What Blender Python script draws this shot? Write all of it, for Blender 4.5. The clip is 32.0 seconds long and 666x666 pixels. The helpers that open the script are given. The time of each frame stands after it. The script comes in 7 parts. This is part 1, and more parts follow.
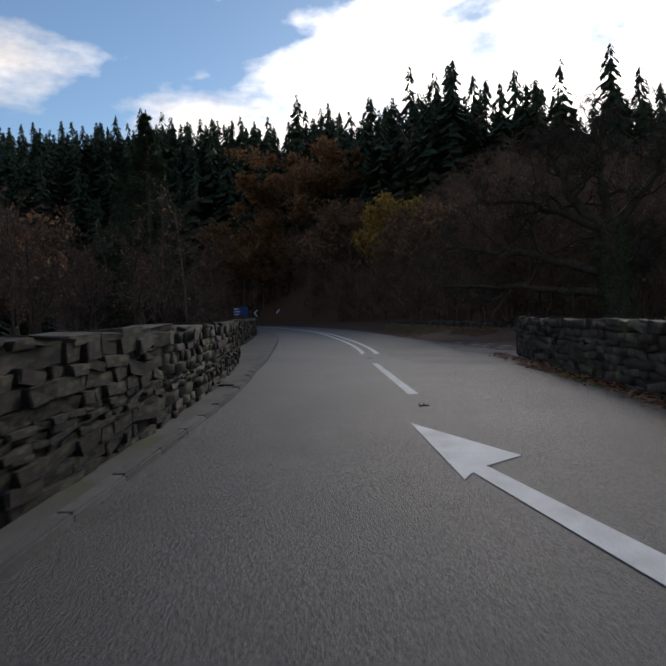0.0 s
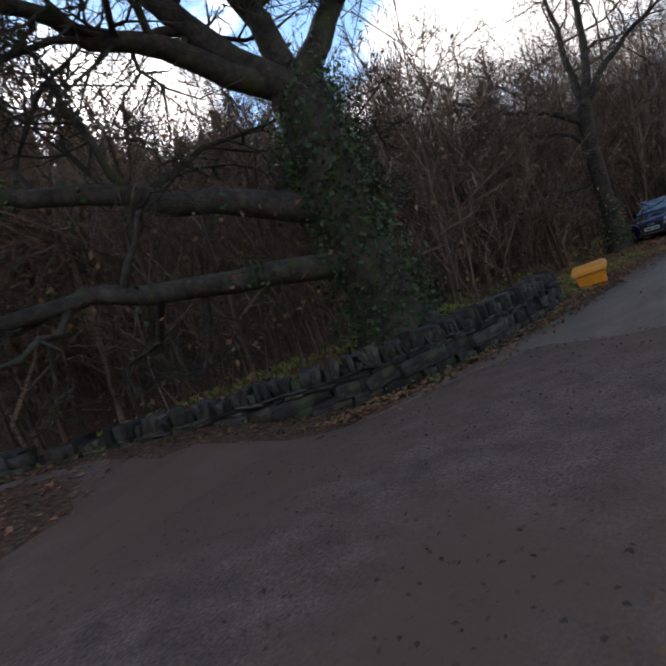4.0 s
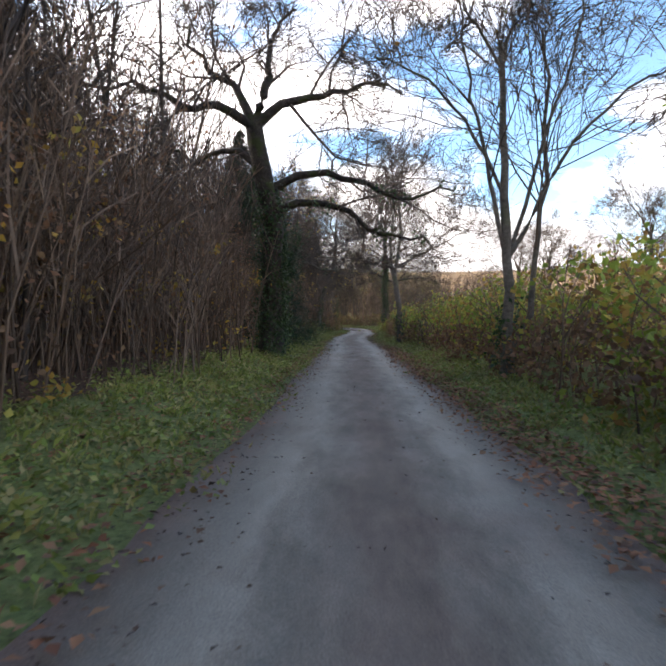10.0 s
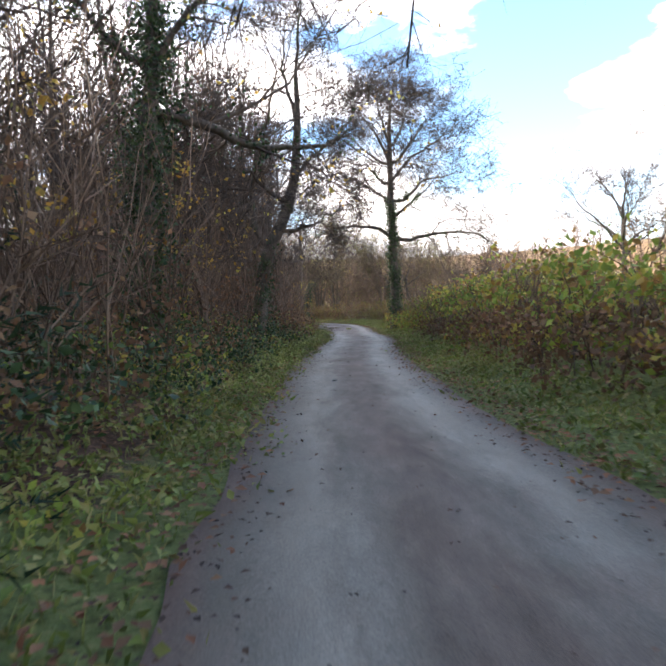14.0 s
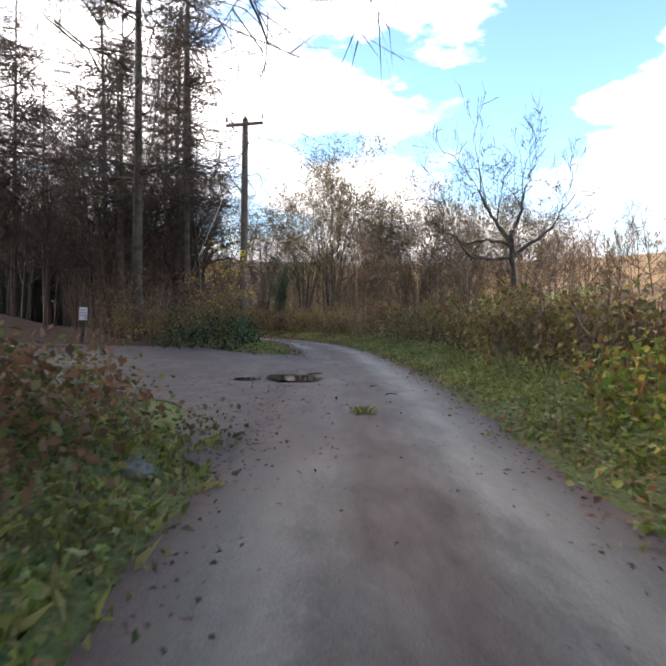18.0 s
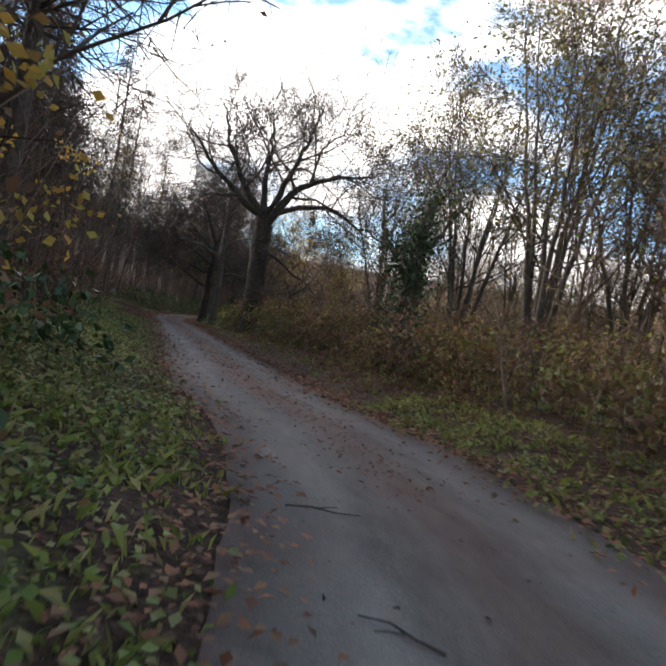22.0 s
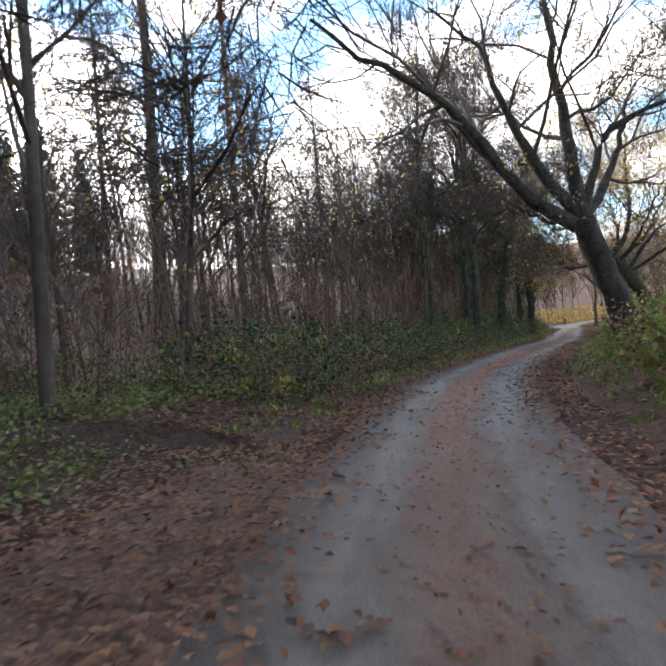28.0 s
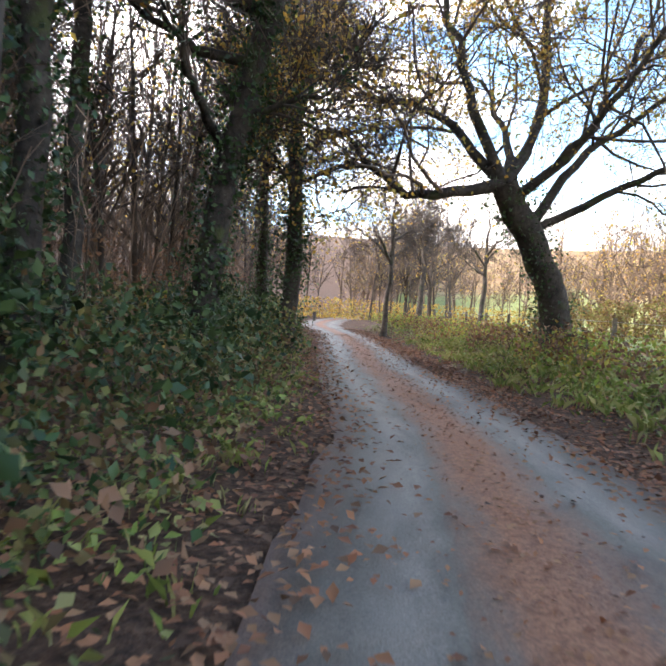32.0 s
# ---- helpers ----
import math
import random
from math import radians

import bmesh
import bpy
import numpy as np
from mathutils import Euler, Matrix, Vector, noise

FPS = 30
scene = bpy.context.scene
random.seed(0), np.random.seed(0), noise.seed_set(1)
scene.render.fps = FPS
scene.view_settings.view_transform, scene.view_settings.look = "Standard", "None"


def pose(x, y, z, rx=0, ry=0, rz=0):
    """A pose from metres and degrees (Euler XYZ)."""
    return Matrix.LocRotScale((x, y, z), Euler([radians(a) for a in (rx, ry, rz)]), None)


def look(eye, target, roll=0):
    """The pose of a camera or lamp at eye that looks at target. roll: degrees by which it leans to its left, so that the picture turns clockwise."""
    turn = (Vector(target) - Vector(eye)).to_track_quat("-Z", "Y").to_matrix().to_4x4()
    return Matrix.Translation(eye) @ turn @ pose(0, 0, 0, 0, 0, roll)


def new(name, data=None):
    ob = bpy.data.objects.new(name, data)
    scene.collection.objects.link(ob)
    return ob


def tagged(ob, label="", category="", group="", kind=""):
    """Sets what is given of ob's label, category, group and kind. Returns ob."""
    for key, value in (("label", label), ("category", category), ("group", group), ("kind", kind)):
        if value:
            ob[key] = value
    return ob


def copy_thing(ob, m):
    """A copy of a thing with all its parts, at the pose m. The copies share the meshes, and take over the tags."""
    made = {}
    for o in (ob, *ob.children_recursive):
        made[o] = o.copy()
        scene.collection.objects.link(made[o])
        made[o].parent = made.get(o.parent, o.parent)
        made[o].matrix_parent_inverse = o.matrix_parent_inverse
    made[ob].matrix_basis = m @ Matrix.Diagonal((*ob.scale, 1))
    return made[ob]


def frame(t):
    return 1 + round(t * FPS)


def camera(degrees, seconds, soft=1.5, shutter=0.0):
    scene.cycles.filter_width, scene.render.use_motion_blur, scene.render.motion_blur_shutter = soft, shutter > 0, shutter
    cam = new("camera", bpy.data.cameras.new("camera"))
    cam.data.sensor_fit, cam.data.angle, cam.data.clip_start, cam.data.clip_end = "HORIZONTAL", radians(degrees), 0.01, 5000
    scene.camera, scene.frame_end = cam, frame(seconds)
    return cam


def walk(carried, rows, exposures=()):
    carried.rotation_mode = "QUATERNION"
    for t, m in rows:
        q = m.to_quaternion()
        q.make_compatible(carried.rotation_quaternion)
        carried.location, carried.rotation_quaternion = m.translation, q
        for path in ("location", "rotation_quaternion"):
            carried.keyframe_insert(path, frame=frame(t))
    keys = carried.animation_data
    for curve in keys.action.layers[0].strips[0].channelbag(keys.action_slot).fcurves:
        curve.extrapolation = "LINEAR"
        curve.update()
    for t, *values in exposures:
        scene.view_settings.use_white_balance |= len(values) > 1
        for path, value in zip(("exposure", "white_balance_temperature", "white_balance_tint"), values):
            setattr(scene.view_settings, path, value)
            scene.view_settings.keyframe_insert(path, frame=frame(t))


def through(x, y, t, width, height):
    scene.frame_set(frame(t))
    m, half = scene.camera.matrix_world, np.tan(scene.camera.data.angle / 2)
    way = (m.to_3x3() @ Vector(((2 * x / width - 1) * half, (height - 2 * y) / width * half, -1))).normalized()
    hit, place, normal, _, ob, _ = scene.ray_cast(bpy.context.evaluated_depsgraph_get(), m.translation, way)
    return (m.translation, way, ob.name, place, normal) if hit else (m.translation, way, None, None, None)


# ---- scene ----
cam = camera(58.3, 32.0, soft=2.1, shutter=0.12)
PATH = [
    (0, (24.484, -22.825, 1.268), (22.487, -22.919, 1.208), -1.8),
    (0.5, (20.761, -23.053, 1.266), (18.765, -23.166, 1.200), -1.9),
    (1, (17.249, -23.240, 1.251), (15.253, -23.351, 1.180), -2.8),
    (1.5, (14.077, -23.360, 1.232), (12.079, -23.437, 1.170), -4.6),
    (2, (11.493, -23.402, 1.237), (9.496, -23.307, 1.198), -7.8),
    (2.5, (9.439, -22.874, 1.245), (7.475, -22.493, 1.218), -12.5),
    (3, (7.225, -21.603, 1.240), (5.336, -20.945, 1.215), -14.4),
    (3.5, (5.012, -20.099, 1.254), (3.290, -19.083, 1.212), -15.3),
    (4, (3.612, -18.532, 1.286), (2.146, -17.174, 1.199), -18.2),
    (4.5, (2.448, -17.016, 1.191), (1.313, -15.378, 1.016), -17.9),
    (6.5, (-0.055, -7.801, 1.269), (-0.155, -5.811, 1.094), -7.6),
    (7, (-0.151, -5.385, 1.256), (-0.191, -3.390, 1.122), -5.4),
    (7.5, (-0.097, -2.755, 1.251), (-0.112, -0.758, 1.145), -3.9),
    (8, (0.000, 0.000, 1.244), (-0.000, 1.998, 1.152), -2.6),
    (8.5, (0.111, 2.895, 1.217), (0.087, 4.893, 1.138), -1.0),
    (9, (0.050, 6.019, 1.263), (-0.013, 8.017, 1.214), -0.4),
    (9.5, (0.097, 9.088, 1.260), (-0.014, 11.084, 1.222), 0.6),
    (10, (0.053, 12.062, 1.253), (-0.107, 14.055, 1.208), 1.1),
    (10.5, (-0.055, 14.967, 1.228), (-0.248, 16.957, 1.170), 1.0),
    (11, (-0.368, 18.172, 1.251), (-0.558, 20.162, 1.179), 0.4),
    (11.5, (-0.696, 21.623, 1.252), (-0.867, 23.614, 1.177), -0.5),
    (12, (-0.955, 25.260, 1.248), (-1.110, 27.253, 1.177), -1.6),
    (12.5, (-1.130, 28.960, 1.265), (-1.262, 30.954, 1.200), -0.0),
    (13, (-1.289, 32.621, 1.242), (-1.408, 34.617, 1.169), -1.4),
    (13.5, (-1.543, 36.117, 1.232), (-1.642, 38.114, 1.171), -1.7),
    (14, (-1.908, 39.600, 1.252), (-1.985, 41.597, 1.181), -1.3),
    (14.5, (-2.273, 43.064, 1.251), (-2.355, 45.060, 1.173), -2.2),
    (16.5, (-2.275, 60.528, 1.270), (-2.392, 62.523, 1.208), 0.4),
    (17, (-2.366, 64.351, 1.253), (-2.455, 66.348, 1.196), -0.2),
    (17.5, (-2.450, 68.130, 1.255), (-2.520, 70.128, 1.209), 0.5),
    (18, (-2.502, 71.894, 1.259), (-2.576, 73.892, 1.212), 0.8),
    (18.5, (-2.616, 75.584, 1.249), (-2.678, 77.583, 1.205), 1.3),
    (19, (-2.784, 79.188, 1.196), (-2.862, 81.186, 1.147), 2.3),
    (19.5, (-2.977, 82.676, 1.234), (-3.095, 84.672, 1.171), 1.8),
    (20, (-3.292, 86.209, 1.219), (-3.426, 88.204, 1.166), 3.5),
    (20.5, (-3.618, 89.779, 1.257), (-3.779, 91.772, 1.210), 4.9),
    (21, (-4.082, 93.146, 1.244), (-4.330, 95.130, 1.215), 6.6),
    (21.5, (-4.764, 96.279, 1.253), (-5.132, 98.245, 1.244), 8.8),
    (22, (-5.775, 99.397, 1.255), (-6.265, 101.336, 1.231), 9.8),
    (22.5, (-7.036, 102.505, 1.252), (-7.693, 104.393, 1.187), 9.0),
    (23, (-8.626, 105.630, 1.268), (-9.435, 107.456, 1.156), 6.6),
    (23.5, (-10.504, 108.989, 1.270), (-11.393, 110.776, 1.144), 4.1),
    (24, (-12.544, 112.301, 1.226), (-13.492, 114.058, 1.108), 2.3),
    (24.5, (-14.289, 115.313, 1.233), (-15.309, 117.030, 1.136), 1.7),
    (25, (-16.147, 118.484, 1.249), (-17.233, 120.161, 1.169), 0.7),
    (25.5, (-17.901, 121.392, 1.250), (-19.034, 123.038, 1.177), -0.3),
    (27.5, (-22.208, 128.494, 1.250), (-23.443, 130.067, 1.255), -2.8),
    (28, (-23.869, 130.987, 1.226), (-24.986, 132.646, 1.225), -4.7),
    (28.5, (-25.401, 133.747, 1.250), (-26.391, 135.485, 1.249), -3.7),
    (29, (-26.760, 136.939, 1.265), (-27.627, 138.741, 1.264), -2.8),
    (29.5, (-27.968, 140.140, 1.261), (-28.727, 141.991, 1.246), -1.7),
    (30, (-28.973, 143.400, 1.303), (-29.615, 145.294, 1.263), -0.8),
    (30.5, (-29.715, 146.100, 1.247), (-30.258, 148.024, 1.196), -0.2),
    (31, (-30.332, 149.012, 1.246), (-30.768, 150.963, 1.179), 0.0),
    (31.5, (-30.713, 151.756, 1.206), (-31.073, 153.721, 1.126), 0.9),
    (32, (-31.035, 154.325, 1.215), (-31.329, 156.301, 1.126), 4.0),
]
walk(cam, [(t, look(eye, target, roll)) for t, eye, target, roll in PATH],
     exposures=[(0.0, 0.0, 6500, 13), (1.0, 0.4, 6500, 13), (2.0, 0.95, 6500, 13), (3.0, 1.3, 6500, 13), (4.0, 1.25, 6500, 13), (4.5, 1.55, 6500, 13), (6.5, 2.35, 6500, 14), (7.0, 2.15, 6500, 14), (8.0, 1.85, 6500, 14), (9.0, 1.9, 6500, 14), (10.0, 2.0, 6500, 14), (12.0, 2.75, 6500, 14), (13.0, 2.5, 6500, 14), (14.5, 2.5, 6500, 14), (17.5, 2.15, 6500, 14), (18.0, 2.05, 6500, 14), (19.0, 1.6, 6500, 14), (20.0, 1.7, 6500, 14), (21.0, 1.5, 6500, 14), (22.0, 1.7, 6500, 11), (23.0, 2.3, 6500, 12), (24.0, 2.65, 6500, 12), (25.0, 2.5, 6500, 12), (25.5, 2.5, 6500, 12), (28.0, 2.55, 6300, 9), (30.0, 2.75, 6300, 10), (32.0, 3.0, 6500, 12)])

# ---- light: a broken, bright sky; the low sun stands behind cloud over the western hill ----
SUN_AZ, SUN_EL = radians(76.8), radians(20.0)      # azimuth to the left of +y
sun_dir = Vector((-math.sin(SUN_AZ) * math.cos(SUN_EL), math.cos(SUN_AZ) * math.cos(SUN_EL), math.sin(SUN_EL)))
sun = new("sun", bpy.data.lights.new("sun", "SUN"))
sun.data.energy, sun.data.angle, sun.data.color = 3.0, radians(24), (1.0, 0.93, 0.84)
sun.matrix_world = look((0, 0, 80), Vector((0, 0, 80)) - sun_dir)


class Nodes:
    """A short way to write a node tree."""

    def __init__(self, tree):
        self.tree = tree
        tree.nodes.clear()

    def add(self, kind, **values):
        node = self.tree.nodes.new(kind)
        for key, value in values.items():
            if key.startswith("in_"):
                key = key[3:]
                node.inputs[int(key) if key.isdigit() else key.replace("_", " ")].default_value = value
            elif key == "operation":
                node.operation = value
            elif key == "blend_type":
                node.blend_type = value
            elif key == "data_type":
                node.data_type = value
            elif key == "attribute_name":
                node.attribute_name = value
            elif key == "feature":
                node.feature = value
        return node

    def link(self, a, b):
        self.tree.links.new(a, b)

    def noise(self, vector, scale, detail=4.0, rough=0.55, lacunarity=2.0):
        n = self.add("ShaderNodeTexNoise", in_Scale=scale, in_Detail=detail, in_Roughness=rough)
        if vector is not None:
            self.link(vector, n.inputs["Vector"])
        return n

    def ramp(self, fac, stops):
        n = self.add("ShaderNodeValToRGB")
        el = n.color_ramp.elements
        while len(el) < len(stops):
            el.new(0.5)
        for e, (at, colour) in zip(el, stops):
            e.position = at
            e.color = (*colour, 1) if len(colour) == 3 else colour
        self.link(fac, n.inputs[0])
        return n

    def mix(self, fac, a, b, how="MIX"):
        n = self.add("ShaderNodeMixRGB", blend_type=how)
        for value, slot in ((fac, 0), (a, 1), (b, 2)):
            if isinstance(value, (int, float)):
                n.inputs[slot].default_value = value
            elif isinstance(value, tuple):
                n.inputs[slot].default_value = (*value, 1)
            else:
                self.link(value, n.inputs[slot])
        return n.outputs[0]

    def math(self, op, a, b=0.0):
        n = self.add("ShaderNodeMath", operation=op)
        for value, slot in ((a, 0), (b, 1)):
            if isinstance(value, (int, float)):
                n.inputs[slot].default_value = value
            else:
                self.link(value, n.inputs[slot])
        return n.outputs[0]


world = bpy.data.worlds.new("sky")
scene.world = world
world.use_nodes = True
w = Nodes(world.node_tree)
sky = w.add("ShaderNodeTexSky")
sky.sky_type = "NISHITA"
sky.sun_disc = False
sky.sun_elevation, sky.sun_rotation = SUN_EL, -SUN_AZ
sky.air_density, sky.dust_density, sky.ozone_density = 1.0, 0.15, 2.0
geo = w.add("ShaderNodeTexCoord")
flat = w.add("ShaderNodeMapping")
flat.inputs["Scale"].default_value = (1.0, 1.0, 2.2)
flat.inputs["Location"].default_value = (0.35, 0.1, 0.0)
w.link(geo.outputs["Generated"], flat.inputs["Vector"])
cloud = w.noise(flat.outputs[0], 2.3, 8.0, 0.52)
sep = w.add("ShaderNodeSeparateXYZ")
w.link(geo.outputs["Generated"], sep.inputs[0])
low = w.math("SUBTRACT", 0.70, w.math("MULTIPLY", sep.outputs[2], 0.42))
cover = w.math("ADD", cloud.outputs[0], w.math("MULTIPLY", w.math("SUBTRACT", low, 0.5), 0.9))
toward = w.add("ShaderNodeVectorMath", operation="DOT_PRODUCT")
w.link(geo.outputs["Generated"], toward.inputs[0])
toward.inputs[1].default_value = sun_dir
veil = w.math("POWER", w.math("MAXIMUM", toward.outputs["Value"], 0.0), 9.0)
cover = w.math("ADD", cover, w.math("MULTIPLY", veil, 0.09))
mask = w.ramp(cover, [(0.515, (0, 0, 0)), (0.60, (1, 1, 1))])
shade = w.noise(flat.outputs[0], 5.0, 6.0, 0.6)
cloud_colour = w.ramp(shade.outputs[0], [(0.32, (4.7, 4.5, 4.4)), (0.64, (11.2, 10.8, 10.3))])
blue = w.mix(1.0, sky.outputs[0], (1.1, 1.2, 1.22), "MULTIPLY")
# cloud is brighter overhead than near the horizon
rise = w.math("ADD", 0.38, w.math("MULTIPLY", w.math("MAXIMUM", sep.outputs[2], 0.0), 1.9))
overhead = w.add("ShaderNodeVectorMath", operation="SCALE")
w.link(cloud_colour.outputs[0], overhead.inputs[0])
w.link(w.math("MULTIPLY", rise, w.math("ADD", 1.0, w.math("MULTIPLY", veil, 1.6))), overhead.inputs["Scale"])
both = w.mix(mask.outputs[0], blue, overhead.outputs[0])
back = w.add("ShaderNodeBackground", in_Strength=0.1)
w.link(both, back.inputs[0])
w.link(back.outputs[0], w.add("ShaderNodeOutputWorld").inputs[0])


# ---- materials ----
def material(name, stops, scale=6.0, rough=0.85, bump=0.4, bump_scale=40.0, fine=0.35, island=0.0, spec=0.3, stain=None, metal=0.0, detail=6.0, clear=False, coat=0.0):
    """Colour from a wide and a fine noise at real size; island: how far pieces of one mesh, or objects, differ in value."""
    m = bpy.data.materials.new(name)
    m.use_nodes = True
    n = Nodes(m.node_tree)
    at = n.add("ShaderNodeTexCoord").outputs["Object"]
    wide = n.noise(at, scale, detail)
    colour = n.ramp(wide.outputs[0], stops).outputs[0]
    grain = n.noise(at, bump_scale, 4.0, 0.65)
    colour = n.mix(fine, colour, n.ramp(grain.outputs[0], [(0.3, (0.35, 0.35, 0.35)), (0.7, (1.5, 1.5, 1.5))]).outputs[0], "MULTIPLY")
    if stain:
        patch = n.noise(at, stain[1], 3.0)
        colour = n.mix(n.ramp(patch.outputs[0], [(stain[2], (0, 0, 0)), (stain[3], (1, 1, 1))]).outputs[0], colour, stain[0])
    if island:
        piece = n.add("ShaderNodeNewGeometry").outputs["Random Per Island"]
        thing = n.add("ShaderNodeObjectInfo").outputs["Random"]
        both_r = n.math("FRACT", n.math("ADD", piece, thing))
        colour = n.mix(1.0, colour, n.ramp(both_r, [(0, (1 - island,) * 3), (1, (1 + island,) * 3)]).outputs[0], "MULTIPLY")
    b = n.add("ShaderNodeBsdfPrincipled", in_Roughness=rough, in_Metallic=metal)
    b.inputs["Specular IOR Level"].default_value = spec
    b.inputs["Coat Weight"].default_value = coat
    n.link(colour, b.inputs["Base Color"])
    if bump:
        bp = n.add("ShaderNodeBump", in_Strength=bump, in_Distance=0.02)
        n.link(grain.outputs[0], bp.inputs["Height"])
        n.link(bp.outputs[0], b.inputs["Normal"])
    n.link(b.outputs[0], n.add("ShaderNodeOutputMaterial").inputs[0])
    return m


def leafy(name, colours, rough=0.6, through=0.3):
    """Leaves: each one takes a colour of its own; some light comes through."""
    m = bpy.data.materials.new(name)
    m.use_nodes = True
    n = Nodes(m.node_tree)
    piece = n.add("ShaderNodeNewGeometry").outputs["Random Per Island"]
    stops = [(i / max(1, len(colours) - 1), c) for i, c in enumerate(colours)]
    colour = n.ramp(piece, stops).outputs[0]
    at = n.add("ShaderNodeTexCoord").outputs["Object"]
    wide = n.noise(at, 0.5, 3.0)
    colour = n.mix(1.0, colour, n.ramp(wide.outputs[0], [(0.3, (0.65, 0.65, 0.65)), (0.7, (1.3, 1.3, 1.3))]).outputs[0], "MULTIPLY")
    b = n.add("ShaderNodeBsdfPrincipled", in_Roughness=rough)
    b.inputs["Specular IOR Level"].default_value = 0.25
    n.link(colour, b.inputs["Base Color"])
    t = n.add("ShaderNodeBsdfTranslucent")
    n.link(colour, t.inputs[0])
    mx = n.add("ShaderNodeMixShader", in_0=through)
    n.link(b.outputs[0], mx.inputs[1])
    n.link(t.outputs[0], mx.inputs[2])
    n.link(mx.outputs[0], n.add("ShaderNodeOutputMaterial").inputs[0])
    return m


M_ASPHALT = material("asphalt", [(0.3, (0.085, 0.079, 0.072)), (0.7, (0.135, 0.126, 0.116))], 0.35, 0.62, 1.4, 60, 1.0, spec=0.45, stain=((0.105, 0.098, 0.09), 0.15, 0.55, 0.72))
M_BARK = material("bark", [(0.3, (0.05, 0.038, 0.029)), (0.7, (0.14, 0.11, 0.085))], 4.0, 0.95, 1.0, 13, 0.6, stain=((0.05, 0.065, 0.025), 1.3, 0.55, 0.66))
M_MOSSBARK = material("mossy_bark", [(0.3, (0.024, 0.019, 0.015)), (0.7, (0.075, 0.06, 0.046))], 3.0, 0.95, 1.0, 12, 0.6, stain=((0.05, 0.056, 0.02), 2.5, 0.54, 0.68))
M_BARK_PALE = material("bark_pale", [(0.3, (0.075, 0.06, 0.047)), (0.7, (0.16, 0.135, 0.108))], 3.5, 0.95, 1.0, 15, 0.65, stain=((0.09, 0.10, 0.045), 1.1, 0.55, 0.7))
M_TWIG = material("twig", [(0.3, (0.05, 0.036, 0.027)), (0.7, (0.125, 0.092, 0.07))], 1.0, 0.9, 0.0, 8, 0.3, island=0.35)
M_BROWNSTEM = material("hazel_stem", [(0.3, (0.085, 0.055, 0.038)), (0.7, (0.235, 0.16, 0.108))], 0.6, 0.9, 0.0, 8, 0.3, island=0.45)
M_STONE = material("slate_stone", [(0.3, (0.026, 0.022, 0.018)), (0.7, (0.078, 0.067, 0.055))], 3.0, 0.85, 0.9, 22, 0.6, island=0.6, stain=((0.11, 0.13, 0.06), 1.2, 0.58, 0.72))
M_CORE = material("wall_core", [(0.3, (0.03, 0.029, 0.027)), (0.7, (0.06, 0.057, 0.052))], 4.0, 0.95, 0.8, 20, 0.5)
M_KERB = material("kerb_concrete", [(0.3, (0.12, 0.115, 0.105)), (0.7, (0.21, 0.20, 0.185))], 2.0, 0.9, 0.5, 60, 0.45, island=0.15, stain=((0.13, 0.12, 0.08), 1.5, 0.5, 0.7))
M_FOOTWAY = material("footway", [(0.3, (0.10, 0.095, 0.085)), (0.7, (0.17, 0.16, 0.145))], 0.8, 0.9, 0.5, 80, 0.5, stain=((0.10, 0.10, 0.05), 0.9, 0.55, 0.7))
M_PAINT = material("road_paint", [(0.3, (0.55, 0.54, 0.50)), (0.7, (0.74, 0.73, 0.69))], 3.0, 0.7, 0.3, 90, 0.4)
M_WORN = material("worn_paint", [(0.35, (0.09, 0.085, 0.08)), (0.6, (0.5, 0.49, 0.46))], 9.0, 0.8, 0.3, 90, 0.5)
M_IVY = leafy("ivy_leaf", [(0.018, 0.036, 0.013), (0.04, 0.072, 0.022), (0.075, 0.11, 0.035)], 0.4, 0.15)
M_BRAMBLE = leafy("hedge_leaf", [(0.16, 0.22, 0.035), (0.29, 0.34, 0.055), (0.17, 0.24, 0.045), (0.48, 0.40, 0.07), (0.38, 0.20, 0.055), (0.17, 0.09, 0.045)], 0.55, 0.4)
M_GOLD = leafy("golden_leaf", [(0.55, 0.34, 0.06), (0.46, 0.24, 0.05), (0.42, 0.36, 0.08), (0.30, 0.16, 0.05)], 0.6, 0.55)
M_BEECH = leafy("beech_leaf", [(0.27, 0.125, 0.05), (0.19, 0.095, 0.042), (0.31, 0.165, 0.065), (0.12, 0.065, 0.034)], 0.6, 0.45)
M_BROWNLEAF = leafy("dead_leaf", [(0.17, 0.088, 0.05), (0.26, 0.135, 0.07), (0.11, 0.065, 0.042), (0.33, 0.20, 0.10)], 0.7, 0.3)
M_LITTER = leafy("fallen_leaf", [(0.29, 0.105, 0.048), (0.35, 0.155, 0.072), (0.17, 0.066, 0.035), (0.32, 0.165, 0.08), (0.09, 0.048, 0.03)], 0.75, 0.1)
M_GRASS = leafy("grass_blade", [(0.13, 0.16, 0.035), (0.22, 0.25, 0.05), (0.33, 0.31, 0.09), (0.38, 0.30, 0.13)], 0.6, 0.3)
M_NEEDLE = leafy("needles", [(0.018, 0.034, 0.02), (0.032, 0.055, 0.03), (0.05, 0.075, 0.036)], 0.7, 0.1)
M_SPRUCE = leafy("spruce_needles", [(0.010, 0.022, 0.010), (0.022, 0.042, 0.017), (0.042, 0.066, 0.026)], 0.55, 0.15)
M_FERN = leafy("bank_leaf", [(0.05, 0.08, 0.022), (0.10, 0.13, 0.038), (0.19, 0.17, 0.055), (0.17, 0.095, 0.042), (0.06, 0.085, 0.03)], 0.55, 0.3)
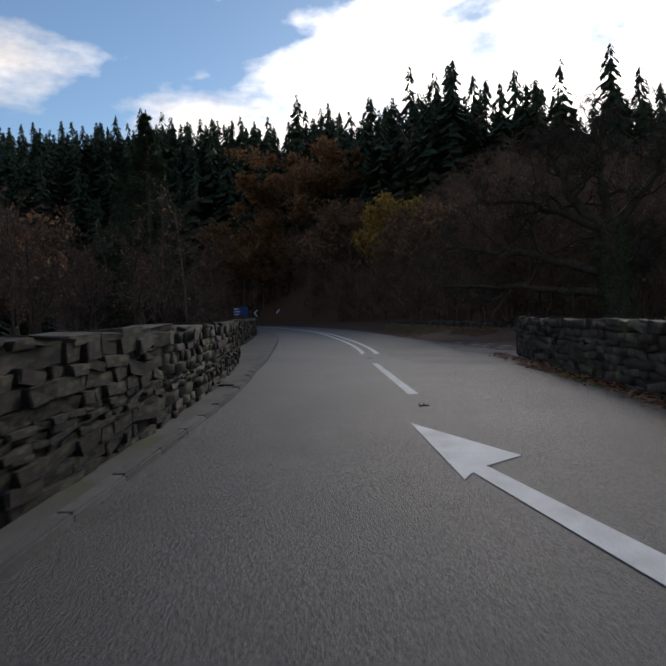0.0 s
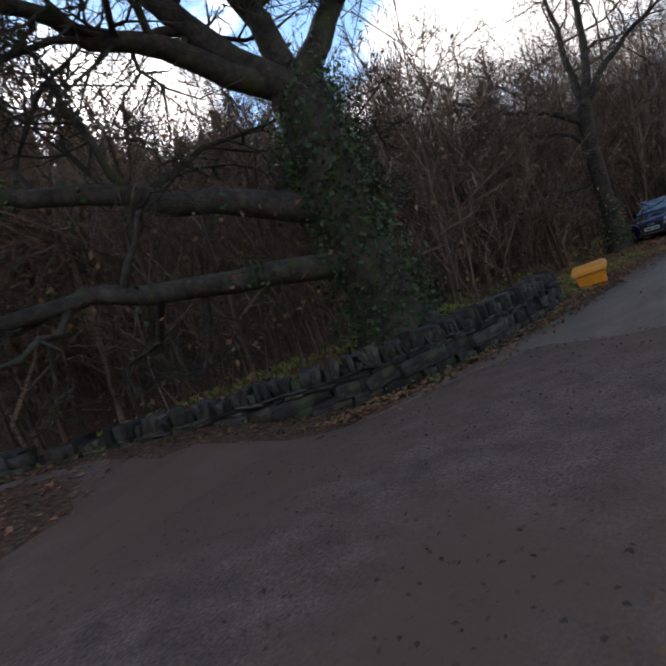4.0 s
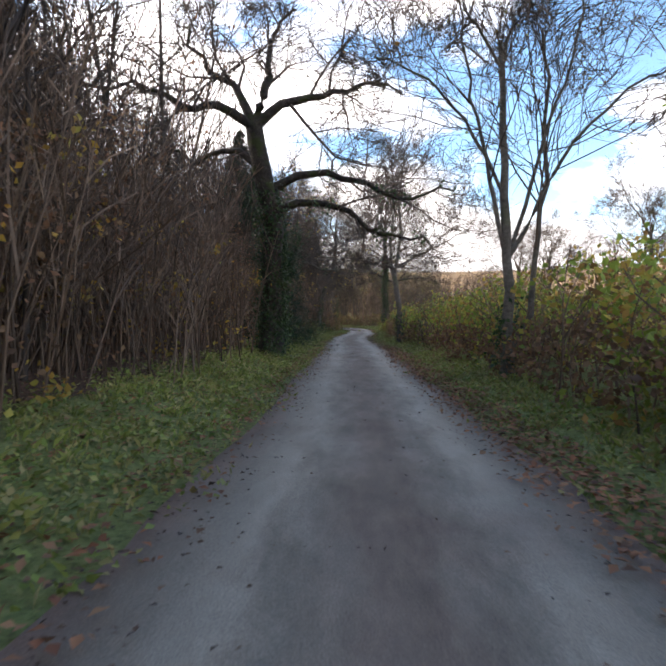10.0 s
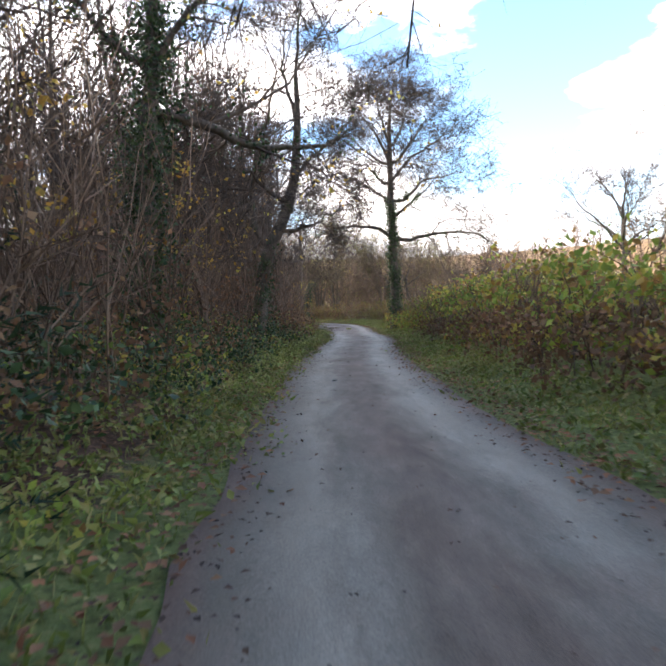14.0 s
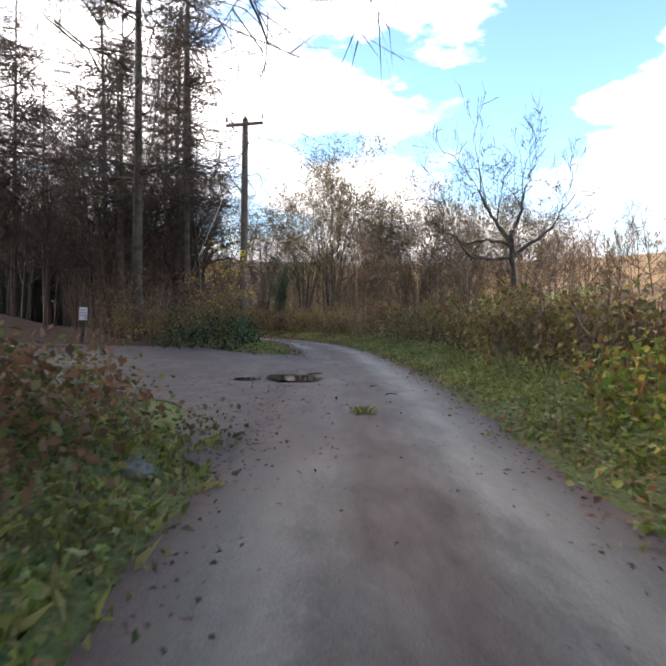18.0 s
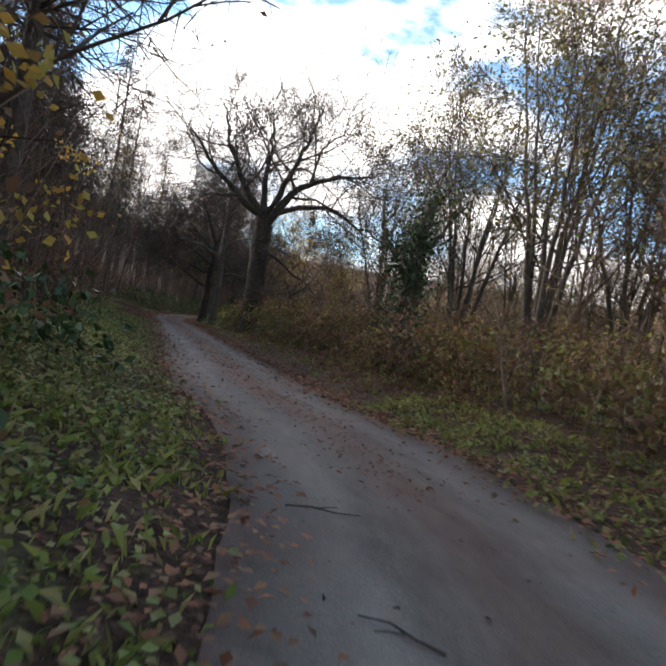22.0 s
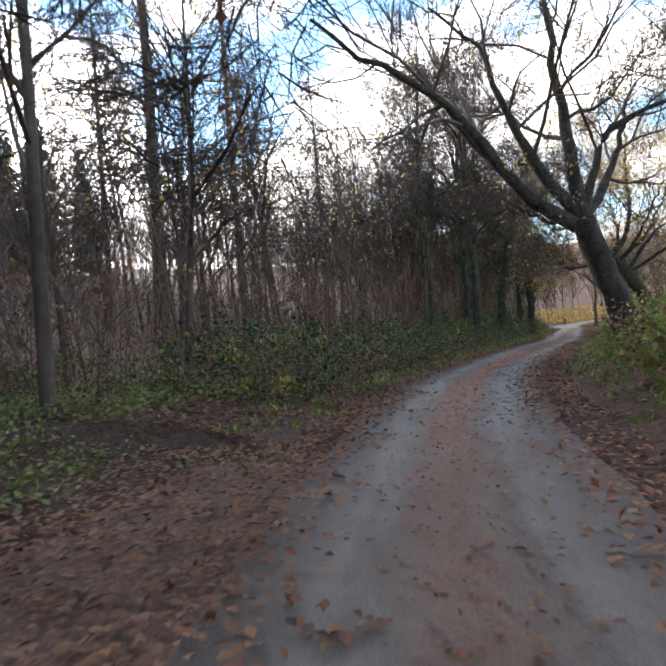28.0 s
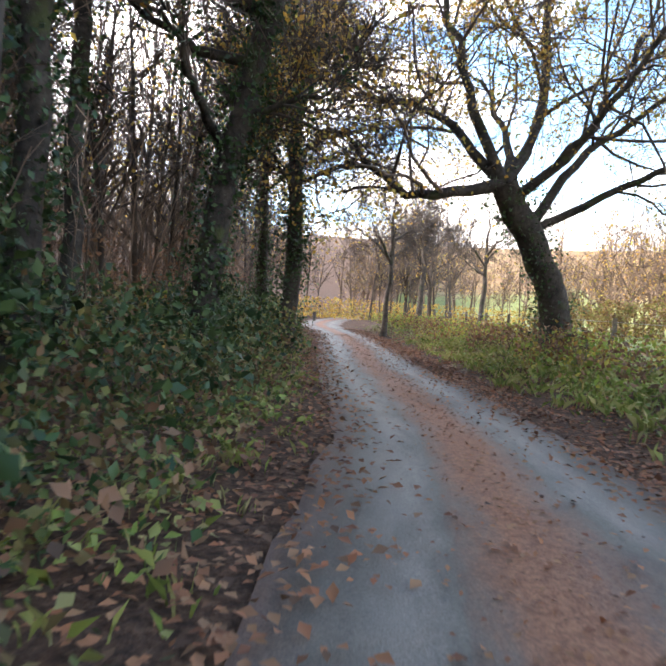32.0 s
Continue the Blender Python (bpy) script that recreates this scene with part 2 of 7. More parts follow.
M_WILLOW = leafy("willow_leaf", [(0.16, 0.15, 0.06), (0.24, 0.20, 0.08), (0.12, 0.12, 0.05), (0.26, 0.17, 0.08)], 0.6, 0.4)
M_VERGE = leafy("verge_leaf", [(0.12, 0.16, 0.032), (0.21, 0.25, 0.05), (0.29, 0.29, 0.08), (0.32, 0.24, 0.09), (0.15, 0.18, 0.045)], 0.5, 0.25)
M_AUTUMN = leafy("autumn_leaf", [(0.12, 0.13, 0.03), (0.22, 0.20, 0.05), (0.20, 0.11, 0.045), (0.13, 0.07, 0.035), (0.33, 0.22, 0.06)], 0.55, 0.35)
M_CRUMB = leafy("leaf_crumb", [(0.045, 0.028, 0.02), (0.10, 0.058, 0.038), (0.17, 0.09, 0.05), (0.07, 0.045, 0.03)], 0.8, 0.05)
M_LARCH = leafy("larch_twig", [(0.055, 0.042, 0.032), (0.09, 0.068, 0.05), (0.12, 0.085, 0.05)], 0.8, 0.1)


# ---- mesh helpers ----
def mesh_from(name, verts, faces, mats, index=None, smooth=False):
    """A mesh from numpy arrays; faces: a list of (n, 3) and (n, 4) arrays."""
    me = bpy.data.meshes.new(name)
    verts = np.asarray(verts, np.float32)
    faces = [np.asarray(f, np.int32) for f in faces if len(f)]
    me.vertices.add(len(verts))
    me.vertices.foreach_set("co", verts.ravel())
    loops = np.concatenate([f.ravel() for f in faces])
    sizes = np.concatenate([np.full(len(f), f.shape[1], np.int32) for f in faces])
    me.loops.add(len(loops))
    me.loops.foreach_set("vertex_index", loops)
    me.polygons.add(len(sizes))
    me.polygons.foreach_set("loop_start", np.concatenate([[0], np.cumsum(sizes)[:-1]]).astype(np.int32))
    if index is not None:
        me.polygons.foreach_set("material_index", np.asarray(index, np.int32))
    if smooth:
        me.polygons.foreach_set("use_smooth", np.ones(len(sizes), bool))
    for m in mats if isinstance(mats, (list, tuple)) else [mats]:
        me.materials.append(m)
    me.update(calc_edges=True)
    return me


class Soup:
    """Gathers many small pieces into one mesh."""

    def __init__(self):
        self.v, self.f, self.n = [], [], 0

    def add(self, v, *faces):
        self.v.append(np.asarray(v, float).reshape(-1, 3))
        self.f += [np.asarray(f) + self.n for f in faces if len(f)]
        self.n += len(self.v[-1])
        return self

    def mesh(self, name, mat, smooth=False):
        if not self.v:
            self.add(np.zeros((3, 3)), [[0, 1, 2]])
        return mesh_from(name, np.concatenate(self.v), self.f, mat, smooth=smooth)


def part(name, bm, mat, parent, label=""):
    """Links a bmesh, a Soup or a mesh as one object under a thing or a part."""
    if isinstance(bm, Soup):
        me = bm.mesh(name, mat)
    elif isinstance(bm, bmesh.types.BMesh):
        me = bpy.data.meshes.new(name)
        bm.to_mesh(me)
        bm.free()
        me.materials.append(mat)
    else:
        me = bm
    ob = new(name, me)
    ob.parent = parent
    if label:
        ob["label"] = label
    return ob


def unit(a):
    return a / np.maximum(np.linalg.norm(a, axis=-1, keepdims=True), 1e-9)


def tubes(P, R, k):
    """Tapered tubes along polylines P (B, n, 3) with radii R (B, n) and k sides."""
    B, n, _ = P.shape
    T = unit(np.gradient(P, axis=1))
    ref = np.where(np.abs(T[..., 2:3]) > 0.9, np.array([1.0, 0, 0]), np.array([0, 0, 1.0]))
    U = unit(np.cross(T, ref))
    V = np.cross(T, U)
    a = np.arange(k) * 2 * np.pi / k
    ring = P[:, :, None] + R[:, :, None, None] * (np.cos(a)[:, None] * U[:, :, None] + np.sin(a)[:, None] * V[:, :, None])
    i = np.arange(B * n * k).reshape(B, n, k)
    j = np.roll(i, -1, axis=2)
    quads = np.stack([i[:, :-1], j[:, :-1], j[:, 1:], i[:, 1:]], -1).reshape(-1, 4)
    return ring.reshape(-1, 3), quads


def along(P, t):
    """Points and directions at fractions t (B, c) of polylines P (B, n, 3)."""
    n = P.shape[1]
    s = np.clip(t, 0, 0.999) * (n - 1)
    i = s.astype(int)
    f = (s - i)[..., None]
    b = np.arange(len(P))[:, None]
    return P[b, i] * (1 - f) + P[b, i + 1] * f, unit(P[b, i + 1] - P[b, i])


def sprout(rng, P, R, count, ratio, n, angle, wobble, lift, start=0.25, thin=0.6, tip=0.2):
    """The next order of branches on polylines P."""
    B = len(P)
    t = start + (1 - start) * (np.arange(count) + rng.random((B, count))) / count
    at, way = along(P, t)
    length = np.linalg.norm(np.diff(P, axis=1), axis=2).sum(1)
    r0 = np.take_along_axis(R, np.clip((t * (P.shape[1] - 1)).astype(int), 0, P.shape[1] - 1), 1) * thin
    side = unit(np.cross(way, rng.normal(size=way.shape)))
    a = np.radians(angle) * (0.6 + 0.8 * rng.random((B, count, 1)))
    d = unit(way * np.cos(a) + side * np.sin(a) + np.array([0, 0, lift])).reshape(-1, 3)
    L = (length[:, None] * ratio * (1.15 - 0.6 * t) * (0.6 + 0.8 * rng.random((B, count)))).reshape(-1)
    p = at.reshape(-1, 3)
    pts = [p]
    for _ in range(n - 1):
        d = unit(d + wobble * rng.normal(size=d.shape) + np.array([0, 0, lift * 0.25]))
        p = p + d * (L / (n - 1))[:, None]
        pts.append(p)
    Pn = np.stack(pts, 1)
    Rn = r0.reshape(-1, 1) * np.linspace(1, tip, n)[None]
    return Pn, np.maximum(Rn, 0.0035)


def whisks(rng, P, count, length, angle, lift, width):
    """The finest twigs, each one narrow face."""
    t = 0.15 + 0.85 * (np.arange(count) + rng.random((len(P), count))) / count
    at, way = along(P, t)
    side = unit(np.cross(way, rng.normal(size=way.shape)))
    a = np.radians(angle) * (0.5 + rng.random((len(P), count, 1)))
    d = unit(way * np.cos(a) + side * np.sin(a) + np.array([0, 0, lift])).reshape(-1, 3)
    p = at.reshape(-1, 3)
    L = length * (0.5 + rng.random((len(p), 1)))
    s = unit(np.cross(d, rng.normal(size=d.shape))) * width
    V = np.stack([p - s, p + s, p + d * L], 1).reshape(-1, 3)
    return V, np.arange(len(V)).reshape(-1, 3)


def slivers(rng, P, R):
    """Thin twigs as flat, bent ribbons along polylines."""
    B, n, _ = P.shape
    s = unit(np.cross(P[:, -1] - P[:, 0], rng.normal(size=(B, 3))))[:, None] * R[..., None] * 1.3
    V = np.stack([P - s, P + s], 2).reshape(-1, 3)
    i = np.arange(B * n * 2).reshape(B, n, 2)
    return V, np.stack([i[:, :-1, 0], i[:, :-1, 1], i[:, 1:, 1], i[:, 1:, 0]], -1).reshape(-1, 4)


def resample(points, n, rng=None, wob=0.0):
    p = np.array(points, float)
    d = np.concatenate([[0], np.cumsum(np.linalg.norm(np.diff(p, axis=0), axis=1))])
    s = np.linspace(0, d[-1], n)
    q = np.stack([np.interp(s, d, p[:, k]) for k in range(3)], 1)
    q[1:-1] = 0.25 * q[:-2] + 0.5 * q[1:-1] + 0.25 * q[2:]
    if rng is not None and wob:
        q[1:] += rng.normal(size=(n - 1, 3)) * wob
    return q


def leaf_cards(rng, C, size, normal=None, flat=0.0):
    """Small folded leaves at centres C."""
    n = len(C)
    if n == 0:
        return np.zeros((0, 3)), np.zeros((0, 3), int)
    d = unit(rng.normal(size=(n, 3)) * np.array([1, 1, 1 - flat]))
    up = rng.normal(size=(n, 3)) if normal is None else normal + 0.5 * rng.normal(size=(n, 3))
    if flat:
        up = np.array([0, 0, 1.0]) + (1 - flat) * up
    s = unit(np.cross(d, up))
    nn = np.cross(s, d)
    L = size * (0.6 + 0.8 * rng.random((n, 1)))
    a, b = C - d * L * 0.5, C + d * L * 0.5
    l, r = C - s * L * 0.33 + nn * L * 0.12, C + s * L * 0.33 + nn * L * 0.12
    V = np.stack([a, l, b, r], 1).reshape(-1, 3)
    i = np.arange(n)[:, None] * 4
    return V, np.concatenate([i + [0, 1, 2], i + [0, 2, 3]], 1).reshape(-1, 3)


def blades(rng, C, height, width):
    """Grass blades: bent, of two faces each."""
    n = len(C)
    a = rng.random(n) * 2 * np.pi
    s = np.stack([np.cos(a), np.sin(a), 0 * a], 1) * width
    lean = rng.normal(size=(n, 3)) * np.array([0.45, 0.45, 0])
    h = (height * (0.5 + rng.random(n)))[:, None]
    up = np.array([0, 0, 1.0])
    V = np.stack([C - s, C + s, C + (up + 0.25 * lean) * h * 0.6 + s * 0.6, C + (up * 0.9 + lean) * h], 1).reshape(-1, 3)
    i = np.arange(n)[:, None] * 4
    return V, np.concatenate([i + [0, 1, 2], i + [0, 2, 3]], 1).reshape(-1, 3)


# ---- the plan: centre lines, edges, heights ----
LANE = np.array([(2.6, -19.6), (1.3, -15), (0.75, -10), (0.35, -5), (0.28, 0), (0.3, 7), (0.22, 13), (-0.02, 19), (-0.52, 28), (-0.95, 37), (-1.75, 47),
                 (-2.0, 57), (-1.75, 65), (-2.1, 73), (-2.4, 84), (-2.85, 90), (-3.5, 95), (-4.8, 100.5), (-6.6, 105), (-9.62, 109.05), (-13.1, 114.65),
                 (-16.5, 119.85), (-20.2, 125.6), (-22.95, 129.65), (-25.25, 134.05), (-26.95, 138.1), (-28.7, 144.1), (-29.5, 149.05), (-30.2, 155), (-30.7, 160.5),
                 (-31.8, 166), (-34.0, 177.7), (-37.5, 192), (-39, 210), (-38, 250)], float)
HALF = np.array([4.2, 2.3, 1.55, 1.35, 1.35, 1.45, 1.5, 1.4, 1.4, 1.42, 1.4, 1.4, 1.5, 1.45, 1.5, 1.5, 1.5, 1.45, 1.4, 1.3, 1.25, 1.22, 1.22, 1.2, 1.2, 1.28, 1.28, 1.27, 1.27, 1.22, 1.2, 1.2, 1.3, 1.3, 1.3])
MAIN = np.array([(90, -20.0), (45, -21.3), (24, -21.9), (10, -22.47), (5, -22.62), (0, -23.05), (-8, -24.1), (-17.4, -25.6), (-30.7, -28.8), (-46, -33.6), (-60, -40), (-71, -50), (-78, -66), (-80, -100), (-76, -160)], float)


def smooth_line(line, step, extra=None):
    """A curve through the points, every step metres."""
    d = np.concatenate([[0], np.cumsum(np.linalg.norm(np.diff(line, axis=0), axis=1))])
    s = np.arange(0, d[-1], step)
    m = np.gradient(line, d, axis=0)
    i = np.clip(np.searchsorted(d, s, side="right") - 1, 0, len(d) - 2)
    h = (d[i + 1] - d[i])[:, None]
    u = ((s - d[i]) / (d[i + 1] - d[i]))[:, None]
    out = (2 * u**3 - 3 * u**2 + 1) * line[i] + (u**3 - 2 * u**2 + u) * h * m[i] + (-2 * u**3 + 3 * u**2) * line[i + 1] + (u**3 - u**2) * h * m[i + 1]
    return (out, np.interp(s, d, extra)) if extra is not None else out


def normals2(line):
    t = unit(np.gradient(line, axis=0))
    return np.stack([-t[:, 1], t[:, 0]], 1)            # to the left of the way


lane, lane_half = smooth_line(LANE, 0.5, HALF)
lane_left = normals2(lane)
main = smooth_line(MAIN, 1.0)
main_left = normals2(main)


def beside(line, x, y):
    """Signed distance to a line (left positive) and the index of the nearest point."""
    shape = np.shape(x)
    p = np.stack([np.ravel(x), np.ravel(y)], 1).astype(float)
    nn = normals2(line)
    dist, idx = np.empty(len(p)), np.empty(len(p), int)
    for a in range(0, len(p), 4000):
        q = p[a:a + 4000]
        dd = ((q[:, None] - line[None]) ** 2).sum(2)
        k = dd.argmin(1)
        off = q - line[k]
        sign = np.sign((off * nn[k]).sum(1))
        dist[a:a + 4000], idx[a:a + 4000] = np.sqrt(dd[np.arange(len(q)), k]) * sign, k
    return dist.reshape(shape), idx.reshape(shape)


def ease(v, a, b):
    u = np.clip((v - a) / (b - a), 0, 1)
    return u * u * (3 - 2 * u)


lane_c, main_c = lane[::4], main[::2]                   # coarser, for distances
half_c = lane_half[::4]


def height(x, y):
    """Ground height: road bed, banks, and the valley's sides."""
    x, y = np.asarray(x, float), np.asarray(y, float)
    d, i = beside(lane_c, x, y)
    m, _ = beside(main_c, x, y)
    e = np.abs(d) - half_c[i]
    yy = lane_c[i][..., 1]
    e_main = np.where(m > 0, m - 3.1, -m - 3.1)          # the right side of the main road going out is to its south
    # room beside the lane: the lay-by at the car, the side track, the leafy track
    room = 3.6 * ease(yy, -9, -5) * (1 - ease(yy, 8, 13)) + 10 * ease(yy, 78, 82) * (1 - ease(yy, 88, 90.5)) + 4.5 * ease(yy, 124, 129) * (1 - ease(yy, 133, 138))
    left = d > 0
    bank = np.where(left, 0.4 * ease(e - room, 0.2, 2.6), 0.35 * ease(e, 0.3, 2.4) + 0.5 * ease(yy, 131, 136) * (1 - ease(yy, 150, 158)) * ease(e, 0.6, 2.6))
    ditch = np.where(left, -0.35 * ease(yy, 138, 142) * ease(e, 0.8, 1.6) * (1 - ease(e, 1.7, 3.0)), 0)
    slope_w = (0.24 + 0.12 * (1 - ease(yy, -20, 20))) * np.clip(np.minimum(d, 900) - 10, 0, None)
    # north-west side of the main road
    north = (y > -60) | (x < -60)
    west = np.where(left, slope_w, 0)
    clear = np.clip(np.where(m < 0, -m, 0) - 10, 0, None)
    west = np.minimum(west, 0.9 * clear)
    west = np.where(west > 0, 78 * (1 - np.exp(-west / 78)), 0)
    east = np.where(~left, 62 * (1 - np.exp(-0.30 * np.clip(-d - 45, 0, None) / 62)), 0) * ease(-m, 10, 60)
    south = np.where(m > 0, 60 * (1 - np.exp(-0.3 * np.clip(m - 40, 0, None) / 60)), 0)
    roadbed = np.minimum(e, e_main)
    z = np.where(m < 0, np.minimum(bank * ease(e_main, 0.5, 3.0), 1.0) + ditch + west + east, south + 0.12 * ease(e_main, 0.3, 2.0))
    z = z + 0.10 * np.sin(x * 0.31 + 1.3 * np.sin(y * 0.17)) * np.cos(y * 0.23) * ease(np.maximum(roadbed, 0), 2, 8) 
    return np.where(roadbed < 0.2, -0.02, z - 0.02 + 0.0)


def hz(x, y):
    return float(height(np.array([x]), np.array([y]))[0])


def on_ground(xy, lift=0.0):
    xy = np.asarray(xy, float)
    return np.column_stack([xy, height(xy[:, 0], xy[:, 1]) + lift])


# ---- ground, roads ----
def spaced(lo, hi, a, b, fine, grow=1.22):
    mid = list(np.arange(a, b + fine, fine))
    s, v = fine, mid[-1]
    while v < hi:
        s *= grow
        v += s
        mid.append(v)
    s, v = fine, mid[0]
    while v > lo:
        s *= grow
        v -= s
        mid.insert(0, v)
    return np.array(mid)


def build_ground():
    gx, gy = spaced(-1500, 1500, -48, 14, 0.8), spaced(-1500, 1600, -34, 186, 0.9)
    X, Y = np.meshgrid(gx, gy)
    Z = height(X, Y)
    V = np.stack([X, Y, Z], -1).reshape(-1, 3)
    n, m = X.shape
    i = np.arange(n * m).reshape(n, m)
    F = np.stack([i[:-1, :-1], i[:-1, 1:], i[1:, 1:], i[1:, :-1]], -1).reshape(-1, 4)
    mat = bpy.data.materials.new("ground_cover")
    mat.use_nodes = True
    k = Nodes(mat.node_tree)
    at = k.add("ShaderNodeTexCoord").outputs["Object"]
    cov = k.add("ShaderNodeAttribute", attribute_name="cover").outputs["Fac"]
    big, small = k.noise(at, 0.35, 5.0), k.noise(at, 14.0, 5.0, 0.7)
    litter = k.ramp(small.outputs[0], [(0.3, (0.035, 0.021, 0.014)), (0.5, (0.095, 0.052, 0.032)), (0.7, (0.20, 0.11, 0.066))]).outputs[0]
    grass = k.ramp(small.outputs[0], [(0.3, (0.08, 0.075, 0.03)), (0.5, (0.16, 0.175, 0.055)), (0.66, (0.23, 0.215, 0.08)), (0.8, (0.25, 0.17, 0.09))]).outputs[0]
    bracken = k.ramp(big.outputs[0], [(0.35, (0.13, 0.075, 0.04)), (0.55, (0.28, 0.17, 0.08)), (0.7, (0.17, 0.16, 0.06))]).outputs[0]
    wob = k.math("ADD", cov, k.math("MULTIPLY", k.math("SUBTRACT", k.noise(at, 1.1, 4.0).outputs[0], 0.5), 0.5))
    c = k.mix(k.ramp(wob, [(0.22, (0, 0, 0)), (0.36, (1, 1, 1))]).outputs[0], litter, grass)
    c = k.mix(k.ramp(wob, [(0.66, (0, 0, 0)), (0.78, (1, 1, 1))]).outputs[0], c, bracken)
    b = k.add("ShaderNodeBsdfPrincipled", in_Roughness=0.95)
    b.inputs["Specular IOR Level"].default_value = 0.15
    k.link(c, b.inputs["Base Color"])
    bp = k.add("ShaderNodeBump", in_Strength=0.8, in_Distance=0.05)
    k.link(small.outputs[0], bp.inputs["Height"])
    k.link(bp.outputs[0], b.inputs["Normal"])
    k.link(b.outputs[0], k.add("ShaderNodeOutputMaterial").inputs[0])
    me = mesh_from("ground", V, [F], mat, smooth=True)
    # what grows where: 0 leaf litter and wood floor, 0.5 grass, 1 bracken hill
    d, idx = beside(lane_c, X, Y)
    ms, _ = beside(main_c, X, Y)
    e = np.abs(d) - half_c[idx]
    yy = lane_c[idx][..., 1]
    cover = np.where(d > 0, 0.5 * (1 - ease(e, 1.2, 3.0)), 0.5 + 0.5 * ease(-d, 26, 45))
    cover = np.where((d > 0) & (yy > 136), 0.1, cover)
    cover = np.where((d < 0) & (yy > 128), 0.5, cover)
    cover = np.where((d < 0) & (yy > 118) & (e < 6), 0.08, cover)
    cover = np.where((d < 0) & (yy > 128) & (-d > 70), 1.0, cover)
    cover = np.where((yy < 14) & (yy > -14) & (d > 0) & (e < 4), 0.1, cover)
    cover = np.where((yy < 0) & (yy > -13) & (d > 0) & (e > 1.0) & (e < 4.5), 0.5, cover)
    cover = np.where((d > 0) & (yy > 43) & (yy < 76) & (e > 0.7), 0.12, cover)
    cover = np.where(ms > 0, 0.05, cover)
    cover = np.where((ms < 0) & (ms > -9) & (X < 12), 0.0, cover)
    cover = np.where((e < 5) & (yy > 100) & (yy < 136), np.where(d > 0, 0.2, 0.18), cover)
    lay = me.attributes.new("cover", "FLOAT", "POINT")
    lay.data.foreach_set("value", cover.ravel().astype(np.float32))
    return tagged(new("ground", me), "brown leaf-covered woodland floor, grass verges and bracken hills", "ground", kind="structure")


build_ground()


def strip(line, left, right, z, sag=0.0, cuts=6):
    """A paved strip along a line; left and right: offsets per point."""
    nn = normals2(line)
    t = np.linspace(0, 1, cuts)
    off = left[:, None] * (1 - t) + right[:, None] * t
    P = line[:, None] + nn[:, None] * off[..., None]
    Z = np.full(off.shape, z) + sag * (1 - (2 * t - 1) ** 2)[None]
    V = np.concatenate([P, Z[..., None]], -1).reshape(-1, 3)
    i = np.arange(len(V)).reshape(len(line), cuts)
    F = np.stack([i[:-1, :-1], i[1:, :-1], i[1:, 1:], i[:-1, 1:]], -1).reshape(-1, 4)[:, ::-1]
    return V, F


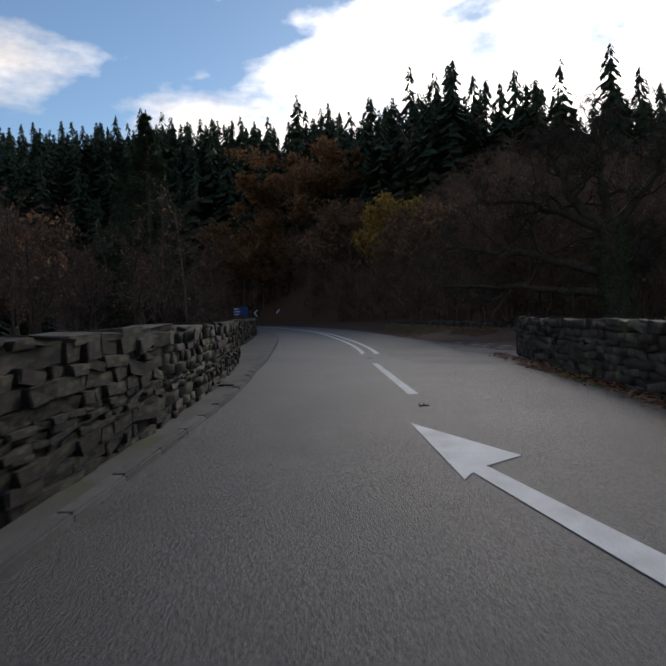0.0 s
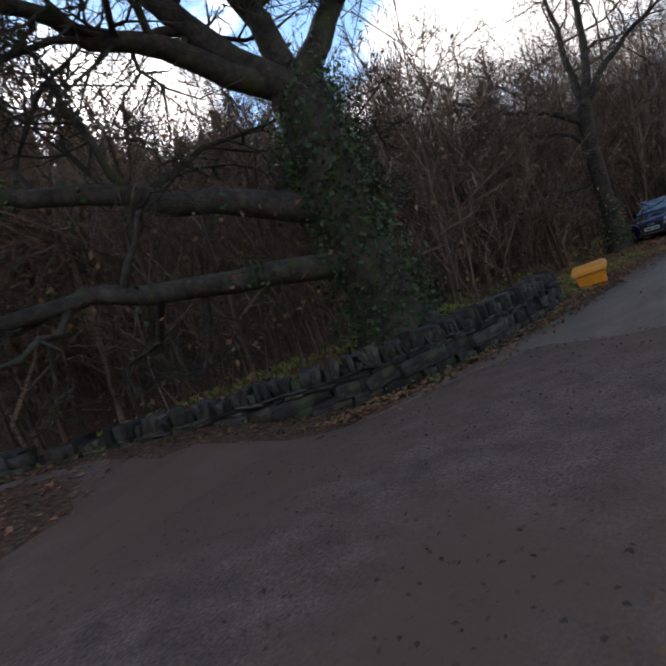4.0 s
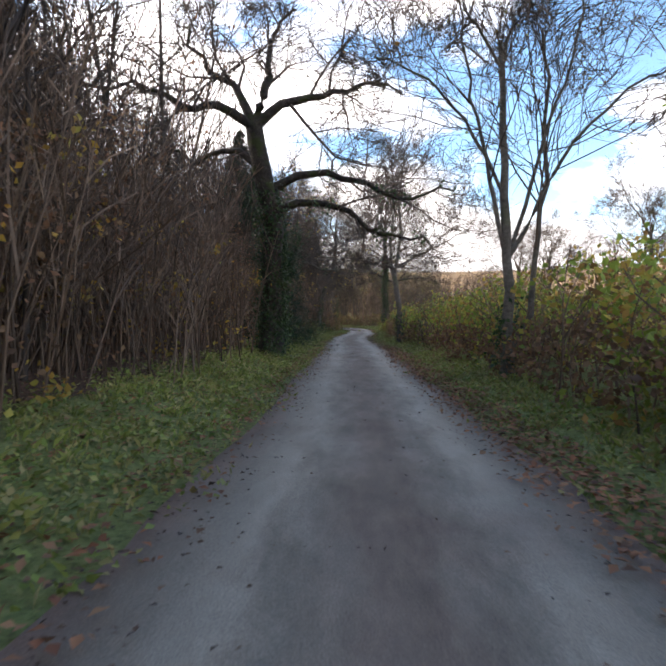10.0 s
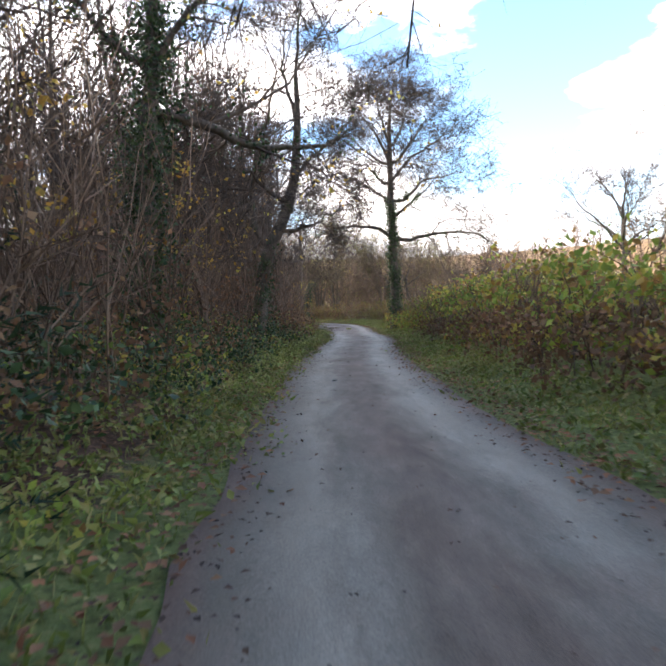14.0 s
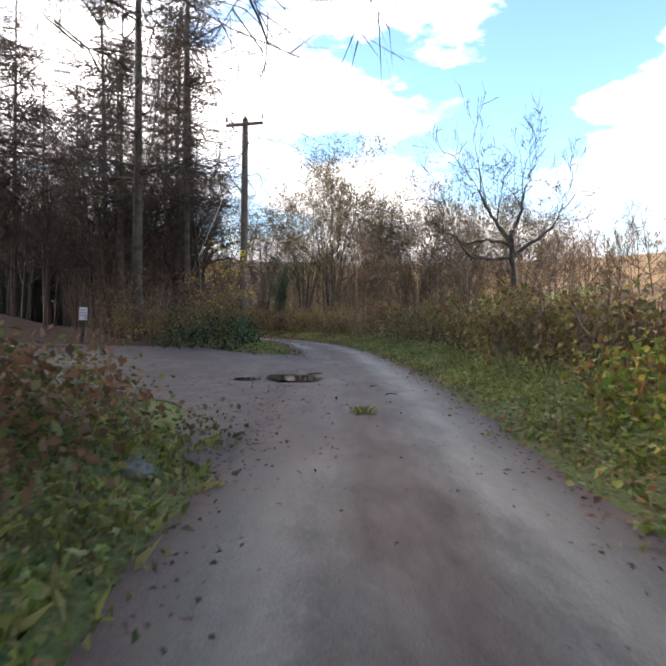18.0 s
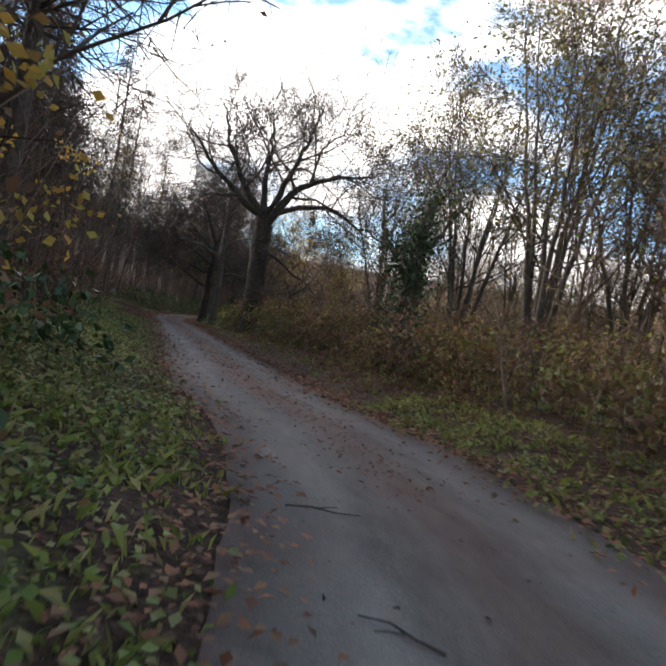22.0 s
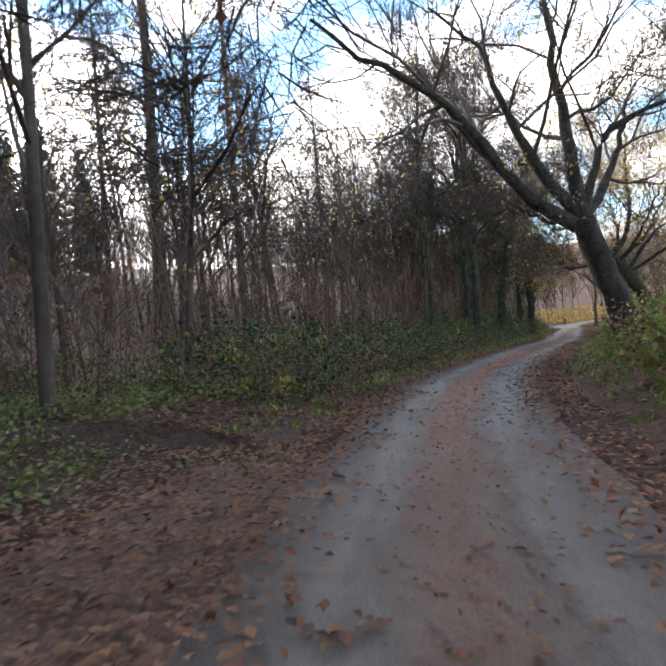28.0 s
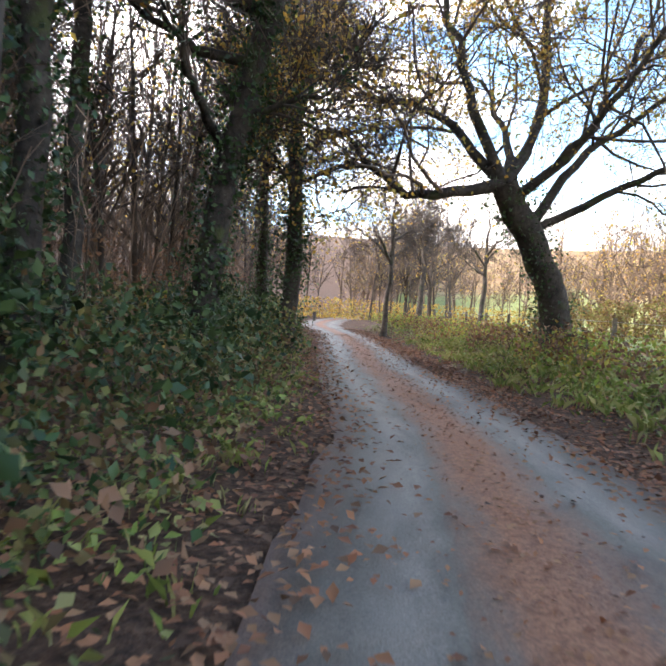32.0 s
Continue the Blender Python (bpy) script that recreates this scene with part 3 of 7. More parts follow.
def lane_material():
    """Old tar: two paler wheel tracks, a brown middle, mud at the edges; wheel tracks are damp and a little glossy."""
    m = bpy.data.materials.new("lane_tar")
    m.use_nodes = True
    n = Nodes(m.node_tree)
    at = n.add("ShaderNodeTexCoord").outputs["Object"]
    across = n.add("ShaderNodeAttribute", attribute_name="across").outputs["Fac"]
    leafy_shade = n.add("ShaderNodeAttribute", attribute_name="leafy").outputs["Fac"]
    # wear is drawn out along the way the wheels go
    streak = n.add("ShaderNodeCombineXYZ")
    n.link(n.math("MULTIPLY", across, 1.35), streak.inputs[0])
    n.link(n.math("MULTIPLY", n.add("ShaderNodeAttribute", attribute_name="along").outputs["Fac"], 0.28), streak.inputs[1])
    big, mid, fine = n.noise(at, 0.5, 5.0), n.noise(streak.outputs[0], 3.0, 6.0, 0.65), n.noise(at, 85.0, 3.0, 0.7)
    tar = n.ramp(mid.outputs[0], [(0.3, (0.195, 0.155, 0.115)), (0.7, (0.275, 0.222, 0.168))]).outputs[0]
    # along the leafy stretch the tree canopy's shade is mixed into the tar colour
    tar = n.mix(n.math("MULTIPLY", leafy_shade, 0.6), tar, n.ramp(mid.outputs[0], [(0.3, (0.095, 0.08, 0.064)), (0.7, (0.155, 0.13, 0.105))]).outputs[0])
    brown = n.ramp(mid.outputs[0], [(0.3, (0.105, 0.066, 0.048)), (0.5, (0.17, 0.108, 0.08)), (0.7, (0.23, 0.155, 0.118))]).outputs[0]
    red = n.ramp(n.noise(at, 30.0, 4.0, 0.7).outputs[0], [(0.3, (0.16, 0.068, 0.038)), (0.7, (0.42, 0.185, 0.095))]).outputs[0]
    a = n.math("ABSOLUTE", across)
    wave = n.math("ADD", a, n.math("MULTIPLY", n.math("SUBTRACT", mid.outputs[0], 0.5), 0.45))
    edge = n.ramp(wave, [(0.74, (0, 0, 0)), (0.98, (1, 1, 1))]).outputs[0]
    centre = n.ramp(wave, [(0.10, (1, 1, 1)), (0.34, (0, 0, 0))]).outputs[0]
    track = n.ramp(n.math("ABSOLUTE", n.math("SUBTRACT", wave, 0.52)), [(0.03, (1.3, 1.3, 1.32)), (0.2, (0.92, 0.92, 0.92))]).outputs[0]
    c = n.mix(n.math("MULTIPLY", centre, 0.65), n.mix(1.0, tar, track, "MULTIPLY"), brown)
    wear = n.noise(streak.outputs[0], 8.0, 6.0, 0.7)
    c = n.mix(0.35, c, n.ramp(wear.outputs[0], [(0.3, (0.6, 0.58, 0.56)), (0.7, (1.35, 1.35, 1.35))]).outputs[0], "MULTIPLY")
    c = n.mix(n.math("MULTIPLY", n.math("MULTIPLY", centre, leafy_shade), 0.95), c, red)
    c = n.mix(edge, c, brown)
    turn = n.add("ShaderNodeAttribute", attribute_name="muddy").outputs["Fac"]
    c = n.mix(n.math("MULTIPLY", turn, n.ramp(mid.outputs[0], [(0.2, (0.7, 0.7, 0.7)), (0.5, (1, 1, 1))]).outputs[0]), c, n.ramp(mid.outputs[0], [(0.3, (0.105, 0.071, 0.053)), (0.7, (0.185, 0.130, 0.10))]).outputs[0])
    c = n.mix(n.math("MULTIPLY", n.ramp(big.outputs[0], [(0.56, (0, 0, 0)), (0.7, (1, 1, 1))]).outputs[0], 0.55), c, brown)
    c = n.mix(0.6, c, n.ramp(fine.outputs[0], [(0.3, (0.45, 0.45, 0.45)), (0.7, (1.45, 1.45, 1.45))]).outputs[0], "MULTIPLY")
    b = n.add("ShaderNodeBsdfPrincipled")
    b.inputs["Specular IOR Level"].default_value = 0.16
    n.link(c, b.inputs["Base Color"])
    n.link(n.ramp(n.math("ADD", n.math("MULTIPLY", n.math("ADD", edge, centre), 0.3), big.outputs[0]), [(0.25, (0.50, 0.50, 0.50)), (0.9, (0.72, 0.72, 0.72))]).outputs[0], b.inputs["Roughness"])
    bp = n.add("ShaderNodeBump", in_Strength=0.35, in_Distance=0.01)
    n.link(fine.outputs[0], bp.inputs["Height"])
    n.link(bp.outputs[0], b.inputs["Normal"])
    n.link(b.outputs[0], n.add("ShaderNodeOutputMaterial").inputs[0])
    return m


def edge_wobble(n, seed, size):
    rng = np.random.default_rng(seed)
    r = rng.normal(size=n + 8)
    return np.convolve(r, np.ones(5) / 5, "same")[:n] * size


def build_lane():
    k = len(lane)
    wl, wr = lane_half + edge_wobble(k, 1, 0.12), -lane_half + edge_wobble(k, 2, 0.12)
    V, F = strip(lane, wl, wr, 0.012, 0.035, 9)
    V[:, 2] -= 0.045 * (1 - ease(V[:, 1], -12.6, -11.2))
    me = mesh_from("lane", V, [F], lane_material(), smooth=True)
    me.attributes.new("across", "FLOAT", "POINT").data.foreach_set("value", np.tile(np.linspace(-1, 1, 9), k).astype(np.float32))
    me.attributes.new("along", "FLOAT", "POINT").data.foreach_set("value", np.repeat(np.arange(k) * 0.5, 9).astype(np.float32))
    # weight of the leaf strip, and of the canopy shade put into the tar
    leaf_shade = 0.65 * ease(lane[:, 1], 98, 112) + 0.35 * ease(lane[:, 1], 136, 150)
    me.attributes.new("leafy", "FLOAT", "POINT").data.foreach_set("value", np.repeat(leaf_shade, 9).astype(np.float32))
    ac = np.linspace(-1, 1, 9)
    md = np.maximum((1 - ease(lane[:, 1], -9, 0))[:, None] * np.ones(9), ((1 - ease(lane[:, 1], 9, 14)) + ease(lane[:, 1], 120, 124) * (1 - ease(lane[:, 1], 138, 142)))[:, None] * ease(-ac, 0.25, 0.8)[None])
    md = np.maximum(md, (ease(lane[:, 1], 75, 78) * (1 - ease(lane[:, 1], 94, 97)))[:, None] * ease(-ac, -0.5, 0.5)[None])
    md = np.maximum(md, (0.55 * ease(lane[:, 1], 99, 106) * (1 - ease(lane[:, 1], 134, 141)))[:, None] * np.ones(9))
    me.attributes.new("muddy", "FLOAT", "POINT").data.foreach_set("value", md.ravel().astype(np.float32))
    return tagged(new("lane", me), "narrow old tarred country lane with a brown leafy middle", "road", kind="structure")


def build_main():
    k = len(main)
    V, F = strip(main, np.full(k, 3.3), np.full(k, -3.15), 0.006, 0.02, 7)
    return tagged(new("road", mesh_from("road", V, [F], M_ASPHALT, smooth=True)), "grey asphalt main road on a bend", "road", kind="structure")


build_lane()
build_main()


def apron(name, points, z, mat, label, seed=3, follow=False):
    """A spread of mud or tar with an uneven edge, over the ground."""
    rng = np.random.default_rng(seed)
    p = np.array(points, float)
    q = smooth_line(np.vstack([p, p[:1]]), 0.35)
    q = q + rng.normal(size=q.shape) * 0.05
    c = q.mean(0)
    bm = bmesh.new()
    if follow:                                           # lies on the main road's camber
        off = np.clip(np.abs(beside(main, q[:, 0], q[:, 1])[0]) / 3.05, 0, 1)
        vs = [bm.verts.new((x, y, 0.0115 + 0.02 * (1 - o * o))) for (x, y), o in zip(q, off)]
    else:
        vs = [bm.verts.new((x, y, max(z, hz(x, y) + 0.024))) for x, y in q]
    bm.faces.new(vs)
    bmesh.ops.triangulate(bm, faces=bm.faces[:])
    bmesh.ops.recalc_face_normals(bm, faces=bm.faces[:])
    for f in bm.faces:
        if f.normal.z < 0:
            f.normal_flip()
    me = bpy.data.meshes.new(name)
    bm.to_mesh(me)
    bm.free()
    me.materials.append(mat)
    return tagged(new(name, me), label, "track", kind="structure")


M_MUD = material("leafy_mud", [(0.3, (0.105, 0.056, 0.038)), (0.5, (0.17, 0.092, 0.064)), (0.7, (0.24, 0.14, 0.10))], 3.0, 0.7, 0.8, 24, 0.7, spec=0.4, stain=((0.14, 0.10, 0.08), 0.7, 0.5, 0.7))
M_WETTRACK = material("wet_track", [(0.3, (0.105, 0.073, 0.055)), (0.5, (0.145, 0.102, 0.078)), (0.7, (0.185, 0.132, 0.102))], 3.0, 0.7, 0.8, 30, 0.6, spec=0.3, stain=((0.11, 0.078, 0.06), 0.7, 0.52, 0.66))
M_MOUTH = material("lane_mouth", [(0.3, (0.095, 0.060, 0.044)), (0.7, (0.185, 0.122, 0.092))], 3.0, 0.85, 0.8, 45, 0.9, spec=0.2, stain=((0.135, 0.078, 0.054), 0.35, 0.44, 0.6))
M_MOUTHTAR = material("mouth_tar", [(0.3, (0.095, 0.088, 0.08)), (0.7, (0.145, 0.134, 0.122))], 0.8, 0.7, 0.5, 70, 0.6, stain=((0.15, 0.125, 0.105), 0.5, 0.5, 0.7))
M_LEAFMUD = material("leafy_earth", [(0.3, (0.07, 0.036, 0.024)), (0.5, (0.17, 0.082, 0.05)), (0.7, (0.31, 0.155, 0.09))], 14.0, 0.9, 0.8, 40, 0.6)
apron("side_track", [(-3.3, 76.2), (-4.3, 77.8), (-4.7, 79.6), (-6.2, 81.6), (-8.2, 82.6), (-12, 84.0), (-13.2, 86.5), (-12.6, 89.3), (-8.3, 88.9), (-6.6, 90.2), (-5.3, 91.2), (-5.0, 94.2), (-4.3, 95.6), (-3.0, 95.0), (-2.6, 86)], -0.004, M_WETTRACK, "wet muddy side track joining the lane")
apron("lay_by", [(0.2, -14.2), (-0.9, -14.6), (-0.9, -12), (-0.7, -9), (-1.2, -5.5), (-2.4, -1.0), (-4.7, 1.0), (-4.9, 6.0), (-4.2, 9.2), (-2.6, 10.6), (-1.2, 11.4), (-0.5, 10.6), (-0.2, 4), (-0.1, -5)], -0.004, M_MUD, "brown muddy lay-by strewn with wet leaves")
apron("leafy_track", [(-20.6, 124.2), (-22.4, 125.2), (-24.8, 128.4), (-27.2, 131.6), (-28.0, 133.6), (-28.2, 135.4), (-27.4, 136.0), (-26.6, 135.0), (-25.6, 133.4), (-23.1, 128.8)], -0.004, M_LEAFMUD, "leaf-covered earth track beside the lane")
apron("mouth_tar", [(-16.5, -23.4), (-9.0, -21.6), (-7.2, -20.9), (-4.0, -19.9), (0.5, -18.9), (4.5, -17.6), (7.2, -17.7), (10.5, -18.9), (10.2, -20.4), (9.0, -21.6), (7.4, -21.95), (3, -22.1), (0, -22.4), (-8, -23.45), (-14, -24.3)], 0.0, M_MOUTHTAR, "smooth grey tar in front of the give-way line", follow=True)
apron("junction_apron", [(-6.9, -20.9), (-6.6, -19.9), (-5.9, -17.2), (-3.4, -15.9), (-1.2, -14.4), (0.2, -11.6), (2.2, -11.5), (3.3, -14), (5.2, -16.4), (7.4, -17.3), (6.4, -18.1), (3.2, -18.95), (0.2, -19.6), (-3.4, -20.3)], 0.019, M_MOUTH, "brown muddy mouth of the lane under leaf crumbs")


def flat_patch(name, points, z, mat, label, kind="structure", cat="road marking", thick=0.004):
    """A flat shape with a thin edge."""
    bm = bmesh.new()
    top = bm.faces.new([bm.verts.new((x, y, z + thick)) for x, y in points])
    if top.normal.z < 0:
        top.normal_flip()
    bm.normal_update()
    res = bmesh.ops.extrude_face_region(bm, geom=[top])
    for v in [g for g in res["geom"] if isinstance(g, bmesh.types.BMVert)]:
        v.co.z -= thick
    bmesh.ops.recalc_face_normals(bm, faces=bm.faces[:])
    me = bpy.data.meshes.new(name)
    bm.to_mesh(me)
    bm.free()
    me.materials.append(mat)
    return tagged(new(name, me), label, cat, kind=kind)


def line_patch(name, line, off, width, z, mat, label):
    nn = normals2(line)
    a, b = line + nn * (off + width / 2), line + nn * (off - width / 2)
    V = np.concatenate([np.column_stack([a, np.full(len(a), z)]), np.column_stack([b, np.full(len(b), z)])])
    n = len(a)
    i = np.arange(n - 1)
    F = np.stack([i, i + n, i + n + 1, i + 1], 1)[:, ::-1]
    return tagged(new(name, mesh_from(name, V, [F], mat)), label, "road marking", kind="structure")


# markings: dash, double lines, bending arrow, give-way dashes and triangle
flat_patch("lane_arrow", [(17.8, -22.3), (19.4, -21.5), (19.72, -21.86), (21.6, -21.33), (23.4, -20.9), (23.4, -21.12), (21.6, -21.58), (19.9, -22.0), (20.1, -22.1)], 0.03, M_PAINT, "white painted bending arrow on the asphalt")
flat_patch("centre_dash", [(15.4, -21.98), (9.56, -22.44), (9.56, -22.58), (15.4, -22.14)], 0.03, M_PAINT, "white painted centre line dash")
flat_patch("centre_dash", [(33.0, -21.45), (27.0, -21.7), (27.0, -21.86), (33.0, -21.61)], 0.03, M_PAINT, "white painted centre line dash")
sel = main[(main[:, 0] < 6.2) & (main[:, 0] > -70)]
line_patch("double_line", sel, 0.20, 0.15, 0.034, M_PAINT, "white painted double centre line")
line_patch("double_line", sel, -0.22, 0.15, 0.034, M_PAINT, "white painted double centre line")
for a, b in (((-6.4, -20.1), (-5.6, -20.0)), ((-4.9, -19.9), (-4.1, -19.78)), ((-3.3, -19.65), (-2.5, -19.55)), ((-1.8, -19.45), (-1.1, -19.33)), ((0.6, -18.98), (1.2, -18.87)), ((2.35, -18.63), (2.95, -18.52)),
             ((0.9, -18.4), (1.5, -18.25)), ((2.24, -18.08), (2.81, -17.93)), ((3.3, -17.83), (3.95, -17.7)), ((4.3, -18.2), (4.9, -18.1)), ((5.0, -17.5), (5.6, -17.4)), ((6.0, -17.9), (6.6, -17.8))):
    flat_patch("give_way_dash", [a, b, (b[0] - 0.03, b[1] - 0.16), (a[0] - 0.03, a[1] - 0.16)], 0.026, M_WORN, "worn white give-way dash under leaf crumbs")
flat_patch("give_way_mark", [(3.2, -18.5), (3.75, -18.38), (3.55, -18.66), (3.42, -18.62)], 0.026, M_WORN, "worn white painted triangle on the asphalt")


def cats_eye(x, y):
    thing = tagged(new("road_stud"), "white reflecting road stud in an iron housing", "road stud", "road studs on the centre line")
    thing.location = (x, y, 0.03)
    bm = bmesh.new()
    bmesh.ops.create_cube(bm, size=1)
    bmesh.ops.scale(bm, vec=(0.17, 0.13, 0.02), verts=bm.verts)
    bmesh.ops.bevel(bm, geom=bm.edges[:], offset=0.006, segments=2, affect="EDGES")
    part("housing", bm, M_CORE, thing)
    for s in (-0.03, 0.03):
        bm = bmesh.new()
        bmesh.ops.create_uvsphere(bm, u_segments=8, v_segments=6, radius=0.014)
        bmesh.ops.translate(bm, vec=(0.03, s, 0.012), verts=bm.verts)
        part("lens", bm, M_PAINT, thing)


for x, y in ((16.5, -22.02), (7.7, -22.6), (5.8, -22.72), (0.5, -23.28), (-5.0, -23.98)):
    cats_eye(x, y)


# ---- kerb and footway on the south side ----
KERB = np.array([(30, -24.45), (21, -24.72), (14.2, -25.0), (10, -25.4), (7.5, -25.6), (5.2, -25.86), (-3, -26.8), (-11.4, -27.9), (-20, -29.4), (-30, -31.8)], float)
WALL_S = np.array([(32, -24.65), (24, -24.86), (20.6, -25.0), (17.3, -25.16), (12.5, -25.58), (8.6, -26.15), (4.2, -27.2), (-3.3, -28.2), (-10, -29.1), (-17.8, -30.3), (-27.5, -32.6)], float)


def build_kerb():
    line = smooth_line(KERB, 0.915)
    thing = tagged(new("kerb"), "worn grey concrete kerb stones beside the road", "kerb", kind="structure")
    bm = bmesh.new()
    bmesh.ops.create_cube(bm, size=1)
    bmesh.ops.scale(bm, vec=(0.90, 0.14, 0.24), verts=bm.verts)
    bmesh.ops.bevel(bm, geom=[e for e in bm.edges if all(v.co.z > 0 for v in e.verts)], offset=0.02, segments=2, affect="EDGES")
    me = bpy.data.meshes.new("kerb_stone")
    bm.to_mesh(me)
    bm.free()
    me.materials.append(M_KERB)
    rng = np.random.default_rng(5)
    for a, b in zip(line[:-1], line[1:]):
        ob = new("kerb_stone", me)
        ob.parent = thing
        mid = (a + b) / 2
        hgt = -0.01 if mid[0] < 14.5 else -0.035
        ob.matrix_local = pose(mid[0], mid[1], hgt + rng.normal() * 0.004, 0, rng.normal() * 0.4, math.degrees(math.atan2(b[1] - a[1], b[0] - a[0])) + rng.normal() * 0.4)


build_kerb()
kl = smooth_line(KERB, 1.0)
foot = kl[kl[:, 0] < 15.0]
fd = np.abs(beside(smooth_line(WALL_S, 0.5), foot[:, 0], foot[:, 1])[0])
V, F = strip(foot, np.maximum(fd, 0.2), np.full(len(foot), 0.06), 0.10, 0.0, 4)
tagged(new("footway", mesh_from("footway", V, [F], M_FOOTWAY)), "narrow grey-brown footway below the stone wall", "pavement", kind="structure")


near = kl[kl[:, 0] > 13.6]
fd = np.abs(beside(smooth_line(WALL_S, 0.5), near[:, 0], near[:, 1])[0])
V, F = strip(near, np.maximum(fd, 0.25), np.full(len(near), 0.06), 0.07, 0.0, 4)
tagged(new("wall_foot", mesh_from("wall_foot", V, [F], M_FOOTWAY)), "narrow strip of grey paving between kerb and wall", "pavement", kind="structure")


# ---- dry stone walls ----
def stone_meshes(rng, count, mat):
    out = []
    for _ in range(count):
        bm = bmesh.new()
        bmesh.ops.create_cube(bm, size=1)
        bmesh.ops.bevel(bm, geom=bm.edges[:], offset=0.06, segments=1, affect="EDGES")
        skew = rng.normal(size=(2, 3)) * 0.07
        for v in bm.verts:
            v.co += Vector(rng.normal(size=3) * 0.035 + skew[0] * v.co.x + skew[1] * v.co.z * v.co.x)
        me = bpy.data.meshes.new("stone")
        bm.to_mesh(me)
        bm.free()
        me.materials.append(mat)
        out.append(me)
    return out


STONES = stone_meshes(np.random.default_rng(11), 14, M_STONE)
STONE_GEO = []
for me in STONES:
    co = np.empty(len(me.vertices) * 3, np.float32)
    me.vertices.foreach_get("co", co)
    STONE_GEO.append((co.reshape(-1, 3).astype(float), [list(p.vertices) for p in me.polygons]))
STONE_TRI = []
for co, polys in STONE_GEO:
    STONE_TRI.append(np.array([(p[0], p[k], p[k + 1]) for p in polys for k in range(1, len(p) - 1)]))


def stone_wall(name, pts, h, thick, seed, label, near=None, coping=False, course=(0.035, 0.19), length=(0.12, 0.5), base=None, faces=(1, -1)):
    """A dry stone wall: a core, and stones in uneven courses on both faces; those near the stretch of plan given are parts, the rest is joined."""
    rng = np.random.default_rng(seed)
    line = smooth_line(np.array(pts, float), 0.4)
    d = np.concatenate([[0], np.cumsum(np.linalg.norm(np.diff(line, axis=0), axis=1))])
    nn = normals2(line)
    tt = unit(np.gradient(line, axis=0))
    thing = tagged(new(name), label, "stone wall", kind="structure")
    zb = height(line[:, 0], line[:, 1]) if base is None else np.full(len(line), base)
    # core
    S = Soup()
    q = thick / 2 - 0.05
    ring = np.stack([np.column_stack([line + nn * q, zb - 0.1]), np.column_stack([line + nn * q, zb + h - 0.06]), np.column_stack([line - nn * q, zb + h - 0.06]), np.column_stack([line - nn * q, zb - 0.1])], 1)
    i = np.arange(len(line) * 4).reshape(-1, 4)
    j = np.roll(i, -1, 1)
    S.add(ring.reshape(-1, 3), np.stack([i[:-1], j[:-1], j[1:], i[1:]], -1).reshape(-1, 4), [[0, 1, 2, 3], [i[-1, 3], i[-1, 2], i[-1, 1], i[-1, 0]]])
    part("core", S, M_CORE, thing)
    rest = Soup()
    count = 0

    def put(s, z, off, lx, ly, lz, tilt=0.0, face=1, upright=0.0):
        nonlocal count
        x, y = np.interp(s, d, line[:, 0]), np.interp(s, d, line[:, 1])
        k = min(int(np.searchsorted(d, s)), len(line) - 1)
        zz = np.interp(s, d, zb) + z
        c = Vector((x + nn[k, 0] * off, y + nn[k, 1] * off, zz))
        yaw = math.atan2(tt[k, 1], tt[k, 0]) + rng.normal() * 0.05
        m = Matrix.Translation(c) @ Matrix.Rotation(yaw, 4, "Z") @ Matrix.Rotation(tilt, 4, "Y") @ Matrix.Rotation(rng.normal() * 0.04, 4, "X") @ Matrix.Diagonal((lx, ly, lz, 1))
        v = int(rng.integers(len(STONES)))
        if near and near[0] < x < near[1] and count < 300:
            count += 1
            ob = new("stone", STONES[v])
            ob.parent = thing
            ob.matrix_local = m
        else:
            mm = np.array(m)
            rest.add(STONE_GEO[v][0] @ mm[:3, :3].T + mm[:3, 3], STONE_TRI[v])

    for face in faces:
        z = 0.0
        while z < h - 0.04:
            c = course[0] + (course[1] - course[0]) * rng.random() ** 1.7
            s = rng.uniform(-0.2, 0)
            while s < d[-1]:
                L = rng.uniform(*length) * (0.7 + c * 4)
                cc = c * rng.uniform(0.86, 1.1)
                if s > 0.02:
                    put(min(s + L / 2, d[-1]), z + cc / 2, face * (thick / 2 - 0.09 + rng.normal() * 0.02), L * rng.uniform(0.97, 1.05), 0.2, cc * 1.02, rng.normal() * 0.09, face)
                s += L + 0.008
            z += c + 0.004
    s = 0.05
    while s < d[-1]:
        if coping:
            L = rng.uniform(0.06, 0.13)
            hh = rng.uniform(0.13, 0.27)
            put(s + L / 2, h + hh / 2 - 0.07, 0, L, thick * rng.uniform(0.7, 0.95), hh, rng.normal() * 0.22)
        else:
            L = rng.uniform(0.3, 0.75)
            put(s + L / 2, h - 0.015, 0, L, thick * rng.uniform(0.95, 1.08), rng.uniform(0.05, 0.13), rng.normal() * 0.05)
        s += L + 0.012
    tagged(part("stonework", rest, M_STONE, thing), kind="stuff")
    return thing


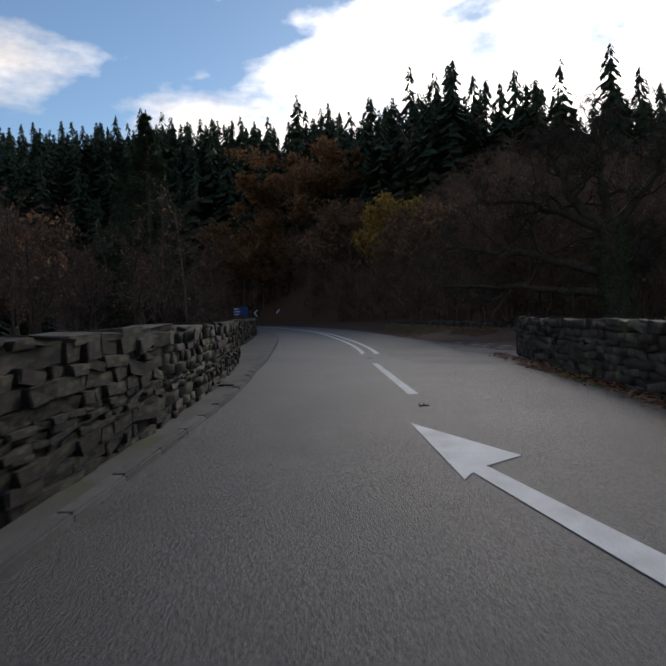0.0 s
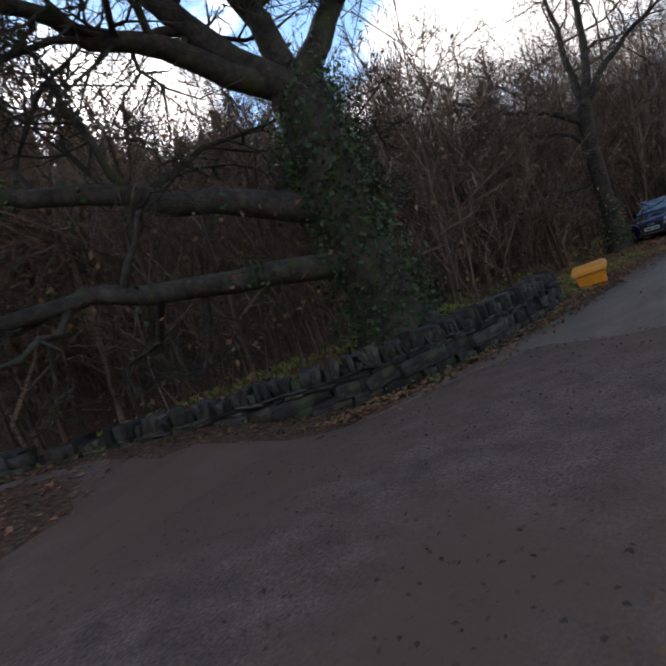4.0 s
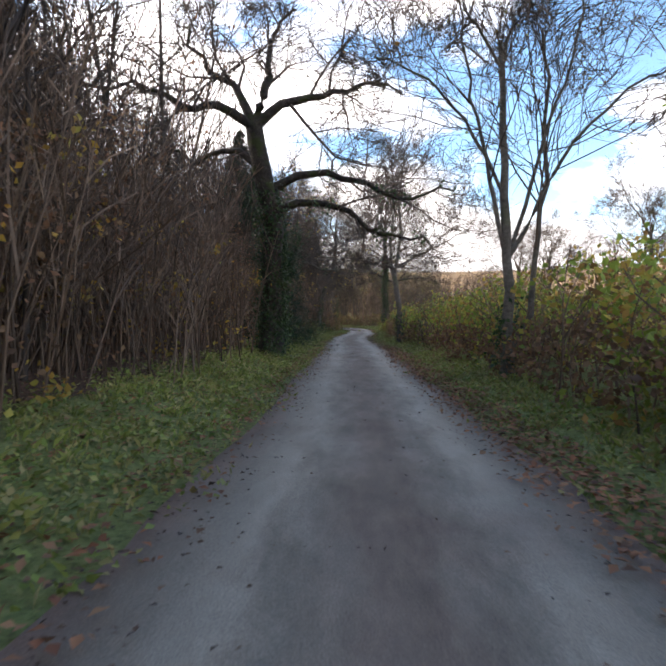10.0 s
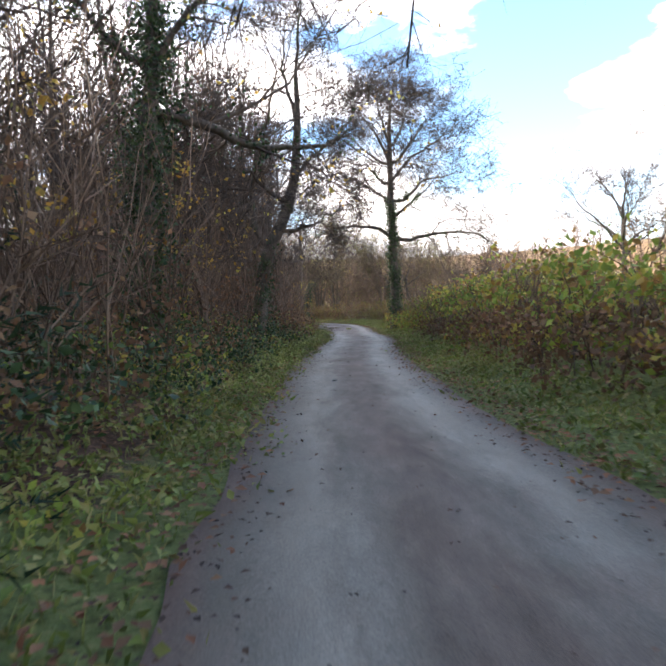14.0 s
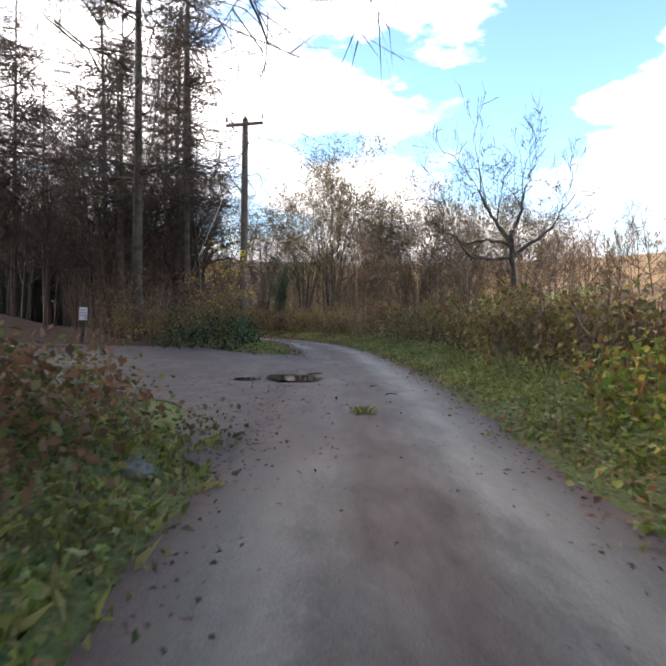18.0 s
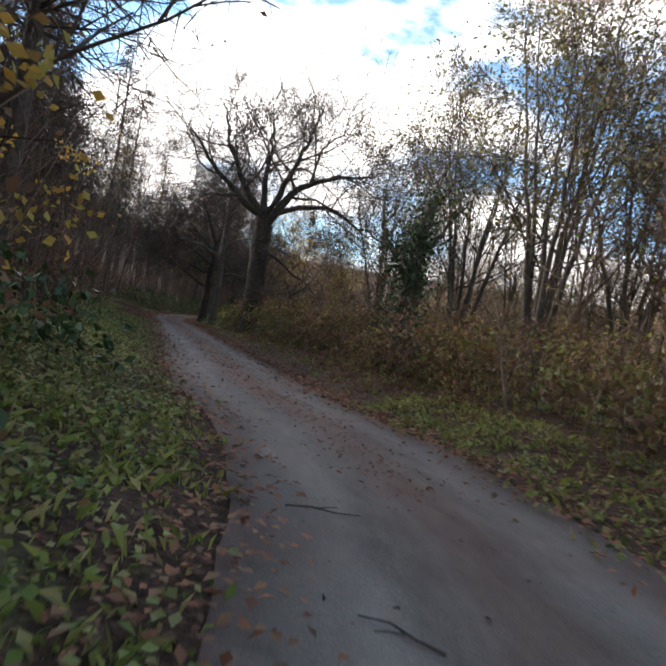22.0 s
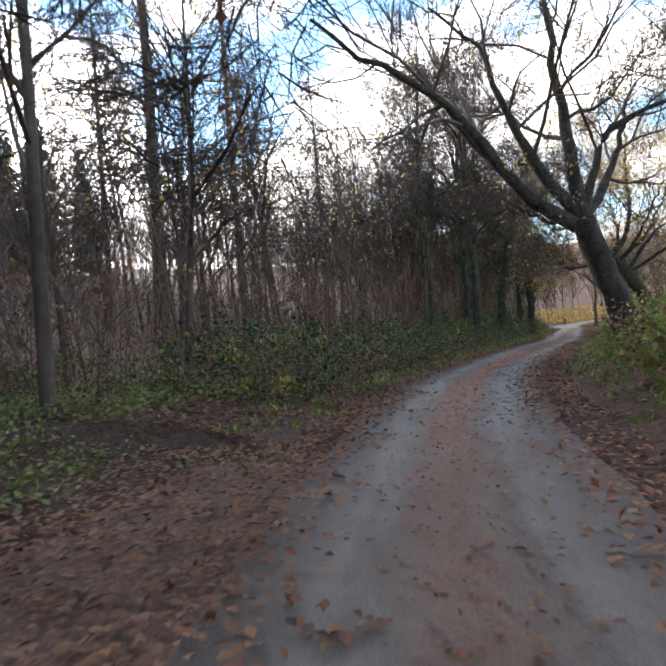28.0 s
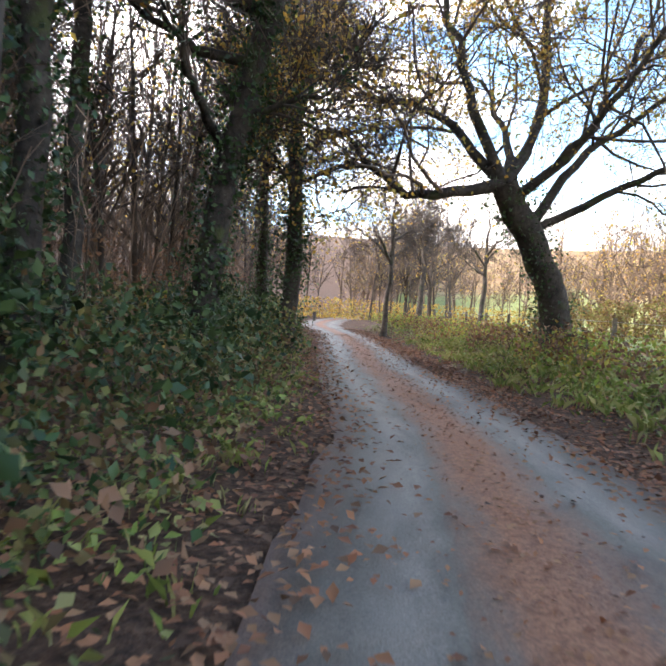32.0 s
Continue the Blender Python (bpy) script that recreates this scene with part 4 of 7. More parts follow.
stone_wall("wall_south", [(x, y - 0.22) for x, y in WALL_S], 1.16, 0.45, 21, "dark grey dry stone wall of rough slate beside the road", near=(17.6, 23.0), base=0.0, faces=(-1,))
stone_wall("wall_north", [(7.5, -18.3), (11, -18.55), (18, -18.7), (34, -18.2)], 1.0, 0.45, 22, "dark rough slate wall with fallen leaves at its foot", near=(7, 9.5), base=0.0, faces=(1, -1))
stone_wall("wall_junction", [(-5.4, -15.9), (-3.2, -14.75), (-1.65, -13.35), (-1.2, -11.6), (-1.35, -9.8), (-1.75, -8.0)], 0.48, 0.4, 23, "low mossy stone wall with upright coping stones", near=(-2.1, 0), coping=True, base=0.0)
stone_wall("wall_verge", [(-30, -20.6), (-22, -19.0), (-14, -17.6), (-8, -16.6), (-5.8, -16.1)], 0.5, 0.4, 24, "low dark stone wall with upright coping stones behind a leafy verge", coping=True, base=0.05)


# ---- trees ----
def hero_tree(name, base, trunk, limbs, label, seed, levels, bark=None, twig=None, ivy=None, leaves=None, category="tree", sides=10, group="", fine=(4, 0.44, 42, 0.05, 0.0065), spread=0.12, crook=0.08, lowest=2.0, leader=False):
    """A tree from a hand-drawn trunk and limbs (points from the foot, with radii), then finer orders of branches.
    ivy: (z from, z to, count, reach); leaves: (count, size, material)."""
    rng = np.random.default_rng(seed)
    bark, twig = bark or M_BARK, twig or M_TWIG
    x, y = base[:2]
    z = base[2] if len(base) > 2 else hz(x, y) - 0.1
    thing = tagged(new(name), label, category, group)
    thing.location = (x, y, z)
    S = Soup()
    tp = resample([p[:3] for p in trunk], 12, rng, 0.02)
    tr = np.interp(np.linspace(0, 1, 12), np.linspace(0, 1, len(trunk)), [p[3] for p in trunk])
    tr[0] *= 1.45
    tr[1] *= 1.12
    v, f = tubes(tp[None], tr[None], sides)
    v = v + rng.normal(size=v.shape) * np.repeat(tr, sides)[:, None] * 0.05
    S.add(v, f)
    LP, LR = [], []
    # a leader carries on from the trunk's top
    d = unit(tp[-1] - tp[-3]) * np.linalg.norm(tp[-1] - tp[0]) * 0.3
    limbs = list(limbs) + ([([tuple(tp[-1]), tuple(tp[-1] + d * 0.5 + np.array([0.15, -0.1, 0.1])), tuple(tp[-1] + d * np.array([0.6, 0.6, 1.2]))], tr[-1] * 0.9, 0.02)] if leader else [])
    for pts, r0, r1 in limbs:
        lp = resample(pts, 14)
        lp[1:] += rng.normal(size=(13, 3)) * crook * np.linspace(0.1, 1.0, 13)[:, None]
        k = np.argmin(np.linalg.norm(tp - lp[0], axis=1))
        if np.linalg.norm(tp[k] - lp[0]) < 0.9:
            lp[0] = tp[k]
            lp[1] = 0.5 * (lp[0] + lp[2])
        LP.append(lp)
        LR.append(r1 + (r0 - r1) * np.linspace(1, 0, 14) ** 1.2)
    LP, LR = np.array(LP), np.array(LR)
    body = part("trunk", mesh_from("trunk", np.concatenate(S.v), S.f, bark, smooth=True), bark, thing)
    for lp, lr in zip(LP, LR):
        v, f = tubes(lp[None], lr[None], 7)
        part("limb", mesh_from("limb", v, [f], bark, smooth=True), bark, thing)
    C = Soup()
    P, R = LP, LR
    tips = []
    for k, (count, ratio, n, angle, wob, lift, sd) in enumerate(levels):
        P, R = sprout(rng, P, R, count, ratio, n, angle, wob, lift, thin=0.42 if k == 0 else 0.6)
        P = P.copy()
        P[..., 2] = np.where(P[..., 2] < lowest, lowest + 0.12 * (P[..., 2] - lowest), P[..., 2])
        C.add(*(tubes(P, R, sd) if sd else slivers(rng, P, np.maximum(R, 0.006))))
        tips.append(P)
    if fine:
        C.add(*whisks(rng, P, *fine))
    part("crown", mesh_from("crown", np.concatenate(C.v), C.f, twig), twig, thing)
    if ivy:
        z0, z1, count, reach = ivy
        pools = [(tp, tr)] + [(p, r) for p, r in zip(LP, LR)]
        cs, ns = [], []
        for p, r in pools:
            ok = (p[:, 2] >= z0 - 0.5) & (p[:, 2] <= z1)
            if ok.sum() < 2:
                continue
            idx = np.nonzero(ok)[0]
            share = int(count * (1.0 if p is tp else 0.05))
            # uneven lumps of ivy up the stem
            lumps = max(6, share // 22)
            t = rng.uniform(idx[0], idx[-1], lumps)
            i0 = np.clip(t.astype(int), 0, len(p) - 2)
            fr = (t - i0)[:, None]
            c = p[i0] * (1 - fr) + p[i0 + 1] * fr
            rr = r[i0] * (1 - fr[:, 0]) + r[i0 + 1] * fr[:, 0]
            ang = rng.random(lumps) * 2 * np.pi
            o = np.stack([np.cos(ang), np.sin(ang), 0 * ang], 1)
            out = reach * rng.random(lumps) ** 1.6
            c = c + o * (rr + out * 0.55)[:, None]
            pick = rng.integers(lumps, size=share)
            wide = (0.10 + 0.45 * out + 0.3 * rr)[pick]
            cs.append(c[pick] + rng.normal(size=(share, 3)) * wide[:, None] * np.array([0.6, 0.6, 1.0]))
            ns.append(o[pick])
        cs, ns = np.concatenate(cs), np.concatenate(ns)
        part("ivy", mesh_from("ivy", *[(lambda vf: (vf[0], [vf[1]]))(leaf_cards(rng, cs, 0.085, ns))][0], M_IVY), M_IVY, thing, "dark glossy ivy")
    if leaves:
        count, size, mat = leaves
        pool = tips[-1].reshape(-1, 3)
        c = pool[rng.integers(len(pool), size=count)] + rng.normal(size=(count, 3)) * spread
        v, f = leaf_cards(rng, c, size)
        part("foliage", mesh_from("foliage", v, [f], mat), mat, thing)
    return thing


def auto_limbs(rng, height_, fork, count, spread, rise, r, top=True):
    """Limbs round the top of a trunk."""
    out = []
    for k in range(count):
        a = 2 * np.pi * (k + rng.uniform(-0.3, 0.3)) / count
        z0 = fork * rng.uniform(0.75, 1.0)
        L = spread * rng.uniform(0.7, 1.1)
        z1 = z0 + rise * rng.uniform(0.6, 1.1)
        c, s = math.cos(a), math.sin(a)
        out.append(([(0, 0, z0), (c * L * 0.3, s * L * 0.3, z0 + (z1 - z0) * 0.35), (c * L * 0.65, s * L * 0.65, z0 + (z1 - z0) * 0.6), (c * L, s * L, z1)], r * rng.uniform(0.35, 0.6), r * 0.07))
    return out


OAK = [(9, 0.72, 7, 54, 0.27, 0.08, 5), (8, 0.58, 4, 48, 0.3, 0.05, 3), (6, 0.6, 3, 46, 0.3, 0.04, 0)]
OAK_FAR = [(6, 0.5, 5, 48, 0.22, 0.05, 4), (6, 0.5, 3, 45, 0.25, 0.05, 3), (5, 0.6, 2, 42, 0.25, 0.04, 0)]
OLD = [(10, 0.85, 7, 58, 0.32, 0.04, 5), (9, 0.58, 4, 52, 0.34, 0.03, 3), (7, 0.6, 3, 48, 0.34, 0.02, 0)]
ASH = [(9, 0.62, 6, 46, 0.15, 0.12, 5), (7, 0.55, 3, 42, 0.17, 0.10, 3), (6, 0.6, 2, 40, 0.18, 0.08, 0)]


def sticks(rng, xy, h, r, lean, n=5, k=3, z=None):
    """Many upright stems as polylines."""
    m = len(xy)
    base = on_ground(xy, -0.05) if z is None else np.column_stack([xy, z])
    d = unit(np.column_stack([rng.normal(size=(m, 2)) * lean, np.ones(m)]))
    p, pts = base, [base]
    for _ in range(n - 1):
        d = unit(d + np.column_stack([rng.normal(size=(m, 2)) * lean * 0.5, np.full(m, 0.05)]))
        p = p + d * (h / (n - 1))[:, None]
        pts.append(p)
    P = np.stack(pts, 1)
    R = r[:, None] * np.linspace(1, 0.3, n)[None]
    return P, R


def band(rng, count, y0, y1, e0, e1, side):
    """Random places beside the lane: between y0 and y1 along, e0 to e1 from the road's edge."""
    ok = np.nonzero((lane[:, 1] >= y0) & (lane[:, 1] <= y1))[0]
    i = rng.choice(ok, size=count)
    e = rng.uniform(e0, e1, count)
    off = side * (lane_half[i] + e)
    return lane[i] + lane_left[i] * off[:, None] + rng.normal(size=(count, 2)) * 0.2


# the great ivied oak behind the low wall at the turn
hero_tree("ivied_oak", (-2.75, -11.3, 0.1),
          [(0.1, 0.05, 0, 0.62), (0, -0.15, 1.6, 0.52), (-0.15, -0.25, 3.2, 0.5), (-0.2, -0.25, 4.6, 0.46)],
          [([(-0.1, -0.3, 2.7), (-1.2, -2.3, 3.3), (-2.0, -3.7, 4.0), (-3.0, -5.3, 4.2), (-4.0, -7.1, 4.5)], 0.26, 0.06),
           ([(-0.1, -0.4, 1.75), (-1.0, -2.8, 2.05), (-1.5, -4.5, 2.2), (-2.0, -6.1, 2.35), (-2.6, -8.0, 2.5)], 0.22, 0.05),
           ([(-0.25, -0.4, 4.4), (-0.7, -1.6, 5.3), (-1.1, -2.8, 5.9), (-1.6, -4.3, 6.15), (-2.3, -6.0, 6.5)], 0.24, 0.05),
           ([(-0.3, -0.5, 4.6), (-1.0, -1.6, 6.1), (-1.4, -1.9, 7.2), (-2.2, -2.4, 9.5)], 0.3, 0.06),
           ([(-0.2, -0.25, 4.5), (-0.7, -0.3, 6.5), (-1.2, -0.3, 8.0), (-1.6, 0.4, 10.5)], 0.26, 0.06),
           ([(-0.1, -0.1, 4.5), (0.1, 1.0, 6.2), (0.2, 2.0, 7.4), (0.6, 3.0, 9.6)], 0.26, 0.06),
           ([(-0.2, 0.1, 3.0), (-1.4, 1.6, 3.6), (-2.6, 2.6, 4.6)], 0.14, 0.04)],
          "huge bare oak, trunk thick with dark ivy, mossy low limbs", 101, [(11, 0.40, 7, 58, 0.42, 0.05, 5), (8, 0.55, 4, 50, 0.42, 0.02, 3), (7, 0.6, 3, 48, 0.36, 0.02, 0)], bark=M_MOSSBARK, twig=M_MOSSBARK, ivy=(0.0, 4.6, 7000, 0.16), crook=0.14, sides=14, lowest=0.9)

hero_tree("roadside_oak", (-4.1, 2.0),
          [(0.00, 0.00, 0.00, 0.312), (0.03, 0.00, 1.92, 0.263), (0.03, 0.00, 3.68, 0.263), (0.19, 0.08, 4.96, 0.237)],
          [([(0.19, 0.08, 4.80), (-0.16, 0.80, 6.08), (-0.48, 1.60, 8.00), (-0.96, 2.24, 11.20)], 0.169, 0.036),
           ([(0.19, 0.08, 4.80), (0.80, 0.80, 6.08), (1.44, 1.44, 6.72), (2.88, 2.24, 7.52), (4.16, 2.56, 7.52)], 0.143, 0.024),
           ([(0.08, 0.00, 3.84), (-0.56, -0.32, 4.48), (-1.44, -0.64, 4.72), (-2.88, -0.96, 5.44)], 0.091, 0.024),
           ([(0.24, 0.08, 4.80), (0.40, 0.96, 6.72), (0.32, 1.60, 8.64), (0.48, 2.24, 12.80)], 0.182, 0.036),
           ([(0.08, 0.00, 4.64), (-0.80, -0.64, 5.28), (-1.92, -1.28, 5.76), (-3.52, -1.92, 7.04)], 0.130, 0.024),
           ([(0.00, 0.00, 2.48), (-0.96, -0.48, 2.56), (-2.56, -0.80, 2.80)], 0.065, 0.018)],
          "bare dark oak with a mossy foot beside the lay-by", 102, OAK, bark=M_MOSSBARK, ivy=(0.0, 2.2, 900, 0.08))

hero_tree("ivied_oak", (-3.35, 30.0),
          [(0.1, 0, 0, 0.36), (0.1, 0, 2.0, 0.31), (0.1, -0.2, 4.2, 0.29), (-0.15, -0.5, 5.4, 0.27), (-0.4, -0.8, 6.7, 0.25)],
          [([(0.1, -0.2, 4.4), (1.0, 0.3, 4.9), (2.2, 0.6, 4.5), (3.6, 1.0, 3.9), (5.0, 1.3, 3.6)], 0.15, 0.03),
           ([(0.0, -0.3, 5.2), (1.2, -0.1, 5.6), (2.6, 0.1, 5.4), (3.9, 0.3, 5.0), (5.6, 0.2, 5.2)], 0.15, 0.03),
           ([(-0.35, -0.8, 6.5), (0.4, -0.8, 7.5), (1.6, -0.4, 7.7), (2.8, 0.2, 8.4), (4.0, 0.6, 8.3)], 0.17, 0.03),
           ([(-0.4, -0.8, 6.7), (-1.3, -1.0, 7.3), (-2.2, -1.2, 7.1), (-3.6, -1.5, 7.7), (-5.0, -1.8, 7.6)], 0.16, 0.03),
           ([(-0.4, -0.8, 6.7), (-0.9, -0.8, 7.9), (-1.9, -0.9, 8.5), (-2.6, -1.1, 9.8)], 0.16, 0.03),
           ([(-0.4, -0.8, 6.7), (0.1, -0.9, 8.2), (0.0, -0.8, 9.2), (0.7, -0.6, 10.4)], 0.17, 0.03),
           ([(-0.2, -0.6, 5.8), (-1.2, -0.3, 6.2), (-2.2, 0.0, 5.9), (-3.4, 0.3, 6.4)], 0.12, 0.03)],
          "crooked bare oak wrapped in dark ivy, limbs reaching over the lane", 103, [(9, 0.66, 7, 54, 0.30, 0.12, 5), (8, 0.58, 4, 48, 0.32, 0.06, 3), (6, 0.6, 3, 46, 0.3, 0.03, 0)], bark=M_MOSSBARK, ivy=(0.4, 5.4, 6500, 0.3), crook=0.13, lowest=2.9)

hero_tree("field_maple", (2.5, 23.8),
          [(0, 0, 0, 0.116), (-0.05, 0, 2.4, 0.095), (-0.16, 0.05, 4.4, 0.075), (-0.3, 0.1, 6.6, 0.048)],
          [([(-0.05, 0, 2.4), (-0.56, 0.15, 4.5), (-0.85, 0.3, 6.0), (-1.0, 0.4, 7.6)], 0.056, 0.02),
           ([(0.0, 0, 2.3), (0.84, -0.1, 4.2), (1.8, -0.25, 5.4), (2.9, -0.4, 5.9)], 0.051, 0.02),
           ([(0.05, 0, 2.6), (0.67, 0.1, 5.0), (1.2, 0.2, 6.6), (1.4, 0.2, 7.9)], 0.046, 0.02),
           ([(-0.16, 0.06, 3.9), (-0.96, 0.3, 5.3), (-1.8, 0.45, 6.2), (-2.6, 0.5, 6.6)], 0.041, 0.02),
           ([(-0.3, 0.1, 6.3), (0.2, 0.1, 7.4), (0.35, 0.2, 8.6)], 0.037, 0.015),
           ([(-0.3, 0.1, 6.2), (-0.9, 0.1, 7.2), (-1.4, 0.1, 8.0)], 0.037, 0.015),
           ([(0.4, 0.2, 0.3), (0.5, 0.2, 2.4), (0.75, 0.3, 4.8), (0.6, 0.3, 7.0)], 0.074, 0.03)],
          "bare twiggy roadside tree with ivy round its two stems", 104, ASH, bark=M_BARK_PALE, ivy=(0.0, 2.2, 350, 0.08), leaves=(150, 0.08, M_BRAMBLE))

hero_tree("ash_tree", (0.9, 43.2),
          [(0.2, 0, 0, 0.194), (0.05, 0, 2.2, 0.144), (-0.16, 0.05, 3.4, 0.137), (-0.3, 0.05, 3.9, 0.122)],
          [([(-0.2, 0.05, 3.6), (0.06, 0.14, 5.4), (0.0, 0.2, 7.3), (0.15, 0.3, 10.0)], 0.108, 0.03),
           ([(-0.3, 0.05, 3.7), (-0.67, 0.07, 4.6), (-1.0, 0.1, 6.1), (-1.2, 0.2, 9.0)], 0.094, 0.03),
           ([(-0.4, 0.05, 4.0), (-1.5, 0.2, 4.8), (-2.4, 0.4, 5.15), (-3.4, 0.5, 5.1)], 0.036, 0.015),
           ([(0.0, 0.1, 4.0), (1.0, -0.1, 4.7), (2.4, -0.3, 5.3), (3.6, -0.6, 6.0)], 0.072, 0.02),
           ([(-0.6, 0.07, 4.6), (-0.35, 0.25, 6.0), (-0.3, 0.4, 7.4), (-0.5, 0.5, 9.4)], 0.072, 0.02)],
          "tall bare ash with forked grey stems above the hedge", 105, ASH, bark=M_BARK_PALE, ivy=(0.0, 1.8, 500, 0.1))

hero_tree("lane_oak", (0.5, 75.0),
          [(0, 0, 0, 0.30), (-0.1, 0.1, 4.4, 0.24), (-0.2, 0.2, 7.8, 0.2), (-0.2, 0.4, 12.0, 0.11)],
          [([(-0.15, 0.2, 5.9), (-1.6, 0.3, 6.2), (-3.3, 0.5, 6.3), (-4.8, 0.4, 5.5)], 0.12, 0.03),
           ([(0.0, 0.2, 5.0), (2.1, 0.1, 5.7), (4.4, 0, 5.7), (5.9, -0.2, 4.9)], 0.13, 0.03),
           ([(-0.1, 0.3, 9.5), (1.7, 0.5, 12.0), (3.0, 0.6, 13.2)], 0.12, 0.02),
           ([(-0.2, 0.3, 10.0), (-1.0, 0.35, 11.7), (-2.3, 0.4, 13.3)], 0.12, 0.02),
           ([(0.0, 0.2, 7.2), (2.0, 0.6, 9.0), (4.2, 0.9, 9.4)], 0.12, 0.02),
           ([(-0.2, 0.25, 8.3), (-1.6, -0.6, 9.6), (-3.2, -1.0, 9.8)], 0.1, 0.02),
           ([(-0.2, 0.4, 11.8), (-0.1, 0.4, 13.5), (0.2, 0.4, 15.0)], 0.12, 0.02),
           ([(-0.1, 0.2, 6.6), (1.2, -1.0, 7.6), (2.6, -1.6, 9.0)], 0.1, 0.02),
           ([(-0.15, 0.2, 7.6), (-1.4, 0.9, 8.6), (-3.0, 1.6, 9.6), (-3.8, 1.9, 10.9)], 0.1, 0.02),
           ([(-0.15, 0.3, 8.8), (1.0, 0.4, 10.2), (2.4, 0.5, 11.0), (3.6, 0.6, 12.2)], 0.1, 0.02),
           ([(-0.2, 0.35, 9.6), (-1.6, 0.3, 10.6), (-2.9, 0.2, 11.8)], 0.1, 0.02),
           ([(-0.2, 0.4, 10.6), (0.6, 1.2, 12.2), (1.1, 1.8, 14.2)], 0.1, 0.02),
           ([(-0.2, 0.4, 10.9), (-0.8, -0.4, 12.6), (-1.2, -0.9, 14.4)], 0.1, 0.02)],
          "tall bare oak with ivy up its straight trunk", 106, OLD, bark=M_BARK, ivy=(0.0, 8.0, 8000, 0.12), lowest=3.2)

hero_tree("leaning_oak", (-4.5, 57.4),
          [(-0.4, 0, 0, 0.24), (-0.1, 0, 3.0, 0.2), (0.55, 0.1, 3.9, 0.18), (0.95, 0.2, 5.8, 0.13), (0.95, 0.3, 8.4, 0.06)],
          [([(-0.1, 0.05, 3.0), (-0.55, 0.3, 4.4), (-0.2, 0.6, 7.0), (0.6, 0.9, 9.0)], 0.13, 0.02),
           ([(0.4, 0.1, 4.6), (-0.5, -0.1, 5.4), (-1.4, -0.3, 5.6)], 0.09, 0.02),
           ([(0.8, 0.2, 5.2), (1.5, 0, 5.9), (3.0, -0.1, 6.9)], 0.08, 0.015),
           ([(0.2, 0.1, 3.6), (1.4, 0.2, 3.8), (2.4, 0.2, 4.5)], 0.08, 0.02),
           ([(0.95, 0.3, 7.0), (0.5, 0.3, 8.6), (0.7, 0.3, 10.0)], 0.07, 0.015)],
          "crooked bare oaks leaning over the lane side", 107, OAK, leader=True, ivy=(0.0, 3.5, 1200, 0.2))

hero_tree("leaning_oak", (-5.6, 50.2),
          [(0, 0, 0, 0.22), (-0.1, 0.1, 2.5, 0.18), (0.0, 0.4, 4.9, 0.15), (0.1, 0.5, 7.5, 0.08)],
          [([(0.0, 0.4, 4.9), (1.0, 0.8, 4.5), (1.8, 1.1, 4.25), (2.8, 1.5, 4.3), (3.8, 1.8, 4.6)], 0.12, 0.03),
           ([(0.05, 0.4, 5.6), (1.0, 0.2, 6.6), (1.8, 0, 8.2)], 0.08, 0.02),
           ([(0.0, 0.4, 5.4), (-1.2, 0.4, 6.6), (-2.0, 0.4, 8.0)], 0.08, 0.02)],
          "slim bare oak with one long limb over the verge", 108, OAK, leader=True, leaves=(900, 0.1, M_GOLD), ivy=(0.0, 7.4, 7000, 0.6))

hero_tree("hawthorn", (2.3, 91.4),
          [(0.3, 0, 0, 0.12), (0.3, 0, 2.0, 0.10), (0.17, 0.05, 3.8, 0.08)],
          [([(0.15, 0.05, 3.6), (-0.5, 0.07, 4.5), (-0.8, 0.1, 5.2), (-0.9, 0.2, 6.0)], 0.08, 0.015),
           ([(0.2, 0.05, 3.7), (0.5, 0.1, 4.6), (0.7, 0.15, 5.4), (0.9, 0.3, 6.2)], 0.08, 0.015),
           ([(0.2, 0.05, 3.0), (-1.2, 0, 3.1), (-1.6, 0, 3.7), (-2.6, 0, 4.4)], 0.07, 0.015),
           ([(0.2, 0.05, 3.6), (-0.75, 0.1, 3.65), (-2.3, 0.15, 3.4)], 0.06, 0.012),
           ([(0.25, 0, 3.2), (1.5, 0.2, 4.0), (2.2, 0.4, 5.2)], 0.07, 0.015)],
          "bare straggling tree rising out of the hedge", 109, [(7, 0.75, 6, 38, 0.16, 0.16, 5), (5, 0.55, 3, 40, 0.18, 0.12, 3), (4, 0.6, 2, 38, 0.18, 0.1, 0)], fine=(2, 0.4, 40, 0.05, 0.005))

